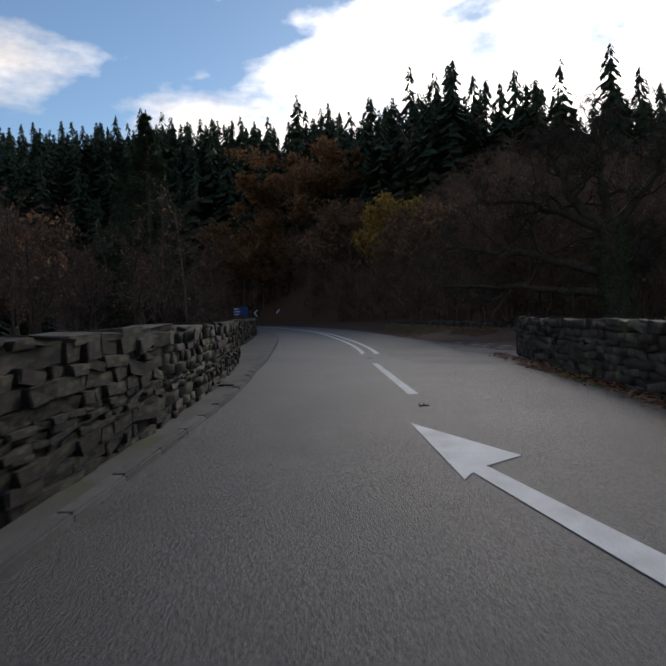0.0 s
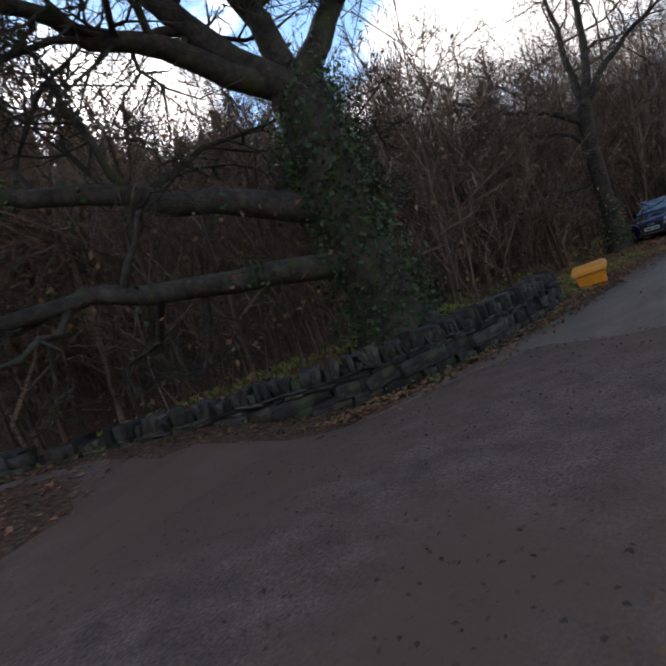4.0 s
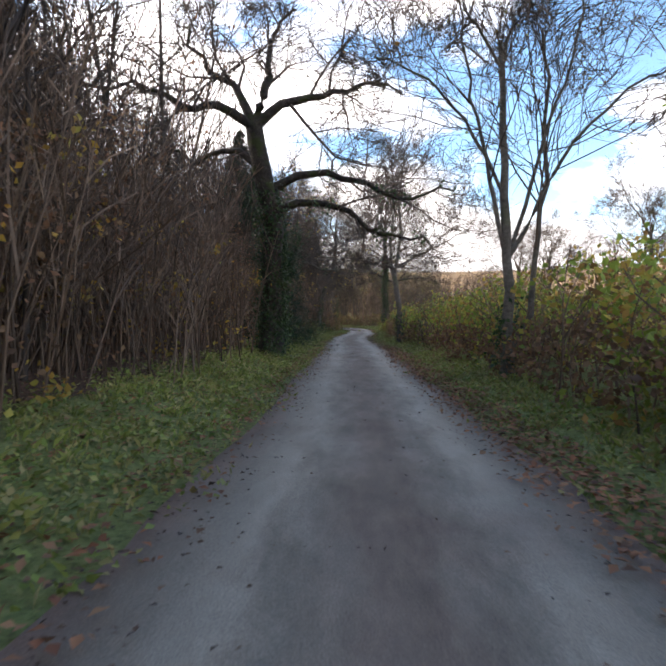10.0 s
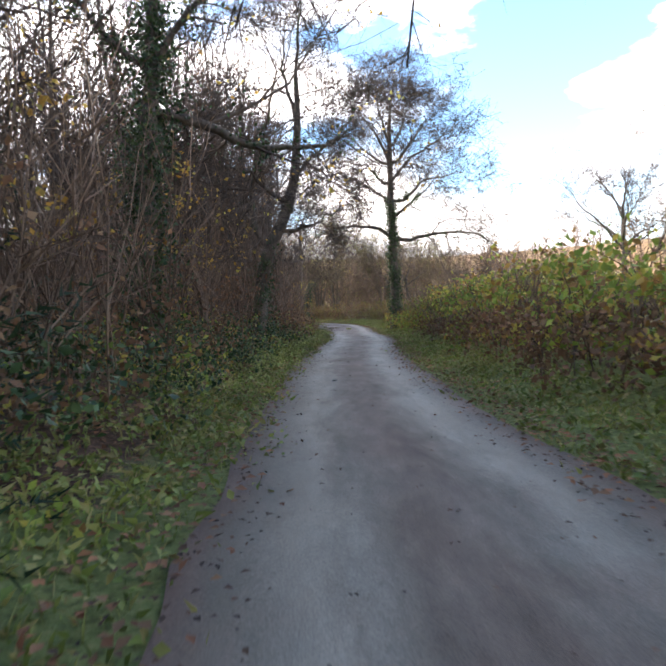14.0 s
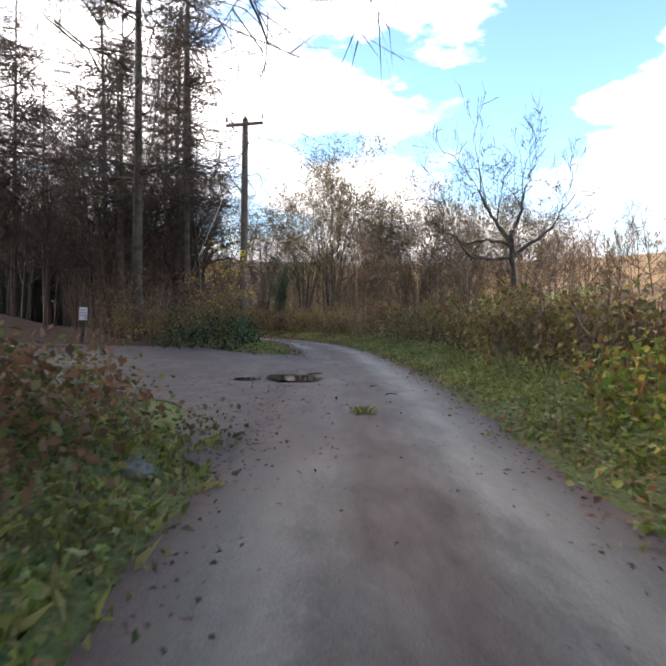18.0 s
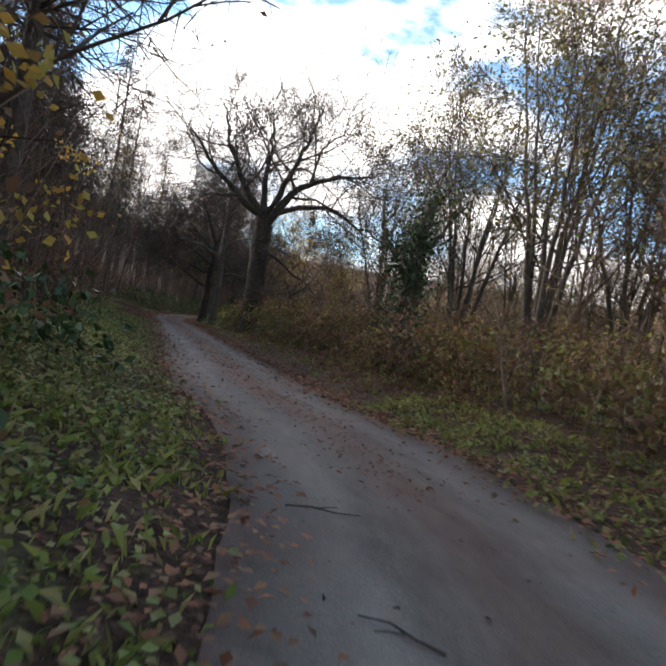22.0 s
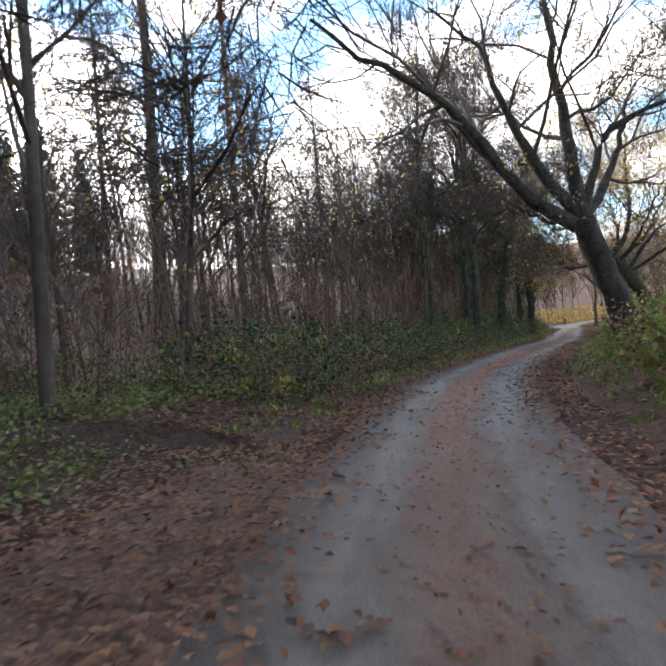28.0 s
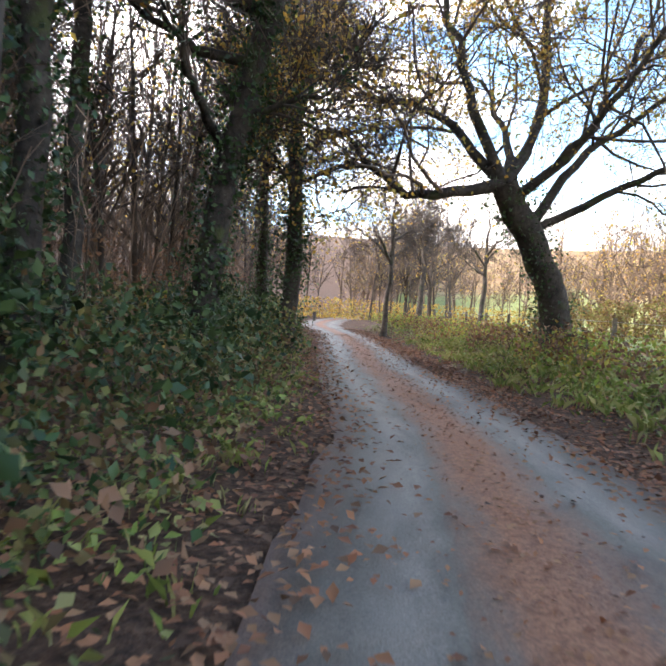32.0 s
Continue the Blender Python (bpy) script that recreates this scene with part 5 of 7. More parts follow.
hero_tree("old_oak", (-16.6, 125.6),
          [(0.2, 0, 0, 0.5), (0.1, 0, 2.0, 0.43), (0, 0.1, 4.0, 0.42), (-0.1, 0.15, 5.6, 0.4)],
          [([(0.1, 0.2, 5.2), (0.93, 0.5, 7.0), (2.5, 1.0, 8.0), (4.8, 1.9, 8.6)], 0.24, 0.04),
           ([(-0.3, 0, 5.5), (-1.7, -0.2, 6.6), (-3.0, -0.5, 7.8), (-4.2, -0.8, 9.3)], 0.2, 0.04),
           ([(-0.3, 0, 5.6), (-1.5, -0.1, 7.3), (-2.3, -0.2, 8.8), (-3.0, -0.1, 10.8)], 0.2, 0.04),
           ([(0, 0.2, 5.5), (0.57, 0.5, 7.4), (1.2, 0.8, 9.3), (1.7, 1.0, 11.2)], 0.2, 0.04),
           ([(0.2, 0.2, 4.1), (2.0, 0.7, 3.0), (3.3, 1.0, 2.0)], 0.08, 0.02),
           ([(0.5, 0.4, 6.2), (2.7, 1.2, 6.6), (4.2, 1.5, 5.9), (5.8, 1.8, 5.2)], 0.14, 0.03),
           ([(-0.2, 0.15, 5.6), (-0.4, 0.2, 8.1), (-0.4, 0.4, 10.5)], 0.2, 0.04)],
          "old spreading oak, bare and black, beside the leafy bend", 110, OLD, bark=M_MOSSBARK, ivy=(0.0, 1.6, 900, 0.15), sides=14)

hero_tree("old_oak", (-20.9, 130.9),
          [(0, 0, 0, 0.2), (0, 0.05, 2.1, 0.17), (-0.1, 0.1, 3.8, 0.17), (-0.15, 0.1, 6.5, 0.14)],
          [([(-0.1, 0.1, 3.8), (-0.8, -0.2, 4.3), (-1.8, -0.6, 4.6), (-3.2, -1.0, 4.7)], 0.12, 0.02),
           ([(-0.1, 0.1, 4.4), (0.8, 0.4, 5.2), (2.0, 0.8, 5.4)], 0.1, 0.02),
           ([(-0.15, 0.1, 6.0), (-0.9, 0, 7.5), (-1.4, -0.2, 9.4)], 0.12, 0.02),
           ([(-0.15, 0.1, 6.2), (0.5, 0.5, 8.0), (0.9, 0.8, 10.0)], 0.12, 0.02),
           ([(0, 0.1, 3.2), (1.2, 0.9, 3.0), (2.3, 1.6, 2.5)], 0.09, 0.02)],
          "tall oak with a straight pale trunk and brown leaves", 111, OAK, leader=True, bark=M_BARK_PALE, leaves=(500, 0.1, M_BROWNLEAF))

hero_tree("old_oak", (-23.25, 134.3),
          [(0, 0, 0, 0.27), (0, 0, 2.3, 0.22), (0, 0.1, 3.9, 0.2), (0.04, 0.15, 5.2, 0.17)],
          [([(-0.05, -0.05, 2.3), (-1.3, -0.8, 3.1), (-2.2, -1.4, 3.7), (-3.1, -1.9, 4.1)], 0.09, 0.02),
           ([(-0.05, 0, 3.2), (-1.5, -0.7, 3.7), (-2.7, -1.2, 4.1)], 0.09, 0.02),
           ([(-0.05, 0, 4.0), (-1.6, -0.6, 4.8), (-3.0, -1.2, 5.0), (-4.2, -1.6, 5.25)], 0.1, 0.02),
           ([(-0.02, 0.1, 4.7), (-0.8, -0.1, 5.4), (-1.7, -0.5, 6.2), (-2.4, -0.6, 7.3)], 0.11, 0.02),
           ([(0.1, 0.15, 3.5), (0.8, 0.9, 3.9), (1.5, 1.6, 4.1)], 0.08, 0.02),
           ([(0.04, 0.15, 5.0), (-0.3, 0, 6.0), (-0.9, -0.4, 7.4), (-1.1, -0.5, 9.0)], 0.13, 0.03),
           ([(0.05, 0.15, 5.0), (0.3, 0.4, 6.2), (0.6, 0.6, 7.6), (0.7, 0.9, 9.5)], 0.13, 0.03),
           ([(0.1, 0.1, 2.5), (0.6, 0.7, 2.9), (1.1, 1.3, 3.0)], 0.06, 0.015)],
          "bare oak with long drooping limbs beside the leafy bend", 112, bark=M_MOSSBARK, levels= [(9, 0.7, 7, 48, 0.26, 0.12, 5), (8, 0.55, 4, 45, 0.28, 0.08, 3), (6, 0.55, 3, 42, 0.28, 0.06, 0)], leaves=(700, 0.09, M_BROWNLEAF))

hero_tree("mossy_oak", (-26.55, 145.8),
          [(0.75, 0.5, 0, 0.33), (0.4, 0.25, 1.6, 0.28), (-0.1, -0.05, 3.3, 0.27)],
          [([(-0.3, -0.2, 2.9), (-1.4, -1.1, 4.3), (-1.9, -1.7, 5.4), (-2.3, -2.2, 6.1), (-3.4, -3.2, 6.7), (-4.4, -4.1, 7.8)], 0.19, 0.04),
           ([(-0.2, -0.1, 3.3), (-1.0, -0.5, 4.8), (-1.5, -0.8, 6.2), (-2.0, -1.0, 7.9), (-2.8, -1.4, 8.6)], 0.17, 0.03),
           ([(-0.1, -0.05, 3.3), (-0.3, -0.2, 5.7), (-0.5, -0.3, 7.8), (-0.4, -0.2, 10)], 0.19, 0.03),
           ([(0, 0, 3.3), (0.4, 0.3, 5.2), (1.6, 1.1, 5.8), (3.0, 1.6, 6.4)], 0.12, 0.03),
           ([(-0.5, -0.4, 3.1), (-1.4, -1.0, 3.7), (-1.9, -1.3, 3.5)], 0.06, 0.02),
           ([(0, 0.1, 3.2), (0.6, 1.4, 5.0), (0.9, 2.6, 7.0)], 0.14, 0.03)],
          "mossy oak on the grass bank with crooked bare limbs", 113, OAK, bark=M_MOSSBARK, leaves=(1100, 0.09, M_GOLD), ivy=(0, 1.0, 250, 0.08))

hero_tree("golden_oak", (-27.95, 169.2),
          [(0.1, 0, 0, 0.374), (0.0, 0, 1.4, 0.331), (-0.65, -0.3, 2.7, 0.324), (-1.55, -0.7, 4.0, 0.302)],
          [([(-1.6, -0.7, 3.9), (-2.7, -1.1, 3.75), (-3.6, -1.4, 3.5), (-4.2, -1.6, 3.8), (-4.9, -1.8, 4.6), (-5.9, -2.1, 4.9)], 0.158, 0.04),
           ([(-1.6, -0.7, 4.1), (-2.4, -0.3, 5.1), (-3.0, 0.2, 5.9), (-4.4, 0.4, 6.2), (-6.6, 0.4, 7.2)], 0.144, 0.04),
           ([(-1.5, -0.6, 4.1), (-0.9, 0.2, 5.0), (-0.5, 0.6, 6.8), (-0.7, 0.9, 9.4), (-0.5, 1.2, 12.2)], 0.173, 0.04),
           ([(-1.6, -0.7, 4.2), (-2.4, -0.7, 5.8), (-2.9, -0.6, 7.9), (-3.5, -0.4, 11.0)], 0.144, 0.04),
           ([(-0.7, -0.2, 4.0), (0.6, 0.2, 5.6), (1.4, 0.3, 7.6), (2.2, 0.5, 10.2)], 0.130, 0.03),
           ([(-0.6, -0.1, 3.6), (0.4, 0.3, 5.0), (2.0, 0.9, 6.4), (4.0, 1.5, 7.6)], 0.130, 0.03),
           ([(-1.2, -0.4, 4.2), (-1.5, 1.8, 6.4), (-2.4, 3.6, 8.4)], 0.130, 0.03),
           ([(-0.9, -0.5, 3.8), (0.5, -2.0, 5.6), (1.6, -3.4, 7.8)], 0.122, 0.03),
           ([(-0.3, -0.1, 3.2), (1.2, -0.6, 4.2), (2.8, -1.0, 5.0), (4.4, -1.4, 5.4)], 0.108, 0.03)],
          "spreading oak with thin golden leaves beside the field", 114, [(12, 0.72, 7, 54, 0.29, 0.14, 5), (8, 0.58, 4, 48, 0.3, 0.08, 3), (6, 0.6, 3, 46, 0.3, 0.04, 0)], bark=M_MOSSBARK, ivy=(0.6, 4.4, 1400, 0.2), leaves=(52000, 0.085, M_GOLD), crook=0.12, spread=0.22, lowest=2.8, sides=14)

# ivied trunks on the left of the last stretch
for k, (x, y, r, h, iv) in enumerate([(-34.65, 154.6, 0.15, 12, 1500), (-33.6, 157.2, 0.19, 12, 900), (-35.0, 159.7, 0.17, 11, 3200), (-34.5, 163.4, 0.25, 9, 3600), (-34.2, 168.0, 0.22, 9, 2600), (-35.6, 161.4, 0.13, 11, 500), (-36.2, 172.5, 0.2, 9, 2600)]):
    rg = np.random.default_rng(300 + k)
    hero_tree("ivied_tree", (x, y), [(0, 0, 0, r), (0.1, 0, h * 0.3, r * 0.85), (-0.1 if k != 3 else 0.7, 0.1, h * 0.6, r * 0.7), (0.1 if k != 3 else 1.3, 0.1, h * 0.85, r * 0.4)],
              auto_limbs(rg, h, h * 0.8, 5, 2.6, h * 0.35, r) + auto_limbs(rg, h, h * 0.55, 4, 2.4, h * 0.15, r * 0.7),
              "upright woodland tree sleeved in dark ivy", 310 + k, ASH[:2] + [(5, 0.6, 2, 38, 0.15, 0.1, 0)], ivy=(0, h * 0.75, iv, 0.4 if iv > 2000 else 0.14),
              leaves=(2200, 0.09, M_GOLD) if k in (3, 4) else None, leader=True, bark=M_MOSSBARK, group="ivied trees beside the lane")
for k, (x, y, r, h) in enumerate([(-32.7, 180.0, 0.13, 7.0), (-31.4, 195.0, 0.2, 9.0), (-28.0, 188.0, 0.16, 7.0)]):
    rg = np.random.default_rng(330 + k)
    hero_tree("field_tree", (x, y), [(0, 0, 0, r), (0.15, 0, h * 0.4, r * 0.8), (0.1, 0, h * 0.75, r * 0.5)], auto_limbs(rg, h, h * 0.6, 6, 2.4, h * 0.3, r),
              "slim bare tree at the edge of the field", 340 + k, OAK_FAR, leader=True, group="slim trees at the field edge")
for k, (x, y, r, h) in enumerate([(17.0, 33.0, 0.16, 10.5), (15.0, 47.0, 0.17, 10.0), (13.5, 62.0, 0.18, 10.5), (14.5, 77.0, 0.18, 11.5)]):
    rg = np.random.default_rng(370 + k)
    hero_tree("hedgerow_tree", (x, y), [(0, 0, 0, r), (0.1, 0, h * 0.3, r * 0.85), (0.1, 0.1, h * 0.6, r * 0.6)], auto_limbs(rg, h, h * 0.45, 6, h * 0.34, h * 0.36, r) + auto_limbs(rg, h, h * 0.6, 4, h * 0.2, h * 0.36, r * 0.8),
              "round-headed bare tree in the field beyond the hedge", 380 + k, OAK_FAR, leader=True, group="bare trees beyond the hedge")
# the ivied stump tree, pollards and birches beyond the first bend
hero_tree("ivied_stump", (-7.95, 114.6), [(0, 0, 0, 0.22), (0.1, 0, 2.0, 0.2), (0.3, 0, 4.6, 0.15)], [([(0.2, 0, 3.0), (0.9, 0.2, 4.2), (1.2, 0.2, 5.2)], 0.1, 0.03), ([(0.1, 0, 2.4), (-0.8, 0.2, 3.6), (-1.0, 0.3, 4.6)], 0.08, 0.03)],
          "broken tree stem smothered in dark ivy", 120, [(3, 0.4, 4, 40, 0.2, 0.1, 3)], ivy=(0, 5.2, 5200, 0.75))
for k, (x, y, h, n) in enumerate([(-4.4, 118.5, 12.5, 7), (-1.2, 121, 11, 6), (2.0, 119, 10, 6), (5.5, 116, 9.0, 5), (8.5, 111, 8.0, 5), (-7.0, 124.0, 11, 6), (-11.5, 131, 11, 6)]):
    rg = np.random.default_rng(350 + k)
    stems = []
    for j in range(n):
        a = 2 * np.pi * j / n + rg.uniform(-0.4, 0.4)
        sp = rg.uniform(0.10, 0.28) * h
        stems.append(([(0.1 * math.cos(a), 0.1 * math.sin(a), 0.2), (sp * 0.4 * math.cos(a), sp * 0.4 * math.sin(a), h * 0.4), (sp * 0.8 * math.cos(a), sp * 0.8 * math.sin(a), h * 0.7), (sp * math.cos(a), sp * math.sin(a), h * rg.uniform(0.85, 1.0))], 0.12, 0.02))
    hero_tree("goat_willow", (x, y), [(0, 0, 0, 0.25), (0, 0, 0.4, 0.22), (0.05, 0, 0.8, 0.12)], stems, "many-stemmed willow, nearly bare, with a few grey-green leaves", 360 + k,
              [(8, 0.42, 5, 40, 0.15, 0.10, 4), (7, 0.55, 3, 42, 0.2, 0.08, 3), (5, 0.6, 2, 42, 0.2, 0.05, 0)], bark=M_BARK_PALE, leaves=(8000 if k < 3 else 4000, 0.13, M_WILLOW), spread=0.3, group="willows beyond the bend")


# ---- larches and spruces ----
def larch(seed, h, r):
    rng = np.random.default_rng(seed)
    thing = tagged(new("larch"), "tall bare larch with a straight trunk and drooping side twigs", "tree", "larches above the side track")
    tp = resample([(0, 0, 0), (0.1, 0, h * 0.5), (0, 0.1, h)], 10)
    tr = np.linspace(r, 0.03, 10)
    v, f = tubes(tp[None], tr[None], 8)
    part("trunk", mesh_from("trunk", v, [f], M_BARK, smooth=True), M_BARK, thing)
    n = 125
    t = rng.uniform(0.27, 0.98, n)
    at = tp[0] + (tp[-1] - tp[0]) * t[:, None]
    a = rng.random(n) * 2 * np.pi
    L = (1.2 - t) * h * 0.21 * rng.uniform(0.6, 1.2, n)
    pts = []
    for s, dz in ((0, 0), (0.35, 0.02), (0.7, -0.04), (1.0, 0.02)):
        pts.append(at + np.column_stack([np.cos(a) * L * s, np.sin(a) * L * s, L * dz]))
    P = np.stack(pts, 1)
    R = np.repeat(np.linspace(0.028, 0.006, 4)[None], n, 0)
    S = Soup()
    S.add(*tubes(P, R, 3))
    P2, R2 = sprout(rng, P, R, 9, 0.34, 3, 55, 0.12, -0.14, 0.12)
    S.add(*slivers(rng, P2, np.maximum(R2, 0.009)))
    S.add(*whisks(rng, P2, 4, 0.45, 45, -0.2, 0.010))
    part("crown", S, M_LARCH, thing)
    return thing


larches = [larch(401, 19, 0.2), larch(402, 16, 0.17)]
spots = [(-10.0, 98.2), (-10.5, 100.4), (-10.5, 93.5), (-12.5, 97), (-14.7, 100.8), (-12.0, 103.5), (-16.0, 105), (-17.0, 110.9), (-14.2, 108), (-19.5, 101), (-18, 96), (-21, 107), (-15.5, 92), (-22.0, 114.0), (-13.2, 88.5), (-17.5, 86), (-24, 118.5), (-26.5, 121.5), (-12.3, 82.0), (-11.6, 77.0),
         (-29.5, 126), (-33, 131), (-44, 160.5), (-49, 160), (-41, 150), (-46, 147), (-38, 143), (-43, 138), (-40, 165)]
rg = np.random.default_rng(7)
for k, (x, y) in enumerate(spots):
    src = larches[k % 2]
    m = Matrix.Translation((x, y, hz(x, y) - 0.2)) @ Matrix.Rotation(rg.uniform(0, 6.28), 4, "Z") @ Matrix.Rotation(rg.normal() * 0.02, 4, "X")
    if k < 2:
        src.matrix_basis = m @ Matrix.Scale(rg.uniform(0.85, 1.15), 4)
    else:
        src2 = copy_thing(src, m)
        src2.scale = (rg.uniform(0.8, 1.15),) * 3


def spruce(seed, h, w, dense, name="spruce", label="dense dark green spruce beside the lane"):
    """A near conifer: trunk, whorls of drooping branches and needle sprays."""
    rng = np.random.default_rng(seed)
    thing = tagged(new(name), label, "conifer", "conifers beside the lane")
    tp = resample([(0, 0, 0), (0, 0, h)], 6)
    v, f = tubes(tp[None], np.linspace(0.16, 0.02, 6)[None], 7)
    part("trunk", mesh_from("trunk", v, [f], M_BARK, smooth=True), M_BARK, thing)
    n = dense
    t = rng.uniform(0.04, 0.98, n)
    a = rng.random(n) * 2 * np.pi
    L = (1.02 - t) * w * rng.uniform(0.7, 1.1, n)
    at = np.column_stack([0 * t, 0 * t, t * h])
    P = np.stack([at + np.column_stack([np.cos(a) * L * s, np.sin(a) * L * s, L * dz]) for s, dz in ((0, 0), (0.4, -0.05), (0.75, -0.16), (1.0, -0.2))], 1)
    R = np.repeat(np.linspace(0.02, 0.005, 4)[None], n, 0)
    S = Soup()
    S.add(*tubes(P, R, 3))
    tagged(part("branch_whorl", S, M_TWIG, thing), kind="stuff")
    P2, R2 = sprout(rng, P, R, 13, 0.42, 3, 52, 0.12, -0.12, 0.12, 0.6, 0.4)
    N = Soup()
    N.add(*whisks(rng, P2, 17, 0.10, 42, 0.02, 0.011))
    N.add(*whisks(rng, P, 30, 0.12, 50, 0.02, 0.011))
    part("needles", N, M_SPRUCE, thing)
    return thing


sp = spruce(420, 8.5, 2.7, 260)
for k, (x, y, s) in enumerate([(-4.6, 36.9, 0.78), (-5.9, 40.4, 1.1), (-7.6, 43.5, 1.3), (-41.5, -46.0, 2.9), (-46.0, -50.0, 2.5), (-27.2, 122.0, 1.15), (-29.5, 124.2, 1.3), (-28.6, 119.5, 1.2), (-31.5, 128.0, 0.9), (-33.0, 122.5, 1.5)]):
    m = Matrix.Translation((x, y, hz(x, y) - 0.1)) @ Matrix.Rotation(k * 1.3, 4, "Z")
    if k == 0:
        sp.matrix_basis = m @ Matrix.Scale(s, 4)
    else:
        c = copy_thing(sp, m)
        c.scale = (s, s, s)


def far_conifers():
    """The spruce plantation on the hill: ragged tiers of boughs, hundreds of trees as one mass."""
    rng = np.random.default_rng(31)
    protos = []
    for k in range(5):
        vs, fs = [], []
        n = 230
        z0 = 0.06 + 0.93 * rng.random(n) ** 0.9
        a = rng.random(n) * 2 * np.pi
        L = (0.20 * (1.0 - z0) ** 0.8 + 0.012) * rng.uniform(0.55, 1.25, n)
        half = rng.uniform(0.16, 0.38, n)
        drop = z0 - 0.25 * L - 0.01 * rng.random(n)
        inner = np.column_stack([0 * a, 0 * a, np.minimum(1.0, z0 + 0.035)])
        v = np.stack([inner] + [np.column_stack([np.cos(a + q) * L, np.sin(a + q) * L, drop + rng.normal(size=n) * 0.008]) for q in (-half, half)], 1)
        vs.append(v.reshape(-1, 3))
        fs.append(np.arange(3 * n).reshape(-1, 3))
        protos.append((np.vstack(vs), np.vstack(fs)))
    x = rng.uniform(-330, 10, 9000)
    y = rng.uniform(-330, 220, 9000)
    d, i = beside(lane_c, x, y)
    m, _ = beside(main_c, x, y)
    z = height(x, y)
    keep = (d > 42) & (m < -22) & (z > 5) | (m > 24) & (x < -20) & (x > -320) & (y > -330) & (y < -60)
    # only the slope that faces the valley, and bare wood lower down north of the turn
    keep &= ~((y > -22) & (d < 54)) & ~((y > 40) & (d < 60))
    x, y, z, d = x[keep], y[keep], z[keep], d[keep]
    near = np.argsort((x + 20) ** 2 + (y + 10) ** 2)[:2400]
    S = Soup()
    for j in near:
        v, f = protos[rng.integers(5)]
        h = rng.uniform(13, 22) * (1.25 if rng.random() < 0.06 else 1)
        a = rng.uniform(0, 6.28)
        c, s = math.cos(a), math.sin(a)
        q = v @ np.array([[c, s, 0], [-s, c, 0], [0, 0, 1]]) * np.array([h * 0.95, h * 0.95, h])
        S.add(q + [x[j], y[j], z[j] - 0.4], f)
    ob = new("spruce_plantation", S.mesh("spruce_plantation", M_NEEDLE))
    return tagged(ob, "dense dark spruce plantation covering the valley side", "conifer wood", kind="stuff")


far_conifers()


# ---- woods ----
rng = np.random.default_rng(77)
def wood_trees(name, label, seed, xy, h, r, mat, branches=12, second=6, third=8, rise=0.35, leaves=None, width=0.009, low=0.25, keep=None):
    """Close-grown woodland trees as one mass: trunks, branches, and twigs as narrow faces; leaves: (count, size, material)."""
    rng = np.random.default_rng(seed)
    m = len(xy)
    tall = h * rng.uniform(0.6, 1.15, m)
    P, R = sticks(rng, xy, tall, r * rng.uniform(0.6, 1.4, m), 0.07, 6)
    S = Soup()
    far = width > 0.0095
    S.add(*tubes(P, R, 3 if far else 4))
    P1, R1 = sprout(rng, P, R, branches, 0.36, 3 if far else 4, 50, 0.16, rise, low, 0.5, 0.3)
    S.add(*(slivers(rng, P1, np.maximum(R1, width)) if far else tubes(P1, np.maximum(R1, width), 3)))
    P2, R2 = sprout(rng, P1, R1, second, 0.55, 2 if far else 3, 45, 0.2, 0.12, 0.2, 0.6, 0.5)
    S.add(*slivers(rng, P2, np.maximum(R2, width * 0.7)))
    if third:
        S.add(*whisks(rng, P2, third, h * 0.075, 42, 0.1, width * 0.75))
    ob = tagged(new(name, S.mesh(name, mat)), label, "woodland", kind="stuff")
    if leaves:
        count, size, lm = leaves
        pool = P2.reshape(-1, 3)
        c = pool[rng.integers(len(pool), size=count)] + rng.normal(size=(count, 3)) * 0.15
        v, f = leaf_cards(rng, c, size)
        tagged(new("woodland_leaves", mesh_from("woodland_leaves", v, [f], lm)), "last yellow and brown leaves on woodland trees", "woodland", kind="stuff")
    return ob


def coppice(seed, xy, h, lean=0.16, mat=None, width=0.006):
    """Thin crowded stems with fine side twigs."""
    rng = np.random.default_rng(seed)
    m = len(xy)
    P, R = sticks(rng, xy, h * rng.uniform(0.5, 1.15, m), 0.016 * rng.uniform(0.5, 1.5, m), lean, 5)
    S = Soup()
    S.add(*tubes(P, R, 3))
    P2, R2 = sprout(rng, P, R, 7, 0.36, 3, 40, 0.15, 0.25, 0.25, 0.55, 0.4)
    S.add(*slivers(rng, P2, np.maximum(R2, width)))
    S.add(*whisks(rng, P2, 3, h * 0.15, 42, 0.2, width * 0.8))
    return tagged(new("hazel_thicket", S.mesh("hazel_thicket", mat or M_BROWNSTEM)), "dense thicket of thin brown hazel stems beside the lane", "undergrowth", kind="stuff")


# hazel and saplings just behind the left verge
for (y0, y1, n, e0, e1, h) in ((-2, 30, 500, 4.4, 10, 4.6), (13, 32, 420, 1.9, 6, 4.0), (124, 143, 260, 6.0, 11, 4.2), (40, 76, 800, 1.4, 7, 3.8), (98, 122, 300, 2.4, 8, 3.6), (20, 32, 120, 1.5, 3.6, 3.4), (59, 77, 420, 1.3, 4.6, 1.3), (91, 98, 70, 2.2, 7, 1.8), (138, 200, 700, 3.0, 10, 4.2)):
    coppice(int(rng.integers(1e6)), band(rng, n, y0, y1, e0, e1, 1), h)
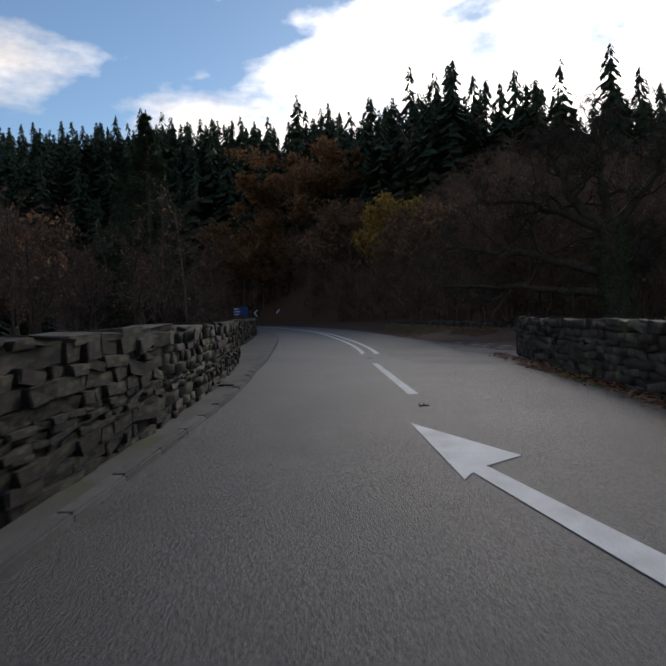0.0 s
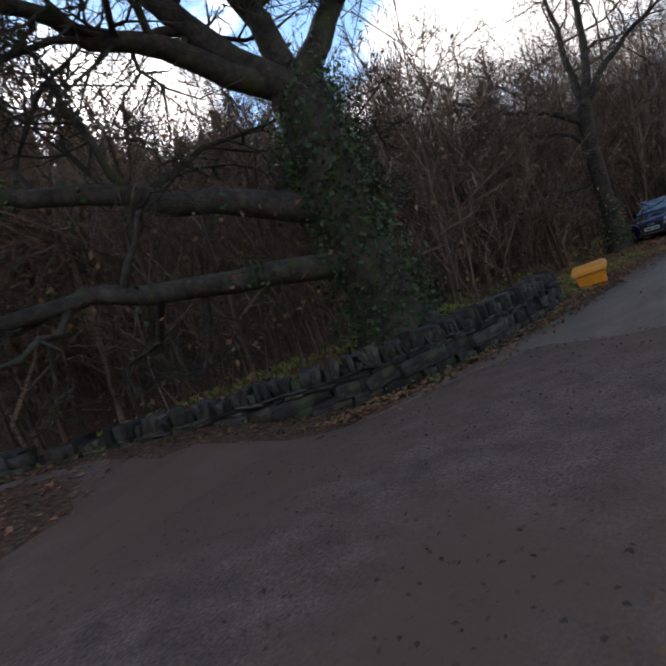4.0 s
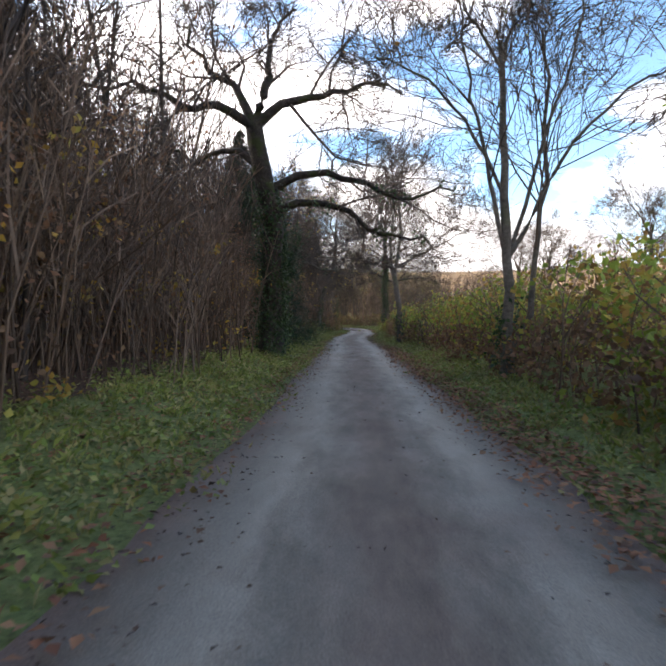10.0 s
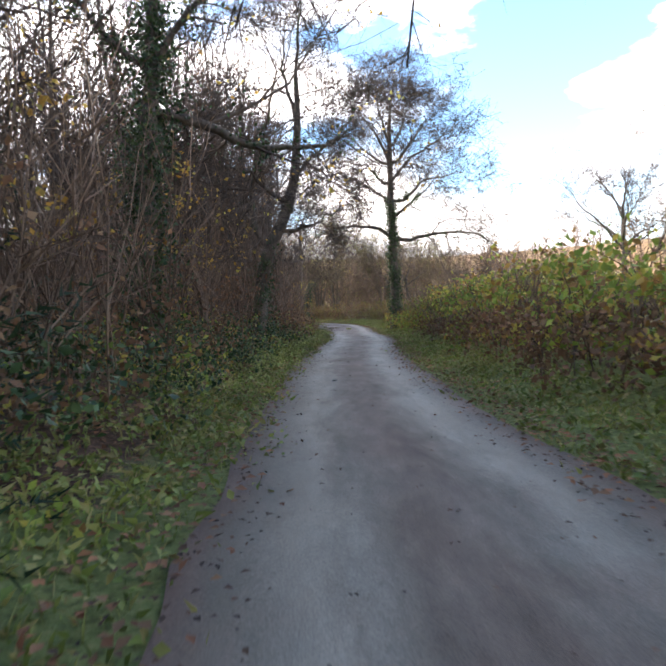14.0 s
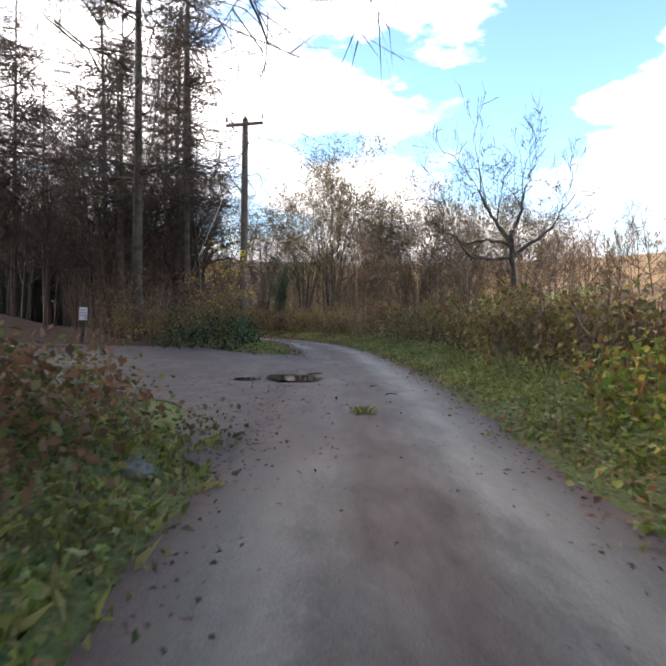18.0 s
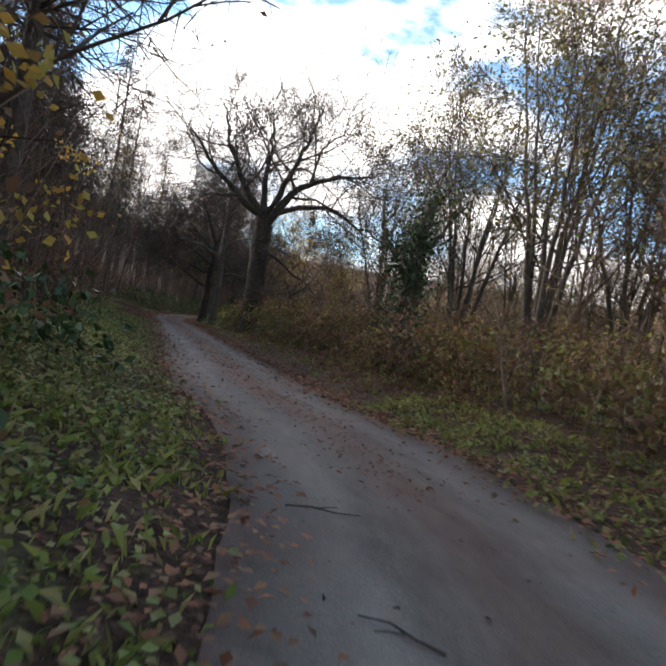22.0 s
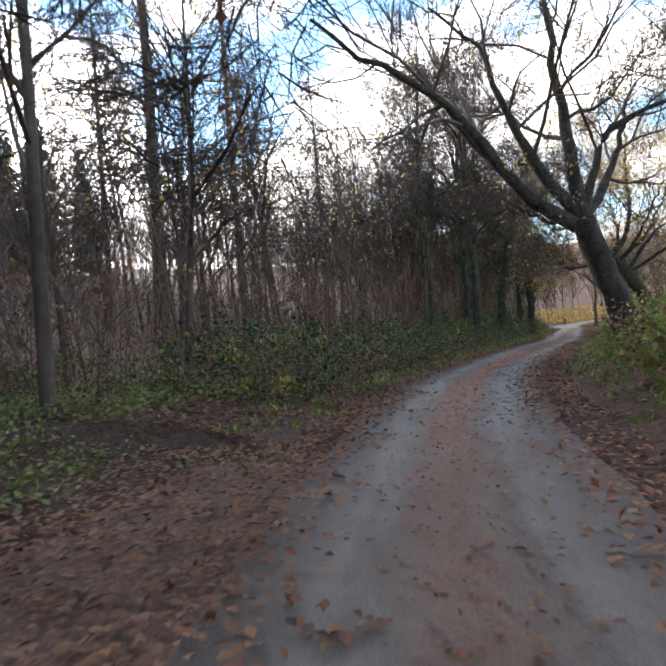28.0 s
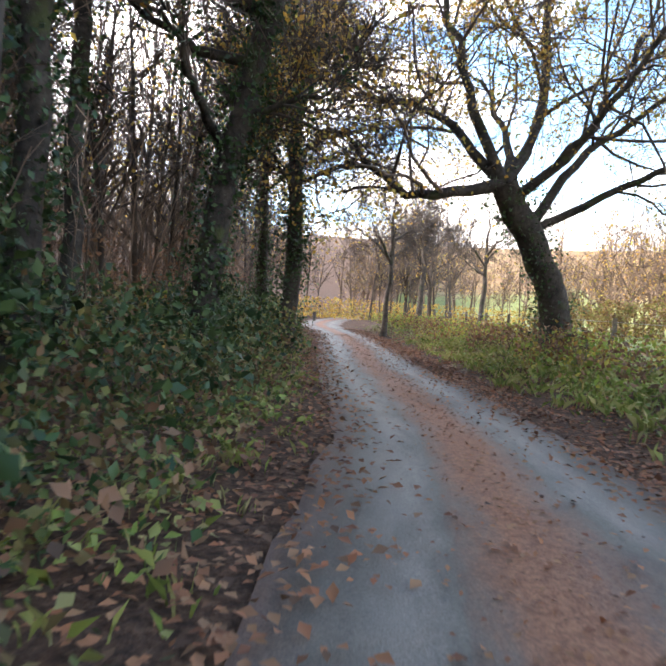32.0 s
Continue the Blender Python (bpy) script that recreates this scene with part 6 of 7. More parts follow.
# taller trees close behind, then the wood up the slope
for (y0, y1, n, e0, e1, h, r, lv) in ((-6, 13, 45, 6.5, 16, 9.0, 0.07, (3500, 0.10, M_BROWNLEAF)), (13, 28, 70, 2.8, 13, 10.5, 0.07, (5000, 0.10, M_BROWNLEAF)), (23, 34, 30, 7.0, 14, 9.0, 0.07, (2500, 0.10, M_BROWNLEAF)), (33, 41, 22, 4.5, 13, 9.0, 0.07, (2000, 0.10, M_BROWNLEAF)), (40, 76, 150, 2.6, 13, 10.5, 0.08, (14000, 0.10, M_BROWNLEAF)),
                                      (99, 124, 46, 3.6, 14, 9.0, 0.08, (4500, 0.10, M_BROWNLEAF)), (99, 112, 13, 3.0, 8, 9.5, 0.08, (2500, 0.10, M_BROWNLEAF)), (122, 140, 46, 6.5, 17, 11.0, 0.09, (3000, 0.10, M_GOLD)), (136, 172, 100, 4.0, 16, 11.0, 0.09, (12000, 0.10, M_GOLD)), (168, 205, 60, 4.0, 16, 11.0, 0.10, (6000, 0.11, M_GOLD))):
    wood_trees("roadside_wood", "close-grown bare brown trees behind the verge", int(rng.integers(1e6)), band(rng, n, y0, y1, e0, e1, 1), h, r, M_TWIG, 13, 6, 4, 0.3, lv)
wood_trees("slope_wood", "bare brown broadleaf wood covering the slope", 88, band(rng, 520, 0, 240, 14, 60, 1), 11.0, 0.10, M_TWIG, 10, 5, 4, 0.3, None, 0.018)
wood_trees("slope_wood", "bare brown broadleaf wood covering the slope", 87, band(rng, 360, -10, 250, 55, 150, 1), 12.0, 0.12, M_BROWNSTEM, 9, 4, 4, 0.3, None, 0.03)
# the wood round the turn, west of the great oak
xy = np.column_stack([-5.2 - 50 * rng.random(330) ** 1.3, rng.uniform(-13, 22, 330)])
xy = xy[beside(main_c, xy[:, 0], xy[:, 1])[0] < -9.5]
wood_trees("turn_wood", "brown tangled wood rising behind the low wall", 91, xy, 7.5, 0.07, M_BROWNSTEM, 12, 6, 6, 0.25, (16000, 0.13, M_BROWNLEAF), 0.012, 0.1)
xy = np.column_stack([rng.uniform(-22, -4.0, 700), rng.uniform(-14, 6, 700)])
xy = xy[(beside(main_c, xy[:, 0], xy[:, 1])[0] < -8.7) & ((xy[:, 0] < -8) | (xy[:, 1] < -2))]
coppice(94, xy, 3.4, 0.25)
xy = np.column_stack([rng.uniform(-62, -8, 420), rng.uniform(-34, -10, 420)])
ms = beside(main_c, xy[:, 0], xy[:, 1])[0]
xy = xy[(ms < -8.0) & (ms > -45) & ~((xy[:, 0] < -36) & (xy[:, 1] < -26.5))]
wood_trees("verge_wood", "brown trees and scrub on the slope above the main road", 92, xy[:190], 6.5, 0.07, M_BROWNSTEM, 12, 6, 5, 0.2, (22000, 0.17, M_BROWNLEAF), 0.016, 0.03)
wood_trees("bend_scrub", "brown scrub on the slope behind the bend signs", 86, np.concatenate([np.column_stack([rng.uniform(-104, -79, 90), rng.uniform(-50, -24, 90)]), np.column_stack([rng.uniform(-82, -62, 40), rng.uniform(-31.0, -24, 40)]), np.column_stack([rng.uniform(-90, -77, 40), rng.uniform(-47, -32, 40)])]), 8.0, 0.08, M_BROWNSTEM, 12, 6, 4, 0.2, (9000, 0.28, M_BROWNLEAF), 0.02, 0.03)
xy = np.column_stack([rng.uniform(-75, -6, 260), rng.uniform(-75, -28, 260)])
ms = beside(main_c, xy[:, 0], xy[:, 1])[0]
xy = xy[(ms > 7) & (ms < 34)][:110]
wood_trees("roadside_thicket", "dark bare trees and scrub beyond the stone wall", 99, xy, 7.5, 0.08, M_TWIG, 12, 6, 5, 0.25, (9000, 0.16, M_BROWNLEAF), 0.014, 0.06)
# beyond the bends and over the fields to the east
wood_trees("field_edge_wood", "soft brown and golden trees closing the field", 85, band(rng, 120, 165, 225, 20, 46, -1), 10.0, 0.11, M_BROWNSTEM, 12, 6, 5, 0.3, (12000, 0.2, M_GOLD), 0.02, 0.12)
wood_trees("lane_end_wood", "slim trees arching over the far end of the lane", 84, np.concatenate([band(rng, 22, 188, 222, 1.6, 9, -1), band(rng, 30, 184, 222, 1.8, 8, 1)]), 10.0, 0.09, M_TWIG, 12, 6, 5, 0.3, (7000, 0.13, M_GOLD), 0.012, 0.2)
wood_trees("field_wood", "distant line of bare trees beyond the fields", 89, band(rng, 150, 10, 240, 34, 60, -1), 9.0, 0.14, M_BROWNSTEM, 11, 6, 6, 0.3, (3000, 0.25, M_GOLD), 0.025)
wood_trees("hill_wood", "bare woodland on the bracken hill", 95, band(rng, 300, -10, 300, 90, 260, -1), 9.0, 0.14, M_BROWNSTEM, 9, 4, 4, 0.3, None, 0.05)
wood_trees("bend_wood", "bare saplings beyond the hedge at the bend", 90, band(rng, 130, 100, 136, 6, 26, -1), 7.0, 0.06, M_BROWNSTEM, 11, 6, 6, 0.3, (3000, 0.12, M_BRAMBLE), 0.010)
wood_trees("end_wood", "bare wood closing the view beyond the field", 96, np.column_stack([rng.uniform(-90, 0, 170), rng.uniform(212, 262, 170)]), 10.0, 0.10, M_BROWNSTEM, 11, 5, 6, 0.3, (6000, 0.22, M_GOLD), 0.02)


def leaf_mass(name, label, seed, pts, size, mat, cat="foliage"):
    v, f = leaf_cards(np.random.default_rng(seed), pts, size)
    return tagged(new(name, mesh_from(name, v, [f], mat)), label, cat, kind="stuff")


def bushy(rng, count, y0, y1, e0, e1, side, top, lumps=0.6):
    """Points inside an uneven bank of bushes beside the lane."""
    shoots = max(8, count // 22)
    xy = band(rng, shoots, y0, y1, e0, e1, side)
    g = on_ground(xy)
    t = top * (0.66 + 0.34 * np.sin(xy[:, 1] * 0.55 + 1.3 * np.sin(xy[:, 1] * 0.21)) * np.cos(xy[:, 0] * 0.8) * lumps + 0.25 * rng.random(shoots) ** 2)
    g[:, 2] += t * rng.random(shoots) ** 0.7
    g = g[rng.integers(shoots, size=count)] + rng.normal(size=(count, 3)) * np.array([0.17, 0.17, 0.13])
    g[:, 2] = np.maximum(g[:, 2], height(g[:, 0], g[:, 1]) + 0.03)
    return g


# right-hand hedge: bramble, hazel and bracken
for (y0, y1, n, e0, e1, top, size) in ((-13, 20, 30000, 1.3, 4.4, 2.25, 0.115), (20, 70, 40000, 1.5, 5.0, 2.3, 0.125), (70, 92, 20000, 1.7, 5.5, 1.8, 0.12), (92, 126, 26000, 1.8, 6.0, 1.9, 0.11), (126, 200, 12000, 2.2, 4.5, 0.75, 0.10)):
    leaf_mass("hedge_leaves", "bramble and hazel hedge turning yellow and brown", int(rng.integers(1e6)), bushy(rng, n, y0, y1, e0, e1, -1, top), size, M_AUTUMN if y0 in (70, 92) else M_BRAMBLE, "hedge")
    stems = coppice(int(rng.integers(1e6)), band(rng, n // 60, y0, y1, e0, e1, -1), top * 0.85, 0.2)
    stems.name = "hedge_stems"
    stems["label"] = "thin brown stems inside the roadside hedge"
# brown leaves hanging in the left thicket, ivy and fern low down
for (y0, y1, n, e0, e1, top, mat, size) in ((-4, 13, 6000, 4.5, 9, 4.2, M_BROWNLEAF, 0.09), (12, 40, 26000, 1.9, 6.5, 4.4, M_BROWNLEAF, 0.085), (90, 99, 5000, 1.8, 6, 1.5, M_AUTUMN, 0.09), (62, 78, 7000, 0.8, 3.6, 0.9, M_BROWNLEAF, 0.09), (126, 141, 9000, 5.2, 9, 0.9, M_FERN, 0.09), (100, 122, 5000, 0.5, 3.2, 0.25, M_FERN, 0.06), (71, 79, 6000, 0.15, 3.6, 0.28, M_FERN, 0.06), (72, 78.5, 4000, 1.0, 4.5, 0.8, M_FERN, 0.08), (76, 79.5, 2500, 2.2, 6.0, 0.7, M_FERN, 0.08), (139, 186, 12000, 0.6, 2.4, 0.5, M_FERN, 0.07), (139, 186, 9000, 0.6, 3.0, 0.7, M_BROWNLEAF, 0.08), (128, 141, 5000, 3.2, 6, 0.35, M_FERN, 0.07), (12, 36, 2200, 1.6, 4.5, 3.4, M_GOLD, 0.09), (40, 76, 9000, 1.3, 6, 2.6, M_BROWNLEAF, 0.09), (43, 62, 11000, 0.7, 3.6, 1.0, M_IVY, 0.075), (60, 77, 15000, 1.3, 4.2, 1.0, M_BROWNLEAF, 0.075), (43, 76, 4000, 0.6, 3.6, 1.1, M_BRAMBLE, 0.075), (43, 76, 6000, 0.8, 3.6, 1.2, M_BROWNLEAF, 0.08), (40, 60, 1500, 2.0, 4.5, 5.5, M_GOLD, 0.10), (89, 112, 1200, 1.5, 4.0, 5.0, M_GOLD, 0.10), (89, 122, 8000, 1.8, 7, 2.8, M_BROWNLEAF, 0.09),
                                            (89, 108, 5200, 1.4, 4.0, 1.2, M_IVY, 0.11), (126, 200, 24000, 3.4, 9, 3.2, M_BROWNLEAF, 0.10), (138, 184, 1500, 0.8, 3.8, 1.35, M_BRAMBLE, 0.08), (138, 184, 18000, 0.8, 3.8, 1.35, M_FERN, 0.075), (139, 184, 15000, 0.9, 4.2, 1.5, M_IVY, 0.10)):
    leaf_mass("understorey_leaves", "withered leaves and evergreen ivy in the roadside thicket", int(rng.integers(1e6)), bushy(rng, n, y0, y1, e0, e1, 1, top), size, mat, "undergrowth")
# brown leaves and a bush at the tree's foot on the right
for (y0, y1, n, e0, e1, top, mat) in ((66, 80, 5000, 0.9, 2.6, 1.2, M_BRAMBLE), (98, 128, 12000, 1.2, 6.5, 2.0, M_BROWNLEAF), (117, 129, 7000, 1.4, 4.5, 1.4, M_FERN), (136, 186, 9000, 1.6, 4.2, 0.8, M_BROWNLEAF), (136, 186, 7000, 1.4, 4.2, 0.7, M_BRAMBLE), (-10, 70, 22000, 1.2, 2.8, 1.15, M_BROWNLEAF)):
    leaf_mass("hedge_bottom", "withered brown leaves in the foot of the hedge", int(rng.integers(1e6)), bushy(rng, n, y0, y1, e0, e1, -1, top), 0.10, mat, "hedge")
leaf_mass("field_bushes", "brown and golden bushes along the far field edge", 83, bushy(rng, 16000, 160, 225, 17, 23, -1, 3.4), 0.2, M_AUTUMN, "bush")
# the thicket round the great oak
n = 9000
xy = np.column_stack([rng.uniform(-34, -2.2, n), rng.uniform(-15, 2, n)])
xy = xy[(beside(main_c, xy[:, 0], xy[:, 1])[0] < -8.5) & (np.hypot(xy[:, 0] + 2.75, xy[:, 1] + 11.3) > 1.0)]
g = on_ground(xy)
g[:, 2] += rng.random(len(g)) ** 1.4 * 3.0
leaf_mass("undergrowth_leaves", "withered brown leaves in the thicket behind the low wall", 93, g, 0.10, M_BROWNLEAF, "undergrowth")

# ---- autumn broadleaf trees on the far side of the main road ----
for k, (x, y, h, w, n, mat, lab) in enumerate([(-84, -31, 31 - hz(-84, -31), 14.0, 24000, M_BEECH, "large copper-brown beech at the foot of the plantation"), (-80, -43, 16, 8.0, 9000, M_BEECH, "copper-brown beech beside the main road"), (-46, -18.5, 10.5, 4.5, 7000, M_GOLD, "yellowing hazel at the wood edge"), (-36, -16.0, 9, 4.5, 6000, M_BROWNLEAF, "brown half-bare tree behind the verge"), (-27, -14.5, 8, 4.0, 5000, M_BROWNLEAF, "brown half-bare tree behind the verge"), (-56, -24, 14, 6.0, 9000, M_BROWNLEAF, "brown half-bare tree at the wood edge"), (-12, -46, 9, 3.5, 900, M_BROWNLEAF, "bare tree beyond the stone wall"), (-28, -52, 12, 4.5, 1800, M_BROWNLEAF, "bare tree beyond the stone wall")]):
    rg = np.random.default_rng(500 + k)
    hero_tree("broadleaf_tree", (x, y), [(0, 0, 0, 0.4), (0.1, 0, h * 0.2, 0.33), (0, 0.1, h * 0.5, 0.2), (0, 0, h * 0.8, 0.08)],
              auto_limbs(rg, h, h * 0.35, 6, w, h * 0.3, 0.3) + auto_limbs(rg, h, h * 0.6, 6, w * 0.75, h * 0.3, 0.22), lab, 510 + k, OAK_FAR, leaves=(n, 0.38 if x > -70 else 0.55, mat), group="autumn trees by the main road", spread=0.45, fine=(2, 0.5, 42, 0.05, 0.012))

# ---- low plants of the verges ----
def verge_plants(seed, xy, top, size, mat):
    r = np.random.default_rng(seed)
    g = on_ground(xy)
    pick = g[r.integers(len(g) // 9, size=len(g))] + np.column_stack([r.normal(size=(len(g), 2)) * 0.11, np.zeros(len(g))])
    pick[:, 2] = height(pick[:, 0], pick[:, 1]) + 0.02 + top * r.random(len(g)) ** 1.5
    v, f = leaf_cards(r, pick, size, flat=0.5)
    return tagged(new("verge_plants", mesh_from("verge_plants", v, [f], mat)), "low leafy weeds and ground ivy on the verge", "ground plants", kind="stuff")


for (y0, y1, n, e0, e1, side, top, size) in ((12, 45, 14000, 0.12, 2.3, 1, 0.12, 0.065), (45, 76, 20000, 0.05, 1.7, 1, 0.22, 0.058), (-10, -1, 5000, 0.9, 3.4, 1, 0.1, 0.06), (90, 125, 26000, 0.25, 3.2, 1, 0.14, 0.065), (126, 141, 14000, 2.2, 6.4, 1, 0.2, 0.075), (141, 186, 7000, 0.6, 1.9, 1, 0.2, 0.075),
                                             (-12, 60, 20000, 0.2, 1.7, -1, 0.13, 0.065), (60, 108, 16000, 0.15, 2.0, -1, 0.15, 0.07), (126, 186, 16000, 0.8, 3.4, -1, 0.3, 0.075)):
    verge_plants(int(rng.integers(1e6)), band(rng, n, y0, y1, e0, e1, side), top, size, M_VERGE)


# ---- grass and fallen leaves ----
def grass(seed, pts, h, w):
    rg = np.random.default_rng(seed)
    tufts = pts[rg.integers(len(pts) // 10, size=len(pts))] + np.column_stack([rg.normal(size=(len(pts), 2)) * 0.07, np.zeros(len(pts))])
    v, f = blades(rg, np.where(rg.random((len(pts), 1)) < 0.75, tufts, pts), h * 1.25, w * 1.2)
    return tagged(new("verge_grass", mesh_from("verge_grass", v, [f], M_GRASS)), "rough green and straw-coloured verge grass", "grass", kind="stuff")


for (y0, y1, n, e0, e1, side, h) in ((12, 45, 12000, 0.15, 2.0, 1, 0.075), (45, 74, 6000, 0.05, 0.9, 1, 0.09), (72, 78, 3500, 0.1, 3.2, 1, 0.1), (90, 106, 4500, 0.15, 2.2, 1, 0.09), (106, 122, 1500, 0.4, 2.6, 1, 0.07), (-12, 60, 17000, 0.2, 1.7, -1, 0.075), (60, 108, 12000, 0.15, 2.2, -1, 0.09), (108, 135, 3500, 0.6, 4.0, -1, 0.08),
                                     (134, 176, 12000, 0.9, 3.8, -1, 0.14), (136, 176, 3500, 0.3, 1.6, 1, 0.08), (-14, 12, 4000, 3.6, 6.0, 1, 0.09), (-11, -1, 4500, 0.8, 3.6, 1, 0.10)):
    grass(int(rng.integers(1e6)), on_ground(band(rng, n, y0, y1, e0, e1, side), -0.01), h, 0.0045)


def litter(seed, xy, size, lift=0.02, name="fallen_leaves", label="brown and russet fallen leaves"):
    r = np.random.default_rng(seed)
    z = height(xy[:, 0], xy[:, 1])
    z = np.where(z < 0.0, 0.055, z) + lift * r.random(len(xy))
    v, f = leaf_cards(r, np.column_stack([xy, z]), size, flat=0.8)
    return tagged(new(name, mesh_from(name, v, [f], M_CRUMB if name == "leaf_crumbs" else M_LITTER)), label, "fallen leaves", kind="stuff")


for (y0, y1, n, e0, e1, side) in ((-14, 12, 24000, 0.0, 4.6, 1), (-12, 40, 12000, -0.2, 0.9, -1), (30, 60, 2500, -0.15, 1.1, -1), (12, 74, 6000, -0.1, 1.6, 1), (60, 112, 6000, -0.1, 1.8, -1), (88, 142, 19000, -0.25, 4.0, 1), (104, 142, 10000, -0.3, 2.6, -1), (138, 186, 15000, -0.25, 1.7, -1), (136, 182, 8000, -0.3, 1.6, 1), (98, 186, 2600, -0.35, 0.15, 1), (98, 186, 2600, -0.35, 0.15, -1)):
    litter(int(rng.integers(1e6)), band(rng, int(n * 1.5), y0, y1, e0, e1, side), 0.07)
# leaves down the middle of the lane after the bend, and crumbs all along
ok = np.nonzero((lane[:, 1] > 104) & (lane[:, 1] < 180))[0]
i = rng.choice(ok, 9000)
litter(601, lane[i] + lane_left[i] * (rng.normal(size=9000) * 0.25 - 0.1)[:, None] + rng.normal(size=(9000, 2)) * 0.2, 0.045, 0.01)
i = rng.choice(np.nonzero(lane[:, 1] < 110)[0], 1500)
litter(602, lane[i] + lane_left[i] * (rng.uniform(-1.2, 1.2, 1500))[:, None], 0.035, 0.01, "leaf_crumbs", "leaf and twig crumbs scattered on the lane")
xy = np.column_stack([rng.uniform(-8, 8, 16000), rng.uniform(-20, -12, 16000)])
litter(603, xy[(xy[:, 1] > -19.9 - 0.1 * xy[:, 0])], 0.032, 0.01, "leaf_crumbs", "leaf and twig crumbs scattered at the junction")
xy = np.column_stack([rng.uniform(-28, -2, 9000), rng.uniform(-21, -14.6, 9000)])
ms = beside(main_c, xy[:, 0], xy[:, 1])[0]
litter(604, xy[(ms < -3.3) & (ms > -7.5)], 0.08)
verge_plants(609, xy[(ms < -3.8) & (ms > -6.2) & (xy[:, 0] < -5)], 0.12, 0.06, M_VERGE)
litter(605, np.column_stack([rng.uniform(7.5, 22, 1500), -18.9 + np.abs(rng.normal(size=1500)) * -0.25]), 0.08)
n = 5000
xy = np.column_stack([rng.uniform(-7, 0.2, n), rng.uniform(-17.5, -5, n)])
wl = smooth_line(np.array([(-5.4, -15.9), (-3.2, -14.75), (-1.65, -13.35), (-1.2, -11.6), (-1.35, -9.8), (-1.75, -8.0)]), 0.3)
ws = beside(wl, xy[:, 0], xy[:, 1])[0]
foot = xy[(ws < -0.22) & (ws > -0.95)]
g = on_ground(foot)
g[:, 2] = np.maximum(g[:, 2], 0.02) + rng.random(len(g)) * 0.12
leaf_mass("verge_ivy", "ivy and ground plants along the foot of the low wall", 97, g, 0.06, M_FERN, "ground plants")
litter(606, foot, 0.07)
leaf_mass("far_golden_bushes", "orange and gold bushes beyond the field", 98, np.column_stack([rng.uniform(-46, -22, 5000), rng.uniform(205, 216, 5000), 0.2 + 1.8 * rng.random(5000) ** 1.5]), 0.22, M_GOLD, "bush")

xy = np.column_stack([rng.uniform(-12, -2.6, 2600), rng.uniform(76.5, 95, 2600)])
litter(607, xy[beside(lane_c, xy[:, 0], xy[:, 1])[0] > 0.3], 0.045, 0.012, "leaf_crumbs", "leaves and twig crumbs trodden into the muddy track")
xy = np.column_stack([rng.uniform(-32, -20, 22000), rng.uniform(123.5, 141, 22000)])
dd = beside(lane_c, xy[:, 0], xy[:, 1])[0]
litter(608, xy[(dd > 1.0) & (dd < 4.6)], 0.075)

for sd, y0, y1 in ((1, -10, 98), (-1, -10, 98)):
    litter(620 + sd, band(rng, 5500, y0, y1, -0.3, 0.12, sd), 0.04, 0.01, "leaf_crumbs", "leaf and grit crumbs along the lane's edge")


# ---- things ----
def box_bm(size, at=(0, 0, 0), bevel=0.0, rot=None, taper=None):
    bm = bmesh.new()
    bmesh.ops.create_cube(bm, size=1)
    if taper:
        for v in bm.verts:
            if v.co.z > 0:
                v.co.x *= taper[0]
                v.co.y *= taper[1]
    bmesh.ops.scale(bm, vec=size, verts=bm.verts)
    if bevel:
        bmesh.ops.bevel(bm, geom=bm.edges[:], offset=bevel, segments=2, affect="EDGES")
    if rot:
        bmesh.ops.rotate(bm, cent=(0, 0, 0), matrix=Euler([radians(a) for a in rot]).to_matrix(), verts=bm.verts)
    bmesh.ops.translate(bm, vec=at, verts=bm.verts)
    return bm


def lathe_bm(profile, steps=24, axis="X", at=(0, 0, 0)):
    """A turned shape from (radius, along) pairs about an axis."""
    bm = bmesh.new()
    rings = []
    for r, h in profile:
        ring = []
        for k in range(steps):
            a = 2 * math.pi * k / steps
            c, s = r * math.cos(a), r * math.sin(a)
            ring.append(bm.verts.new({"X": (h, c, s), "Y": (c, h, s), "Z": (c, s, h)}[axis]))
        rings.append(ring)
    for a, b in zip(rings[:-1], rings[1:]):
        for k in range(steps):
            bm.faces.new((a[k], a[(k + 1) % steps], b[(k + 1) % steps], b[k]))
    bm.faces.new(rings[0])
    bm.faces.new(rings[-1][::-1])
    bmesh.ops.recalc_face_normals(bm, faces=bm.faces[:])
    bmesh.ops.translate(bm, vec=at, verts=bm.verts)
    return bm


def plain(name, colour, rough=0.5, metal=0.0, coat=0.0, spec=0.5):
    c = tuple(colour)
    return material(name, [(0.3, tuple(v * 0.88 for v in c)), (0.7, tuple(min(1, v * 1.1) for v in c))], 3.0, rough, 0.05, 30, 0.12, spec=spec, metal=metal, coat=coat)


M_BLUE = plain("blue_car_paint", (0.004, 0.008, 0.05), 0.22, 0.2, 1.0)
M_BLACKPL = plain("black_plastic", (0.012, 0.012, 0.013), 0.5)
M_CHROME = plain("chrome", (0.75, 0.75, 0.76), 0.15, 1.0)
M_ALLOY = plain("alloy_rim", (0.45, 0.45, 0.46), 0.35, 0.9)
M_TYRE = plain("tyre_rubber", (0.018, 0.018, 0.018), 0.85)
M_LAMP = plain("headlamp_glass", (0.34, 0.37, 0.40), 0.12, 0.2, 1.0)
M_PLATE = plain("plate_white", (0.72, 0.72, 0.70), 0.5)
M_INK = plain("plate_ink", (0.02, 0.02, 0.02), 0.6)
M_YELLOW = plain("yellow_plastic", (0.80, 0.31, 0.02), 0.5)
M_SIGNBLUE = plain("sign_blue", (0.02, 0.06, 0.20), 0.5)
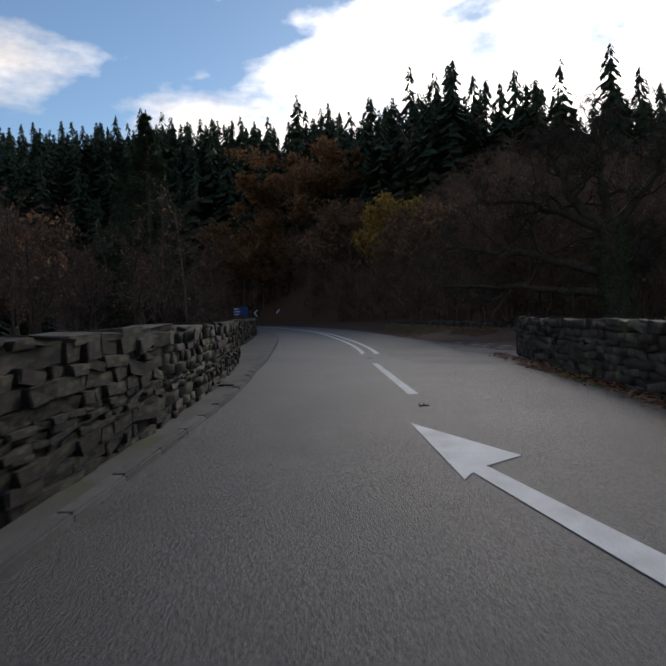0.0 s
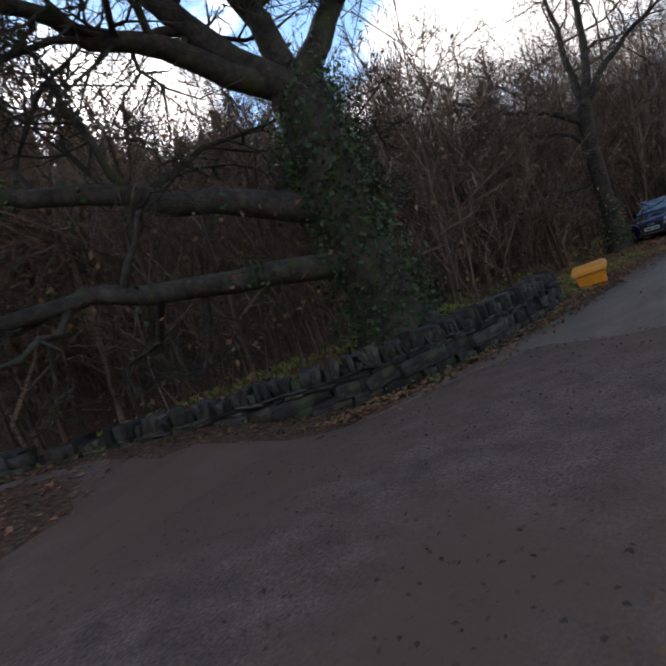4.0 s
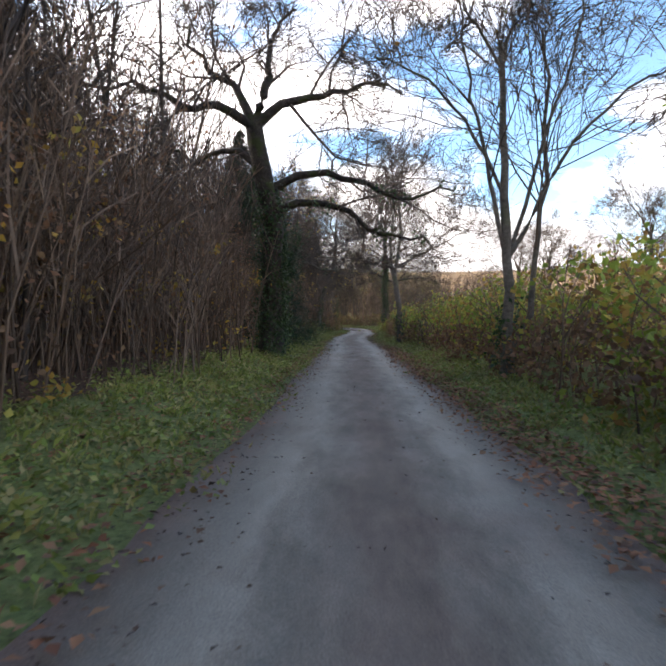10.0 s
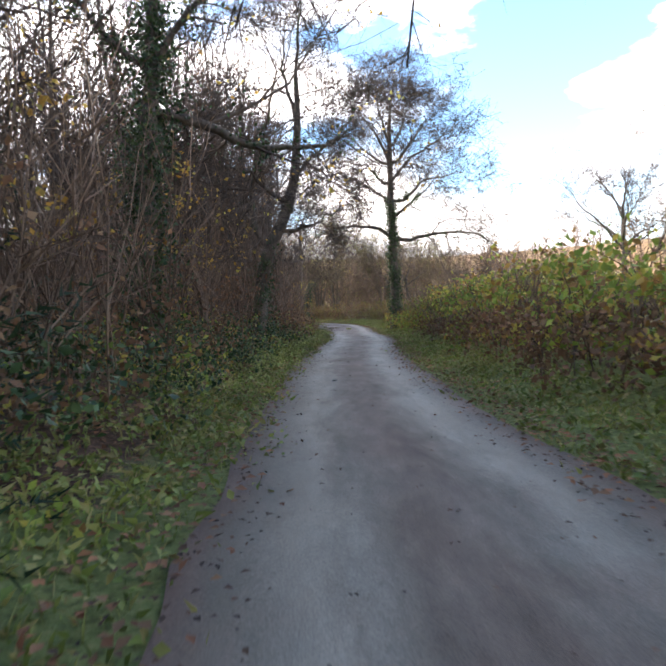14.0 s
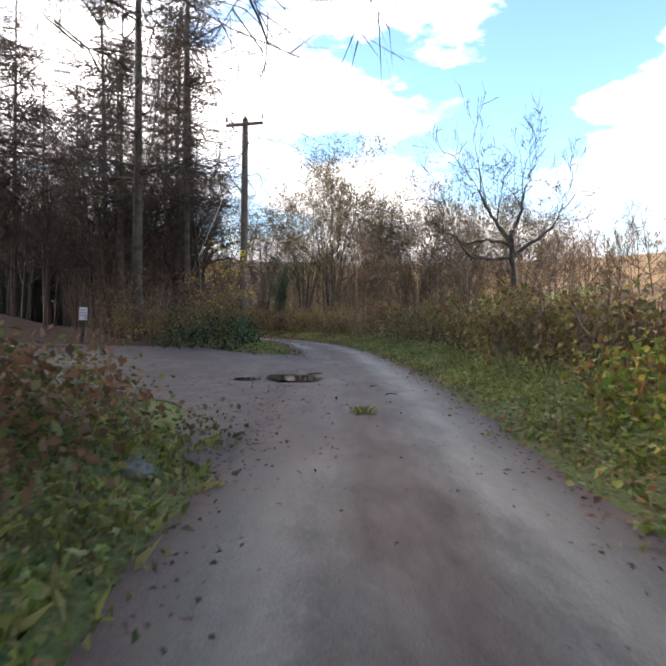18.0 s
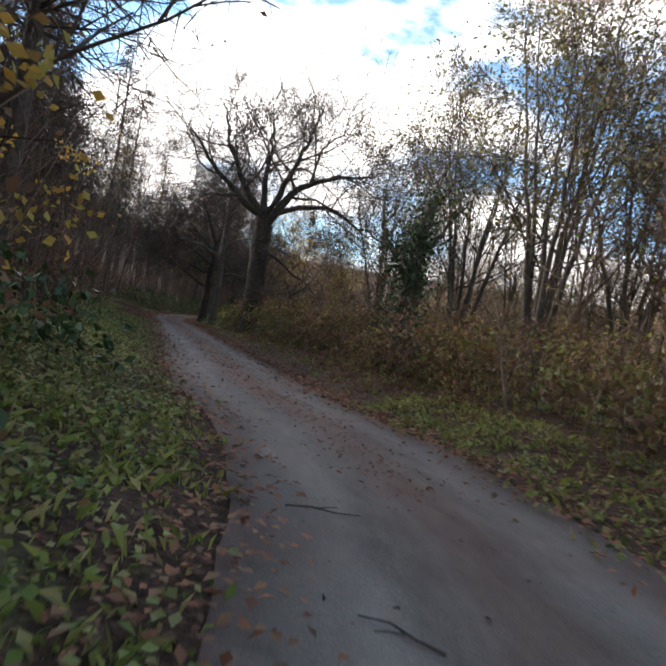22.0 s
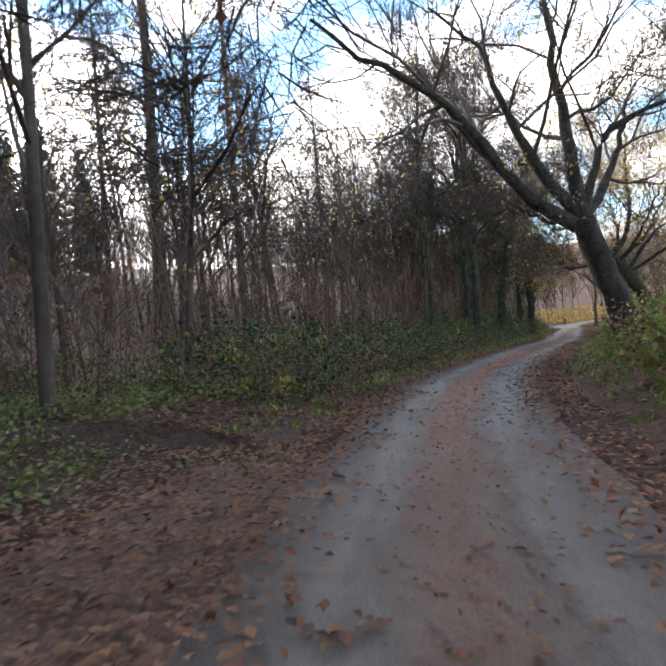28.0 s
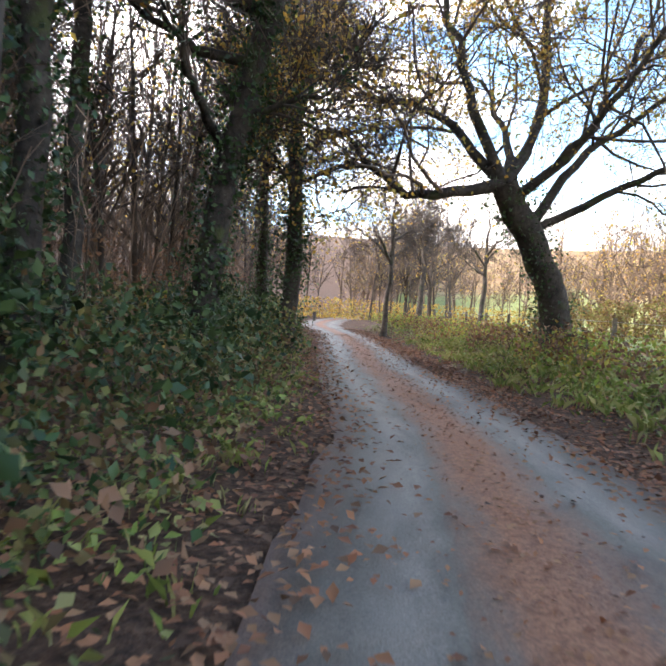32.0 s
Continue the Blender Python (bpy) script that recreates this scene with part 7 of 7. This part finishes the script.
M_SIGNBLACK = plain("sign_black", (0.01, 0.01, 0.01), 0.6)
M_WHITE = plain("sign_white", (0.78, 0.78, 0.76), 0.5)
M_STEEL = plain("galvanised_steel", (0.30, 0.31, 0.31), 0.5, 0.8)
M_POLEWOOD = material("pole_wood", [(0.3, (0.10, 0.075, 0.055)), (0.7, (0.20, 0.155, 0.115))], 1.2, 0.9, 0.4, 40, 0.5)
M_SIGNYELLOW = plain("sign_yellow", (0.75, 0.55, 0.03), 0.5)
M_INSUL = plain("insulator", (0.10, 0.06, 0.045), 0.3)


def glass_material():
    m = bpy.data.materials.new("car_glass")
    m.use_nodes = True
    n = Nodes(m.node_tree)
    b = n.add("ShaderNodeBsdfPrincipled", in_Roughness=0.03)
    b.inputs["Base Color"].default_value = (0.05, 0.06, 0.06, 1)
    b.inputs["Specular IOR Level"].default_value = 0.6
    b.inputs["Coat Weight"].default_value = 1.0
    n.link(b.outputs[0], n.add("ShaderNodeOutputMaterial").inputs[0])
    return m


M_CARGLASS = glass_material()


def loft_bm(sections, close=True):
    """A skin over rings of equal counts."""
    bm = bmesh.new()
    rings = [[bm.verts.new(p) for p in s] for s in sections]
    n = len(rings[0])
    for a, b in zip(rings[:-1], rings[1:]):
        for k in range(n):
            bm.faces.new((a[k], a[(k + 1) % n], b[(k + 1) % n], b[k]))
    if close:
        bm.faces.new(rings[0])
        bm.faces.new(rings[-1][::-1])
    bmesh.ops.recalc_face_normals(bm, faces=bm.faces[:])
    for f in bm.faces:
        f.smooth = True
    return bm


def sheet_bm(points, thick=0.012, inward=(0, 0, -1)):
    """A thin pane through a ring of points."""
    bm = bmesh.new()
    f = bm.faces.new([bm.verts.new(p) for p in points])
    r = bmesh.ops.extrude_face_region(bm, geom=[f])
    for v in [g for g in r["geom"] if isinstance(g, bmesh.types.BMVert)]:
        v.co += Vector(inward) * thick
    bmesh.ops.recalc_face_normals(bm, faces=bm.faces[:])
    return bm


def hatchback():
    """A small hatchback; the nose points to -y."""
    car = tagged(new("car"), "small dark blue hatchback parked on the muddy lay-by", "car")
    body = []
    for y, w, bot, mid, top in ((-1.95, 0.62, 0.30, 0.50, 0.62), (-1.88, 0.76, 0.22, 0.55, 0.70), (-1.7, 0.83, 0.19, 0.60, 0.78), (-1.3, 0.865, 0.18, 0.66, 0.86), (-0.9, 0.87, 0.18, 0.70, 0.93), (-0.3, 0.87, 0.18, 0.72, 0.96), (0.6, 0.87, 0.18, 0.74, 0.98), (1.3, 0.865, 0.19, 0.76, 1.0), (1.75, 0.83, 0.22, 0.76, 1.0), (1.92, 0.74, 0.3, 0.7, 0.96)):
        half = [(0, bot), (w * 0.9, bot), (w * 0.985, bot + 0.10), (w, mid - 0.12), (w * 0.985, mid), (w * 0.93, top - 0.05), (w * 0.80, top), (w * 0.4, top + 0.025), (0, top + 0.035)]
        body.append([(x, y, z) for x, z in half] + [(-x, y, z) for x, z in half[-2:0:-1]])
    part("body", loft_bm(body), M_BLUE, car)
    cab = []
    for y, w, z0, z1 in ((-0.86, 0.70, 0.90, 0.95), (-0.45, 0.70, 0.92, 1.17), (-0.05, 0.66, 0.93, 1.37), (0.35, 0.64, 0.94, 1.42), (1.0, 0.63, 0.95, 1.41), (1.5, 0.60, 0.95, 1.31), (1.84, 0.60, 0.95, 1.02)):
        half = [(0, z0), (0.80, z0), (0.78, z0 + 0.05), (w + 0.02, z1 - 0.05), (w - 0.07, z1), (0, z1 + 0.02)]
        cab.append([(x, y, z) for x, z in half] + [(-x, y, z) for x, z in half[-2:0:-1]])
    part("roof", loft_bm(cab), M_BLUE, car)
    part("windscreen", sheet_bm([(-0.63, -0.80, 1.01), (0.63, -0.80, 1.01), (0.55, -0.10, 1.385), (-0.55, -0.10, 1.385)], 0.012, (0, 0.6, -0.8)), M_CARGLASS, car)
    part("rear_window", sheet_bm([(-0.55, 1.80, 1.06), (0.55, 1.80, 1.06), (0.52, 1.53, 1.33), (-0.52, 1.53, 1.33)], 0.012, (0, -0.7, -0.7)), M_CARGLASS, car)
    for s in (1, -1):
        part("side_window", sheet_bm([(s * 0.795, -0.55, 1.0), (s * 0.795, 0.42, 1.01), (s * 0.66, 0.40, 1.375), (s * 0.69, -0.02, 1.345)], 0.012, (-s, 0, 0)), M_CARGLASS, car)
        part("side_window", sheet_bm([(s * 0.795, 0.48, 1.01), (s * 0.78, 1.45, 1.06), (s * 0.64, 1.36, 1.30), (s * 0.66, 0.47, 1.375)], 0.012, (-s, 0, 0)), M_CARGLASS, car)
        part("roof_rail_trim", box_bm((0.02, 1.5, 0.025), (s * 0.655, 0.62, 1.405), 0.008), M_CHROME, car)
        mirror = part("door_mirror", box_bm((0.20, 0.14, 0.15), (s * 0.94, -0.42, 1.02), 0.045), M_BLUE, car)
        part("mirror_arm", box_bm((0.10, 0.06, 0.05), (s * 0.84, -0.42, 0.98), 0.015), M_BLACKPL, car)
        lamp = [(s * 0.44, -1.92, 0.58), (s * 0.80, -1.72, 0.62), (s * 0.82, -1.64, 0.74), (s * 0.70, -1.76, 0.765), (s * 0.46, -1.90, 0.69)]
        part("headlight", sheet_bm([(x * 1.0, y - 0.045, z + 0.005) for x, y, z in lamp], 0.06, (0, 1, 0)), M_LAMP, car, "clear glass headlight")
        part("fog_grille", sheet_bm([(s * 0.50, -1.935, 0.34), (s * 0.74, -1.82, 0.36), (s * 0.77, -1.80, 0.48), (s * 0.56, -1.915, 0.46)], 0.05, (0, 1, 0)), M_BLACKPL, car)
        part("tail_light", box_bm((0.22, 0.06, 0.16), (s * 0.66, 1.87, 0.83), 0.02), plain("tail_red", (0.4, 0.01, 0.01), 0.2), car)
        part("door_handle", box_bm((0.03, 0.18, 0.03), (s * 0.875, 0.25, 0.80), 0.01), M_BLUE, car)
        part("sill", box_bm((0.06, 2.0, 0.09), (s * 0.84, 0.0, 0.215), 0.02), M_BLACKPL, car)
        for y in (-1.22, 1.25):
            part("wheel_arch", lathe_bm([(0.345, -0.02), (0.345, 0.02)], 28, "X", (s * 0.858, y, 0.31)), M_BLACKPL, car)
            wheel = new("wheel")
            wheel.parent = car
            wheel.location = (s * 0.79, y, 0.30)
            part("tyre", lathe_bm([(0.20, -0.09), (0.285, -0.10), (0.30, -0.06), (0.30, 0.06), (0.285, 0.10), (0.20, 0.09)], 28, "X"), M_TYRE, wheel)
            part("rim", lathe_bm([(0.205, s * 0.05), (0.205, s * 0.098), (0.185, s * 0.10), (0.18, s * 0.075)], 24, "X"), M_ALLOY, wheel)
            for k in range(5):
                bm = box_bm((0.02, 0.045, 0.18), (0, 0, 0.10), 0.006)
                bmesh.ops.rotate(bm, cent=(0, 0, 0), matrix=Matrix.Rotation(2 * math.pi * k / 5, 3, "X"), verts=bm.verts)
                bmesh.ops.translate(bm, vec=(s * 0.092, 0, 0), verts=bm.verts)
                part("spoke", bm, M_ALLOY, wheel)
            part("hub", lathe_bm([(0.04, s * 0.08), (0.035, s * 0.105)], 14, "X"), M_ALLOY, wheel)
    g = [(-0.36, 0.30), (0.36, 0.30), (0.42, 0.44), (0.40, 0.655), (-0.40, 0.655), (-0.42, 0.44)]
    part("grille", sheet_bm([(x, -1.965, z) for x, z in g], 0.05, (0, 1, 0)), M_BLACKPL, car)
    for (x0, z0), (x1, z1) in zip(g, g[1:] + g[:1]):
        L = math.hypot(x1 - x0, z1 - z0)
        bm = box_bm((L, 0.02, 0.022), (0, 0, 0), 0.006)
        bmesh.ops.rotate(bm, cent=(0, 0, 0), matrix=Matrix.Rotation(-math.atan2(z1 - z0, x1 - x0), 3, "Y"), verts=bm.verts)
        bmesh.ops.translate(bm, vec=((x0 + x1) / 2, -1.975, (z0 + z1) / 2), verts=bm.verts)
        part("grille_frame", bm, M_CHROME, car)
    for k in range(6):
        part("grille_slat", box_bm((0.74, 0.012, 0.012), (0, -1.972, 0.345 + 0.05 * k), 0.003), M_CORE, car)
    for k in range(4):
        bm = lathe_bm([(0.036, 0), (0.045, -0.006), (0.036, -0.012)], 16, "Y", (-0.09 + 0.06 * k, -1.975, 0.575))
        part("badge_ring", bm, M_CHROME, car)
    plate = part("number_plate", box_bm((0.52, 0.012, 0.115), (0, -1.985, 0.445), 0.004), M_PLATE, car)
    for k in range(7):
        part("plate_bar", box_bm((0.042, 0.004, 0.075), (-0.2 + 0.062 * k + (0.03 if k > 3 else 0), -1.993, 0.445), 0.001), M_INK, plate)
    part("bumper_trim", box_bm((0.78, 0.02, 0.02), (0, -1.955, 0.27), 0.006), M_CHROME, car)
    for s in (-0.3, 0.35):
        part("wiper", box_bm((0.5, 0.015, 0.012), (s - 0.1, -0.82, 0.99), 0.003, (0, -3, 0)), M_BLACKPL, car)
    return car


car = hatchback()
car.matrix_world = pose(-3.30, 4.55, 0.02, 0, 0, 2.5) @ Matrix.Diagonal((0.87, 0.92, 0.93, 1))


def grit_bin():
    thing = tagged(new("grit_bin"), "orange-yellow plastic grit bin on the grass verge", "grit bin")
    part("tub", box_bm((0.56, 0.44, 0.42), (0, 0, 0.21), 0.03, None, (1.22, 1.2)), M_YELLOW, thing)
    part("rim", box_bm((0.74, 0.58, 0.05), (0, 0, 0.44), 0.02), M_YELLOW, thing)
    part("lid", box_bm((0.84, 0.68, 0.15), (0, 0, 0.53), 0.035, (4, 0, 0), (0.92, 0.84)), M_YELLOW, thing)
    part("hinge", box_bm((0.5, 0.04, 0.04), (0, 0.34, 0.47), 0.01), M_YELLOW, thing)
    return thing


grit_bin().matrix_world = pose(-1.6, -6.4, hz(-1.6, -6.4) - 0.03, 4, -3, 18) @ Matrix.Scale(0.84, 4)


def utility_pole():
    thing = tagged(new("utility_pole"), "tall weathered wooden electricity pole with a crossarm beside the track", "utility pole")
    x, y = -6.9, 95.2
    thing.location = (x, y, hz(x, y) - 0.1)
    top = 9.1 - hz(x, y)
    part("shaft", lathe_bm([(0.16, 0), (0.15, 2.5), (0.13, 6), (0.115, top), (0.08, top + 0.04)], 16, "Z"), M_POLEWOOD, thing)
    arm = part("crossarm", box_bm((1.45, 0.10, 0.12), (0.0, -0.14, top - 0.25), 0.01, (0, -9, 12)), M_POLEWOOD, thing)
    ends = []
    for k, s in enumerate((-0.66, 0.02, 0.66)):
        at = (s, -0.14 + s * 0.2, top - 0.10 + s * 0.16)
        part("insulator", lathe_bm([(0.03, 0), (0.055, 0.03), (0.035, 0.06), (0.06, 0.09), (0.035, 0.12), (0.05, 0.16), (0.02, 0.2)], 14, "Z", at), M_INSUL, thing)
        ends.append(Vector((x + at[0], y + at[1], thing.location.z + at[2] + 0.17)))
    for s in (-1, 1):
        bm = box_bm((0.6, 0.02, 0.03), (s * 0.28, -0.14, top - 0.52), 0.005, None)
        bmesh.ops.rotate(bm, cent=(s * 0.28, -0.14, top - 0.52), matrix=Matrix.Rotation(-s * 0.75, 3, "Y"), verts=bm.verts)
        part("brace", bm, M_STEEL, thing)
    bm = box_bm((0.03, 0.03, 0.5), (-0.5, -0.2, top - 0.02), 0.006)
    part("fuse_holder", bm, M_INSUL, thing)
    sign = part("warning_plate", box_bm((0.17, 0.012, 0.23), (0.0, -0.155, 3.6), 0.004), M_SIGNYELLOW, thing, "yellow warning plate")
    bm = bmesh.new()
    bm.faces.new([bm.verts.new(p) for p in ((-0.06, -0.163, 3.59), (0.06, -0.163, 3.59), (0, -0.163, 3.69))])
    part("warning_triangle", bm, M_INK, sign)
    part("plate_bar", box_bm((0.12, 0.004, 0.02), (0, -0.163, 3.53), 0.001), M_INK, sign)
    part("number_plate", box_bm((0.10, 0.012, 0.08), (0.0, -0.155, 3.36), 0.004), M_SIGNYELLOW, thing)
    return thing, ends


pole, ends = utility_pole()


def wire(a, b, sag, r=0.009):
    P = np.array([[a[k] * (1 - t) + b[k] * t - (sag * 4 * t * (1 - t) if k == 2 else 0) for k in range(3)] for t in np.linspace(0, 1, 24)])
    v, f = tubes(P[None], np.full((1, 24), r), 5)
    return tagged(new("power_line", mesh_from("power_line", v, [f], M_INK)), "thin black overhead electricity wire", "wire", "wires from the pole")


for k, e in enumerate(ends):
    wire(e, e + Vector((34, 52, 2.0)), 1.2)
    wire(e, e + Vector((-40, -16, 7.0)), 1.0)
part("stay_wire", mesh_from("stay_wire", *(lambda vf: (vf[0], [vf[1]]))(tubes(np.array([[(0.0, 0, 7.8), (-1.6, 0.4, 4.2), (-3.3, 0.8, 0.4)]], float), np.full((1, 3), 0.009), 5)), M_STEEL), M_STEEL, pole)


def notice_post():
    thing = tagged(new("notice_post"), "white notice board on a dark wooden post beside the track", "sign")
    part("post", box_bm((0.09, 0.09, 1.35), (0, 0, 0.67), 0.008), M_BARK, thing)
    b = part("board", box_bm((0.24, 0.02, 0.40), (0.0, -0.06, 0.98), 0.006), M_WHITE, thing)
    for k in range(3):
        part("text_bar", box_bm((0.17, 0.004, 0.022), (0.0, -0.073, 1.10 - 0.08 * k), 0.001), M_STEEL, b)
    return thing


notice_post().matrix_world = pose(-11.0, 90.2, hz(-11.0, 90.2) - 0.05, 2, 3, 8)


def chevron_sign(x, y, z, turn, scale=1.0):
    thing = tagged(new("chevron_sign"), "square black bend sign with a white chevron on posts", "road sign", "chevron signs on the bend")
    base = hz(x, y)
    rise = z - base
    part("panel", box_bm((1.3, 0.03, 1.3), (0, 0, rise), 0.01), M_SIGNBLACK, thing)
    bm = bmesh.new()
    for pts in ([(0.22, 0.36), (0.02, 0.36), (-0.30, 0.0), (-0.10, 0.0)], [(-0.10, 0.0), (-0.30, 0.0), (0.02, -0.36), (0.22, -0.36)]):
        bm.faces.new([bm.verts.new((px * 1.5, -0.022, rise + pz * 1.5)) for px, pz in pts])
    part("chevron", bm, M_WHITE, thing)
    for s in (-0.3, 0.3):
        part("post", lathe_bm([(0.04, -0.3), (0.04, rise + 0.4)], 10, "Z", (s, 0.05, 0)), M_STEEL, thing)
    thing.matrix_world = pose(x, y, base, 0, 0, turn)


for x, y, z in ((-73.9, -40.1, 1.95), (-74.0, -36.4, 1.95), (-74.2, -33.2, 1.85)):
    chevron_sign(x, y, z, 90 - 8 + 0)


def direction_sign():
    thing = tagged(new("direction_sign"), "blue direction sign on two grey posts", "road sign")
    x, y = -73.6, -42.6
    base = hz(x, y)
    b = part("panel", box_bm((2.6, 0.04, 1.6), (0, 0, 2.3 - base), 0.02), M_SIGNBLUE, thing)
    for dx, dz, w_ in ((-0.75, 0.45, 0.8), (-0.6, 0.0, 1.1), (-0.7, -0.42, 0.9)):
        part("text_bar", box_bm((w_, 0.01, 0.14), (dx, -0.03, 2.3 - base + dz), 0.002), M_WHITE, b)
    for s in (-0.9, 0.9):
        part("post", lathe_bm([(0.05, -0.3), (0.05, 3.0 - base)], 10, "Z", (s, 0.06, 0)), M_STEEL, thing)
    thing.matrix_world = pose(x, y, base, 0, 0, 82)


direction_sign()


# ---- puddles ----
def water_material():
    m = bpy.data.materials.new("puddle_water")
    m.use_nodes = True
    n = Nodes(m.node_tree)
    at = n.add("ShaderNodeTexCoord").outputs["Object"]
    ripple = n.noise(at, 9.0, 2.0)
    b = n.add("ShaderNodeBsdfPrincipled", in_Roughness=0.02)
    b.inputs["Base Color"].default_value = (0.030, 0.024, 0.018, 1)
    b.inputs["Specular IOR Level"].default_value = 0.6
    bp = n.add("ShaderNodeBump", in_Strength=0.03, in_Distance=0.01)
    n.link(ripple.outputs[0], bp.inputs["Height"])
    n.link(bp.outputs[0], b.inputs["Normal"])
    n.link(b.outputs[0], n.add("ShaderNodeOutputMaterial").inputs[0])
    return m


M_WATER = water_material()


def puddle(points, z, seed):
    rng = np.random.default_rng(seed)
    p = smooth_line(np.vstack([points, points[:1]]).astype(float), 0.08)
    p += np.convolve(rng.normal(size=len(p)), np.ones(3) / 3, "same")[:, None] * 0.07
    bm = bmesh.new()
    f = bm.faces.new([bm.verts.new((x, y, z)) for x, y in p])
    bm.normal_update()
    if f.normal.z < 0:
        f.normal_flip()
    me = bpy.data.meshes.new("puddle")
    bm.to_mesh(me)
    bm.free()
    me.materials.append(M_WATER)
    tagged(new("puddle", me), "shallow brown puddle reflecting trees on the wet track", "puddle", "puddles at the side track")


puddle([(-4.3, 83.85), (-4.26, 84.6), (-3.87, 84.8), (-3.5, 84.6), (-3.28, 84.4), (-3.2, 83.7), (-3.35, 83.4), (-3.75, 83.5), (-4.0, 83.55)], 0.047, 1)
puddle([(-3.55, 84.85), (-3.38, 85.35), (-3.25, 85.3), (-3.3, 84.95)], 0.046, 2)
puddle([(-5.4, 89.7), (-5.2, 90.3), (-4.85, 90.45), (-4.9, 90.1), (-5.1, 89.75)], 0.016, 3)
puddle([(-4.95, 83.7), (-4.9, 84.2), (-4.5, 84.35), (-4.55, 83.8)], 0.016, 4)


# ---- twigs and stones lying on the lane ----
def fallen_twig(x, y, L, turn, seed):
    rng = np.random.default_rng(seed)
    thing = tagged(new("fallen_twig"), "short dark fallen twig lying on the lane", "twig", "twigs on the lane")
    p = np.array([[(-L / 2, 0, 0), (-L / 6, 0.02, 0.01), (L / 6, -0.02, 0.008), (L / 2, 0.03, 0)]])
    v, f = tubes(p, np.array([[0.008, 0.007, 0.006, 0.003]]), 5)
    part("stem", mesh_from("stem", v, [f], M_BARK), M_BARK, thing)
    p = np.array([[(-L / 8, 0.0, 0.008), (L / 12, 0.06, 0.012), (L / 5, 0.10, 0.006)]])
    v, f = tubes(p, np.array([[0.005, 0.004, 0.002]]), 4)
    part("side_twig", mesh_from("side_twig", v, [f], M_BARK), M_BARK, thing)
    thing.matrix_world = pose(x, y, 0.05, 0, 0, turn)


for k, (x, y, L, a) in enumerate([(-2.15, 82.7, 0.35, 70), (-1.9, 81.6, 0.2, 10), (0.25, 11.6, 0.22, 5), (-0.2, 9.2, 0.18, 80), (0.3, 9.1, 0.15, 20), (-2.0, 40.5, 0.2, 30), (-0.3, 29.5, 0.16, 60), (-1.3, 66.4, 0.25, 40), (-1.6, 67.6, 0.2, 75), (-6.6, 103.2, 0.5, 15), (-5.9, 101.9, 0.4, 160), (-19.0, 125.0, 0.2, 50)]):
    fallen_twig(x, y, L, a, k)


def stone(x, y, s, mat, label, z=0.03):
    bm = bmesh.new()
    bmesh.ops.create_icosphere(bm, subdivisions=2, radius=1)
    rng = np.random.default_rng(int(abs(x * 100 + y * 10)) % 1000)
    for v in bm.verts:
        v.co *= 1 + rng.normal() * 0.08
    bmesh.ops.scale(bm, vec=(s, s * 0.8, s * 0.55), verts=bm.verts)
    me = bpy.data.meshes.new("stone")
    bm.to_mesh(me)
    bm.free()
    me.materials.append(mat)
    ob = tagged(new("loose_stone", me), label, "stone", "loose stones beside the lane")
    ob.location = (x, y, z + s * 0.3)


for x, y, s in ((-4.15, 76.4, 0.13), (-4.3, 76.75, 0.09), (-2.3, 50.0, 0.05), (-4.9, 98.9, 0.07), (-2.65, 34.9, 0.05)):
    stone(x, y, s, M_KERB, "pale loose stone at the edge of the lane")
g = on_ground(np.column_stack([np.random.default_rng(9).normal(size=60) * 0.08 - 2.4, np.random.default_rng(10).normal(size=60) * 0.08 + 79.6]), 0.0)
g[:, 2] = 0.04
v, f = blades(np.random.default_rng(12), g, 0.09, 0.006)
tagged(new("grass_tuft", mesh_from("grass_tuft", v, [f], M_GRASS)), "small tuft of grass growing through the tar", "grass tuft")


# ---- post and wire fence along the field, and a stub post at the lane's end ----
def field_fence():
    thing = tagged(new("fence"), "weathered wooden post and wire fence along the field", "fence")
    line = [(lane[i] - lane_left[i] * (lane_half[i] + 4.3)) for i in np.nonzero((lane[:, 1] > 150) & (lane[:, 1] < 186))[0][::5]]
    rng = np.random.default_rng(71)
    tops = []
    for x, y in line:
        z = hz(x, y)
        bm = box_bm((0.09, 0.09, 1.35), (0, 0, 0.4), 0.012)
        bmesh.ops.rotate(bm, cent=(0, 0, 0), matrix=Matrix.Rotation(rng.normal() * 0.06, 3, "X"), verts=bm.verts)
        bmesh.ops.translate(bm, vec=(x, y, z), verts=bm.verts)
        part("post", bm, M_POLEWOOD, thing)
        tops.append((x, y, z))
    for up in (0.4, 0.7, 0.98):
        P = np.array([[(x, y, z + up) for x, y, z in tops]])
        v, f = tubes(P, np.full(P.shape[:2], 0.004), 4)
        part("strand", mesh_from("strand", v, [f], M_STEEL), M_STEEL, thing)


field_fence()
stub = tagged(new("marker_post"), "short dark wooden post beside the lane", "post")
part("post", box_bm((0.22, 0.22, 0.75), (0, 0, 0.3), 0.02), M_POLEWOOD, stub)
part("cap", box_bm((0.26, 0.26, 0.06), (0, 0, 0.70), 0.02), M_POLEWOOD, stub)
stub.location = (-39.2, 199.0, hz(-39.2, 199.0))
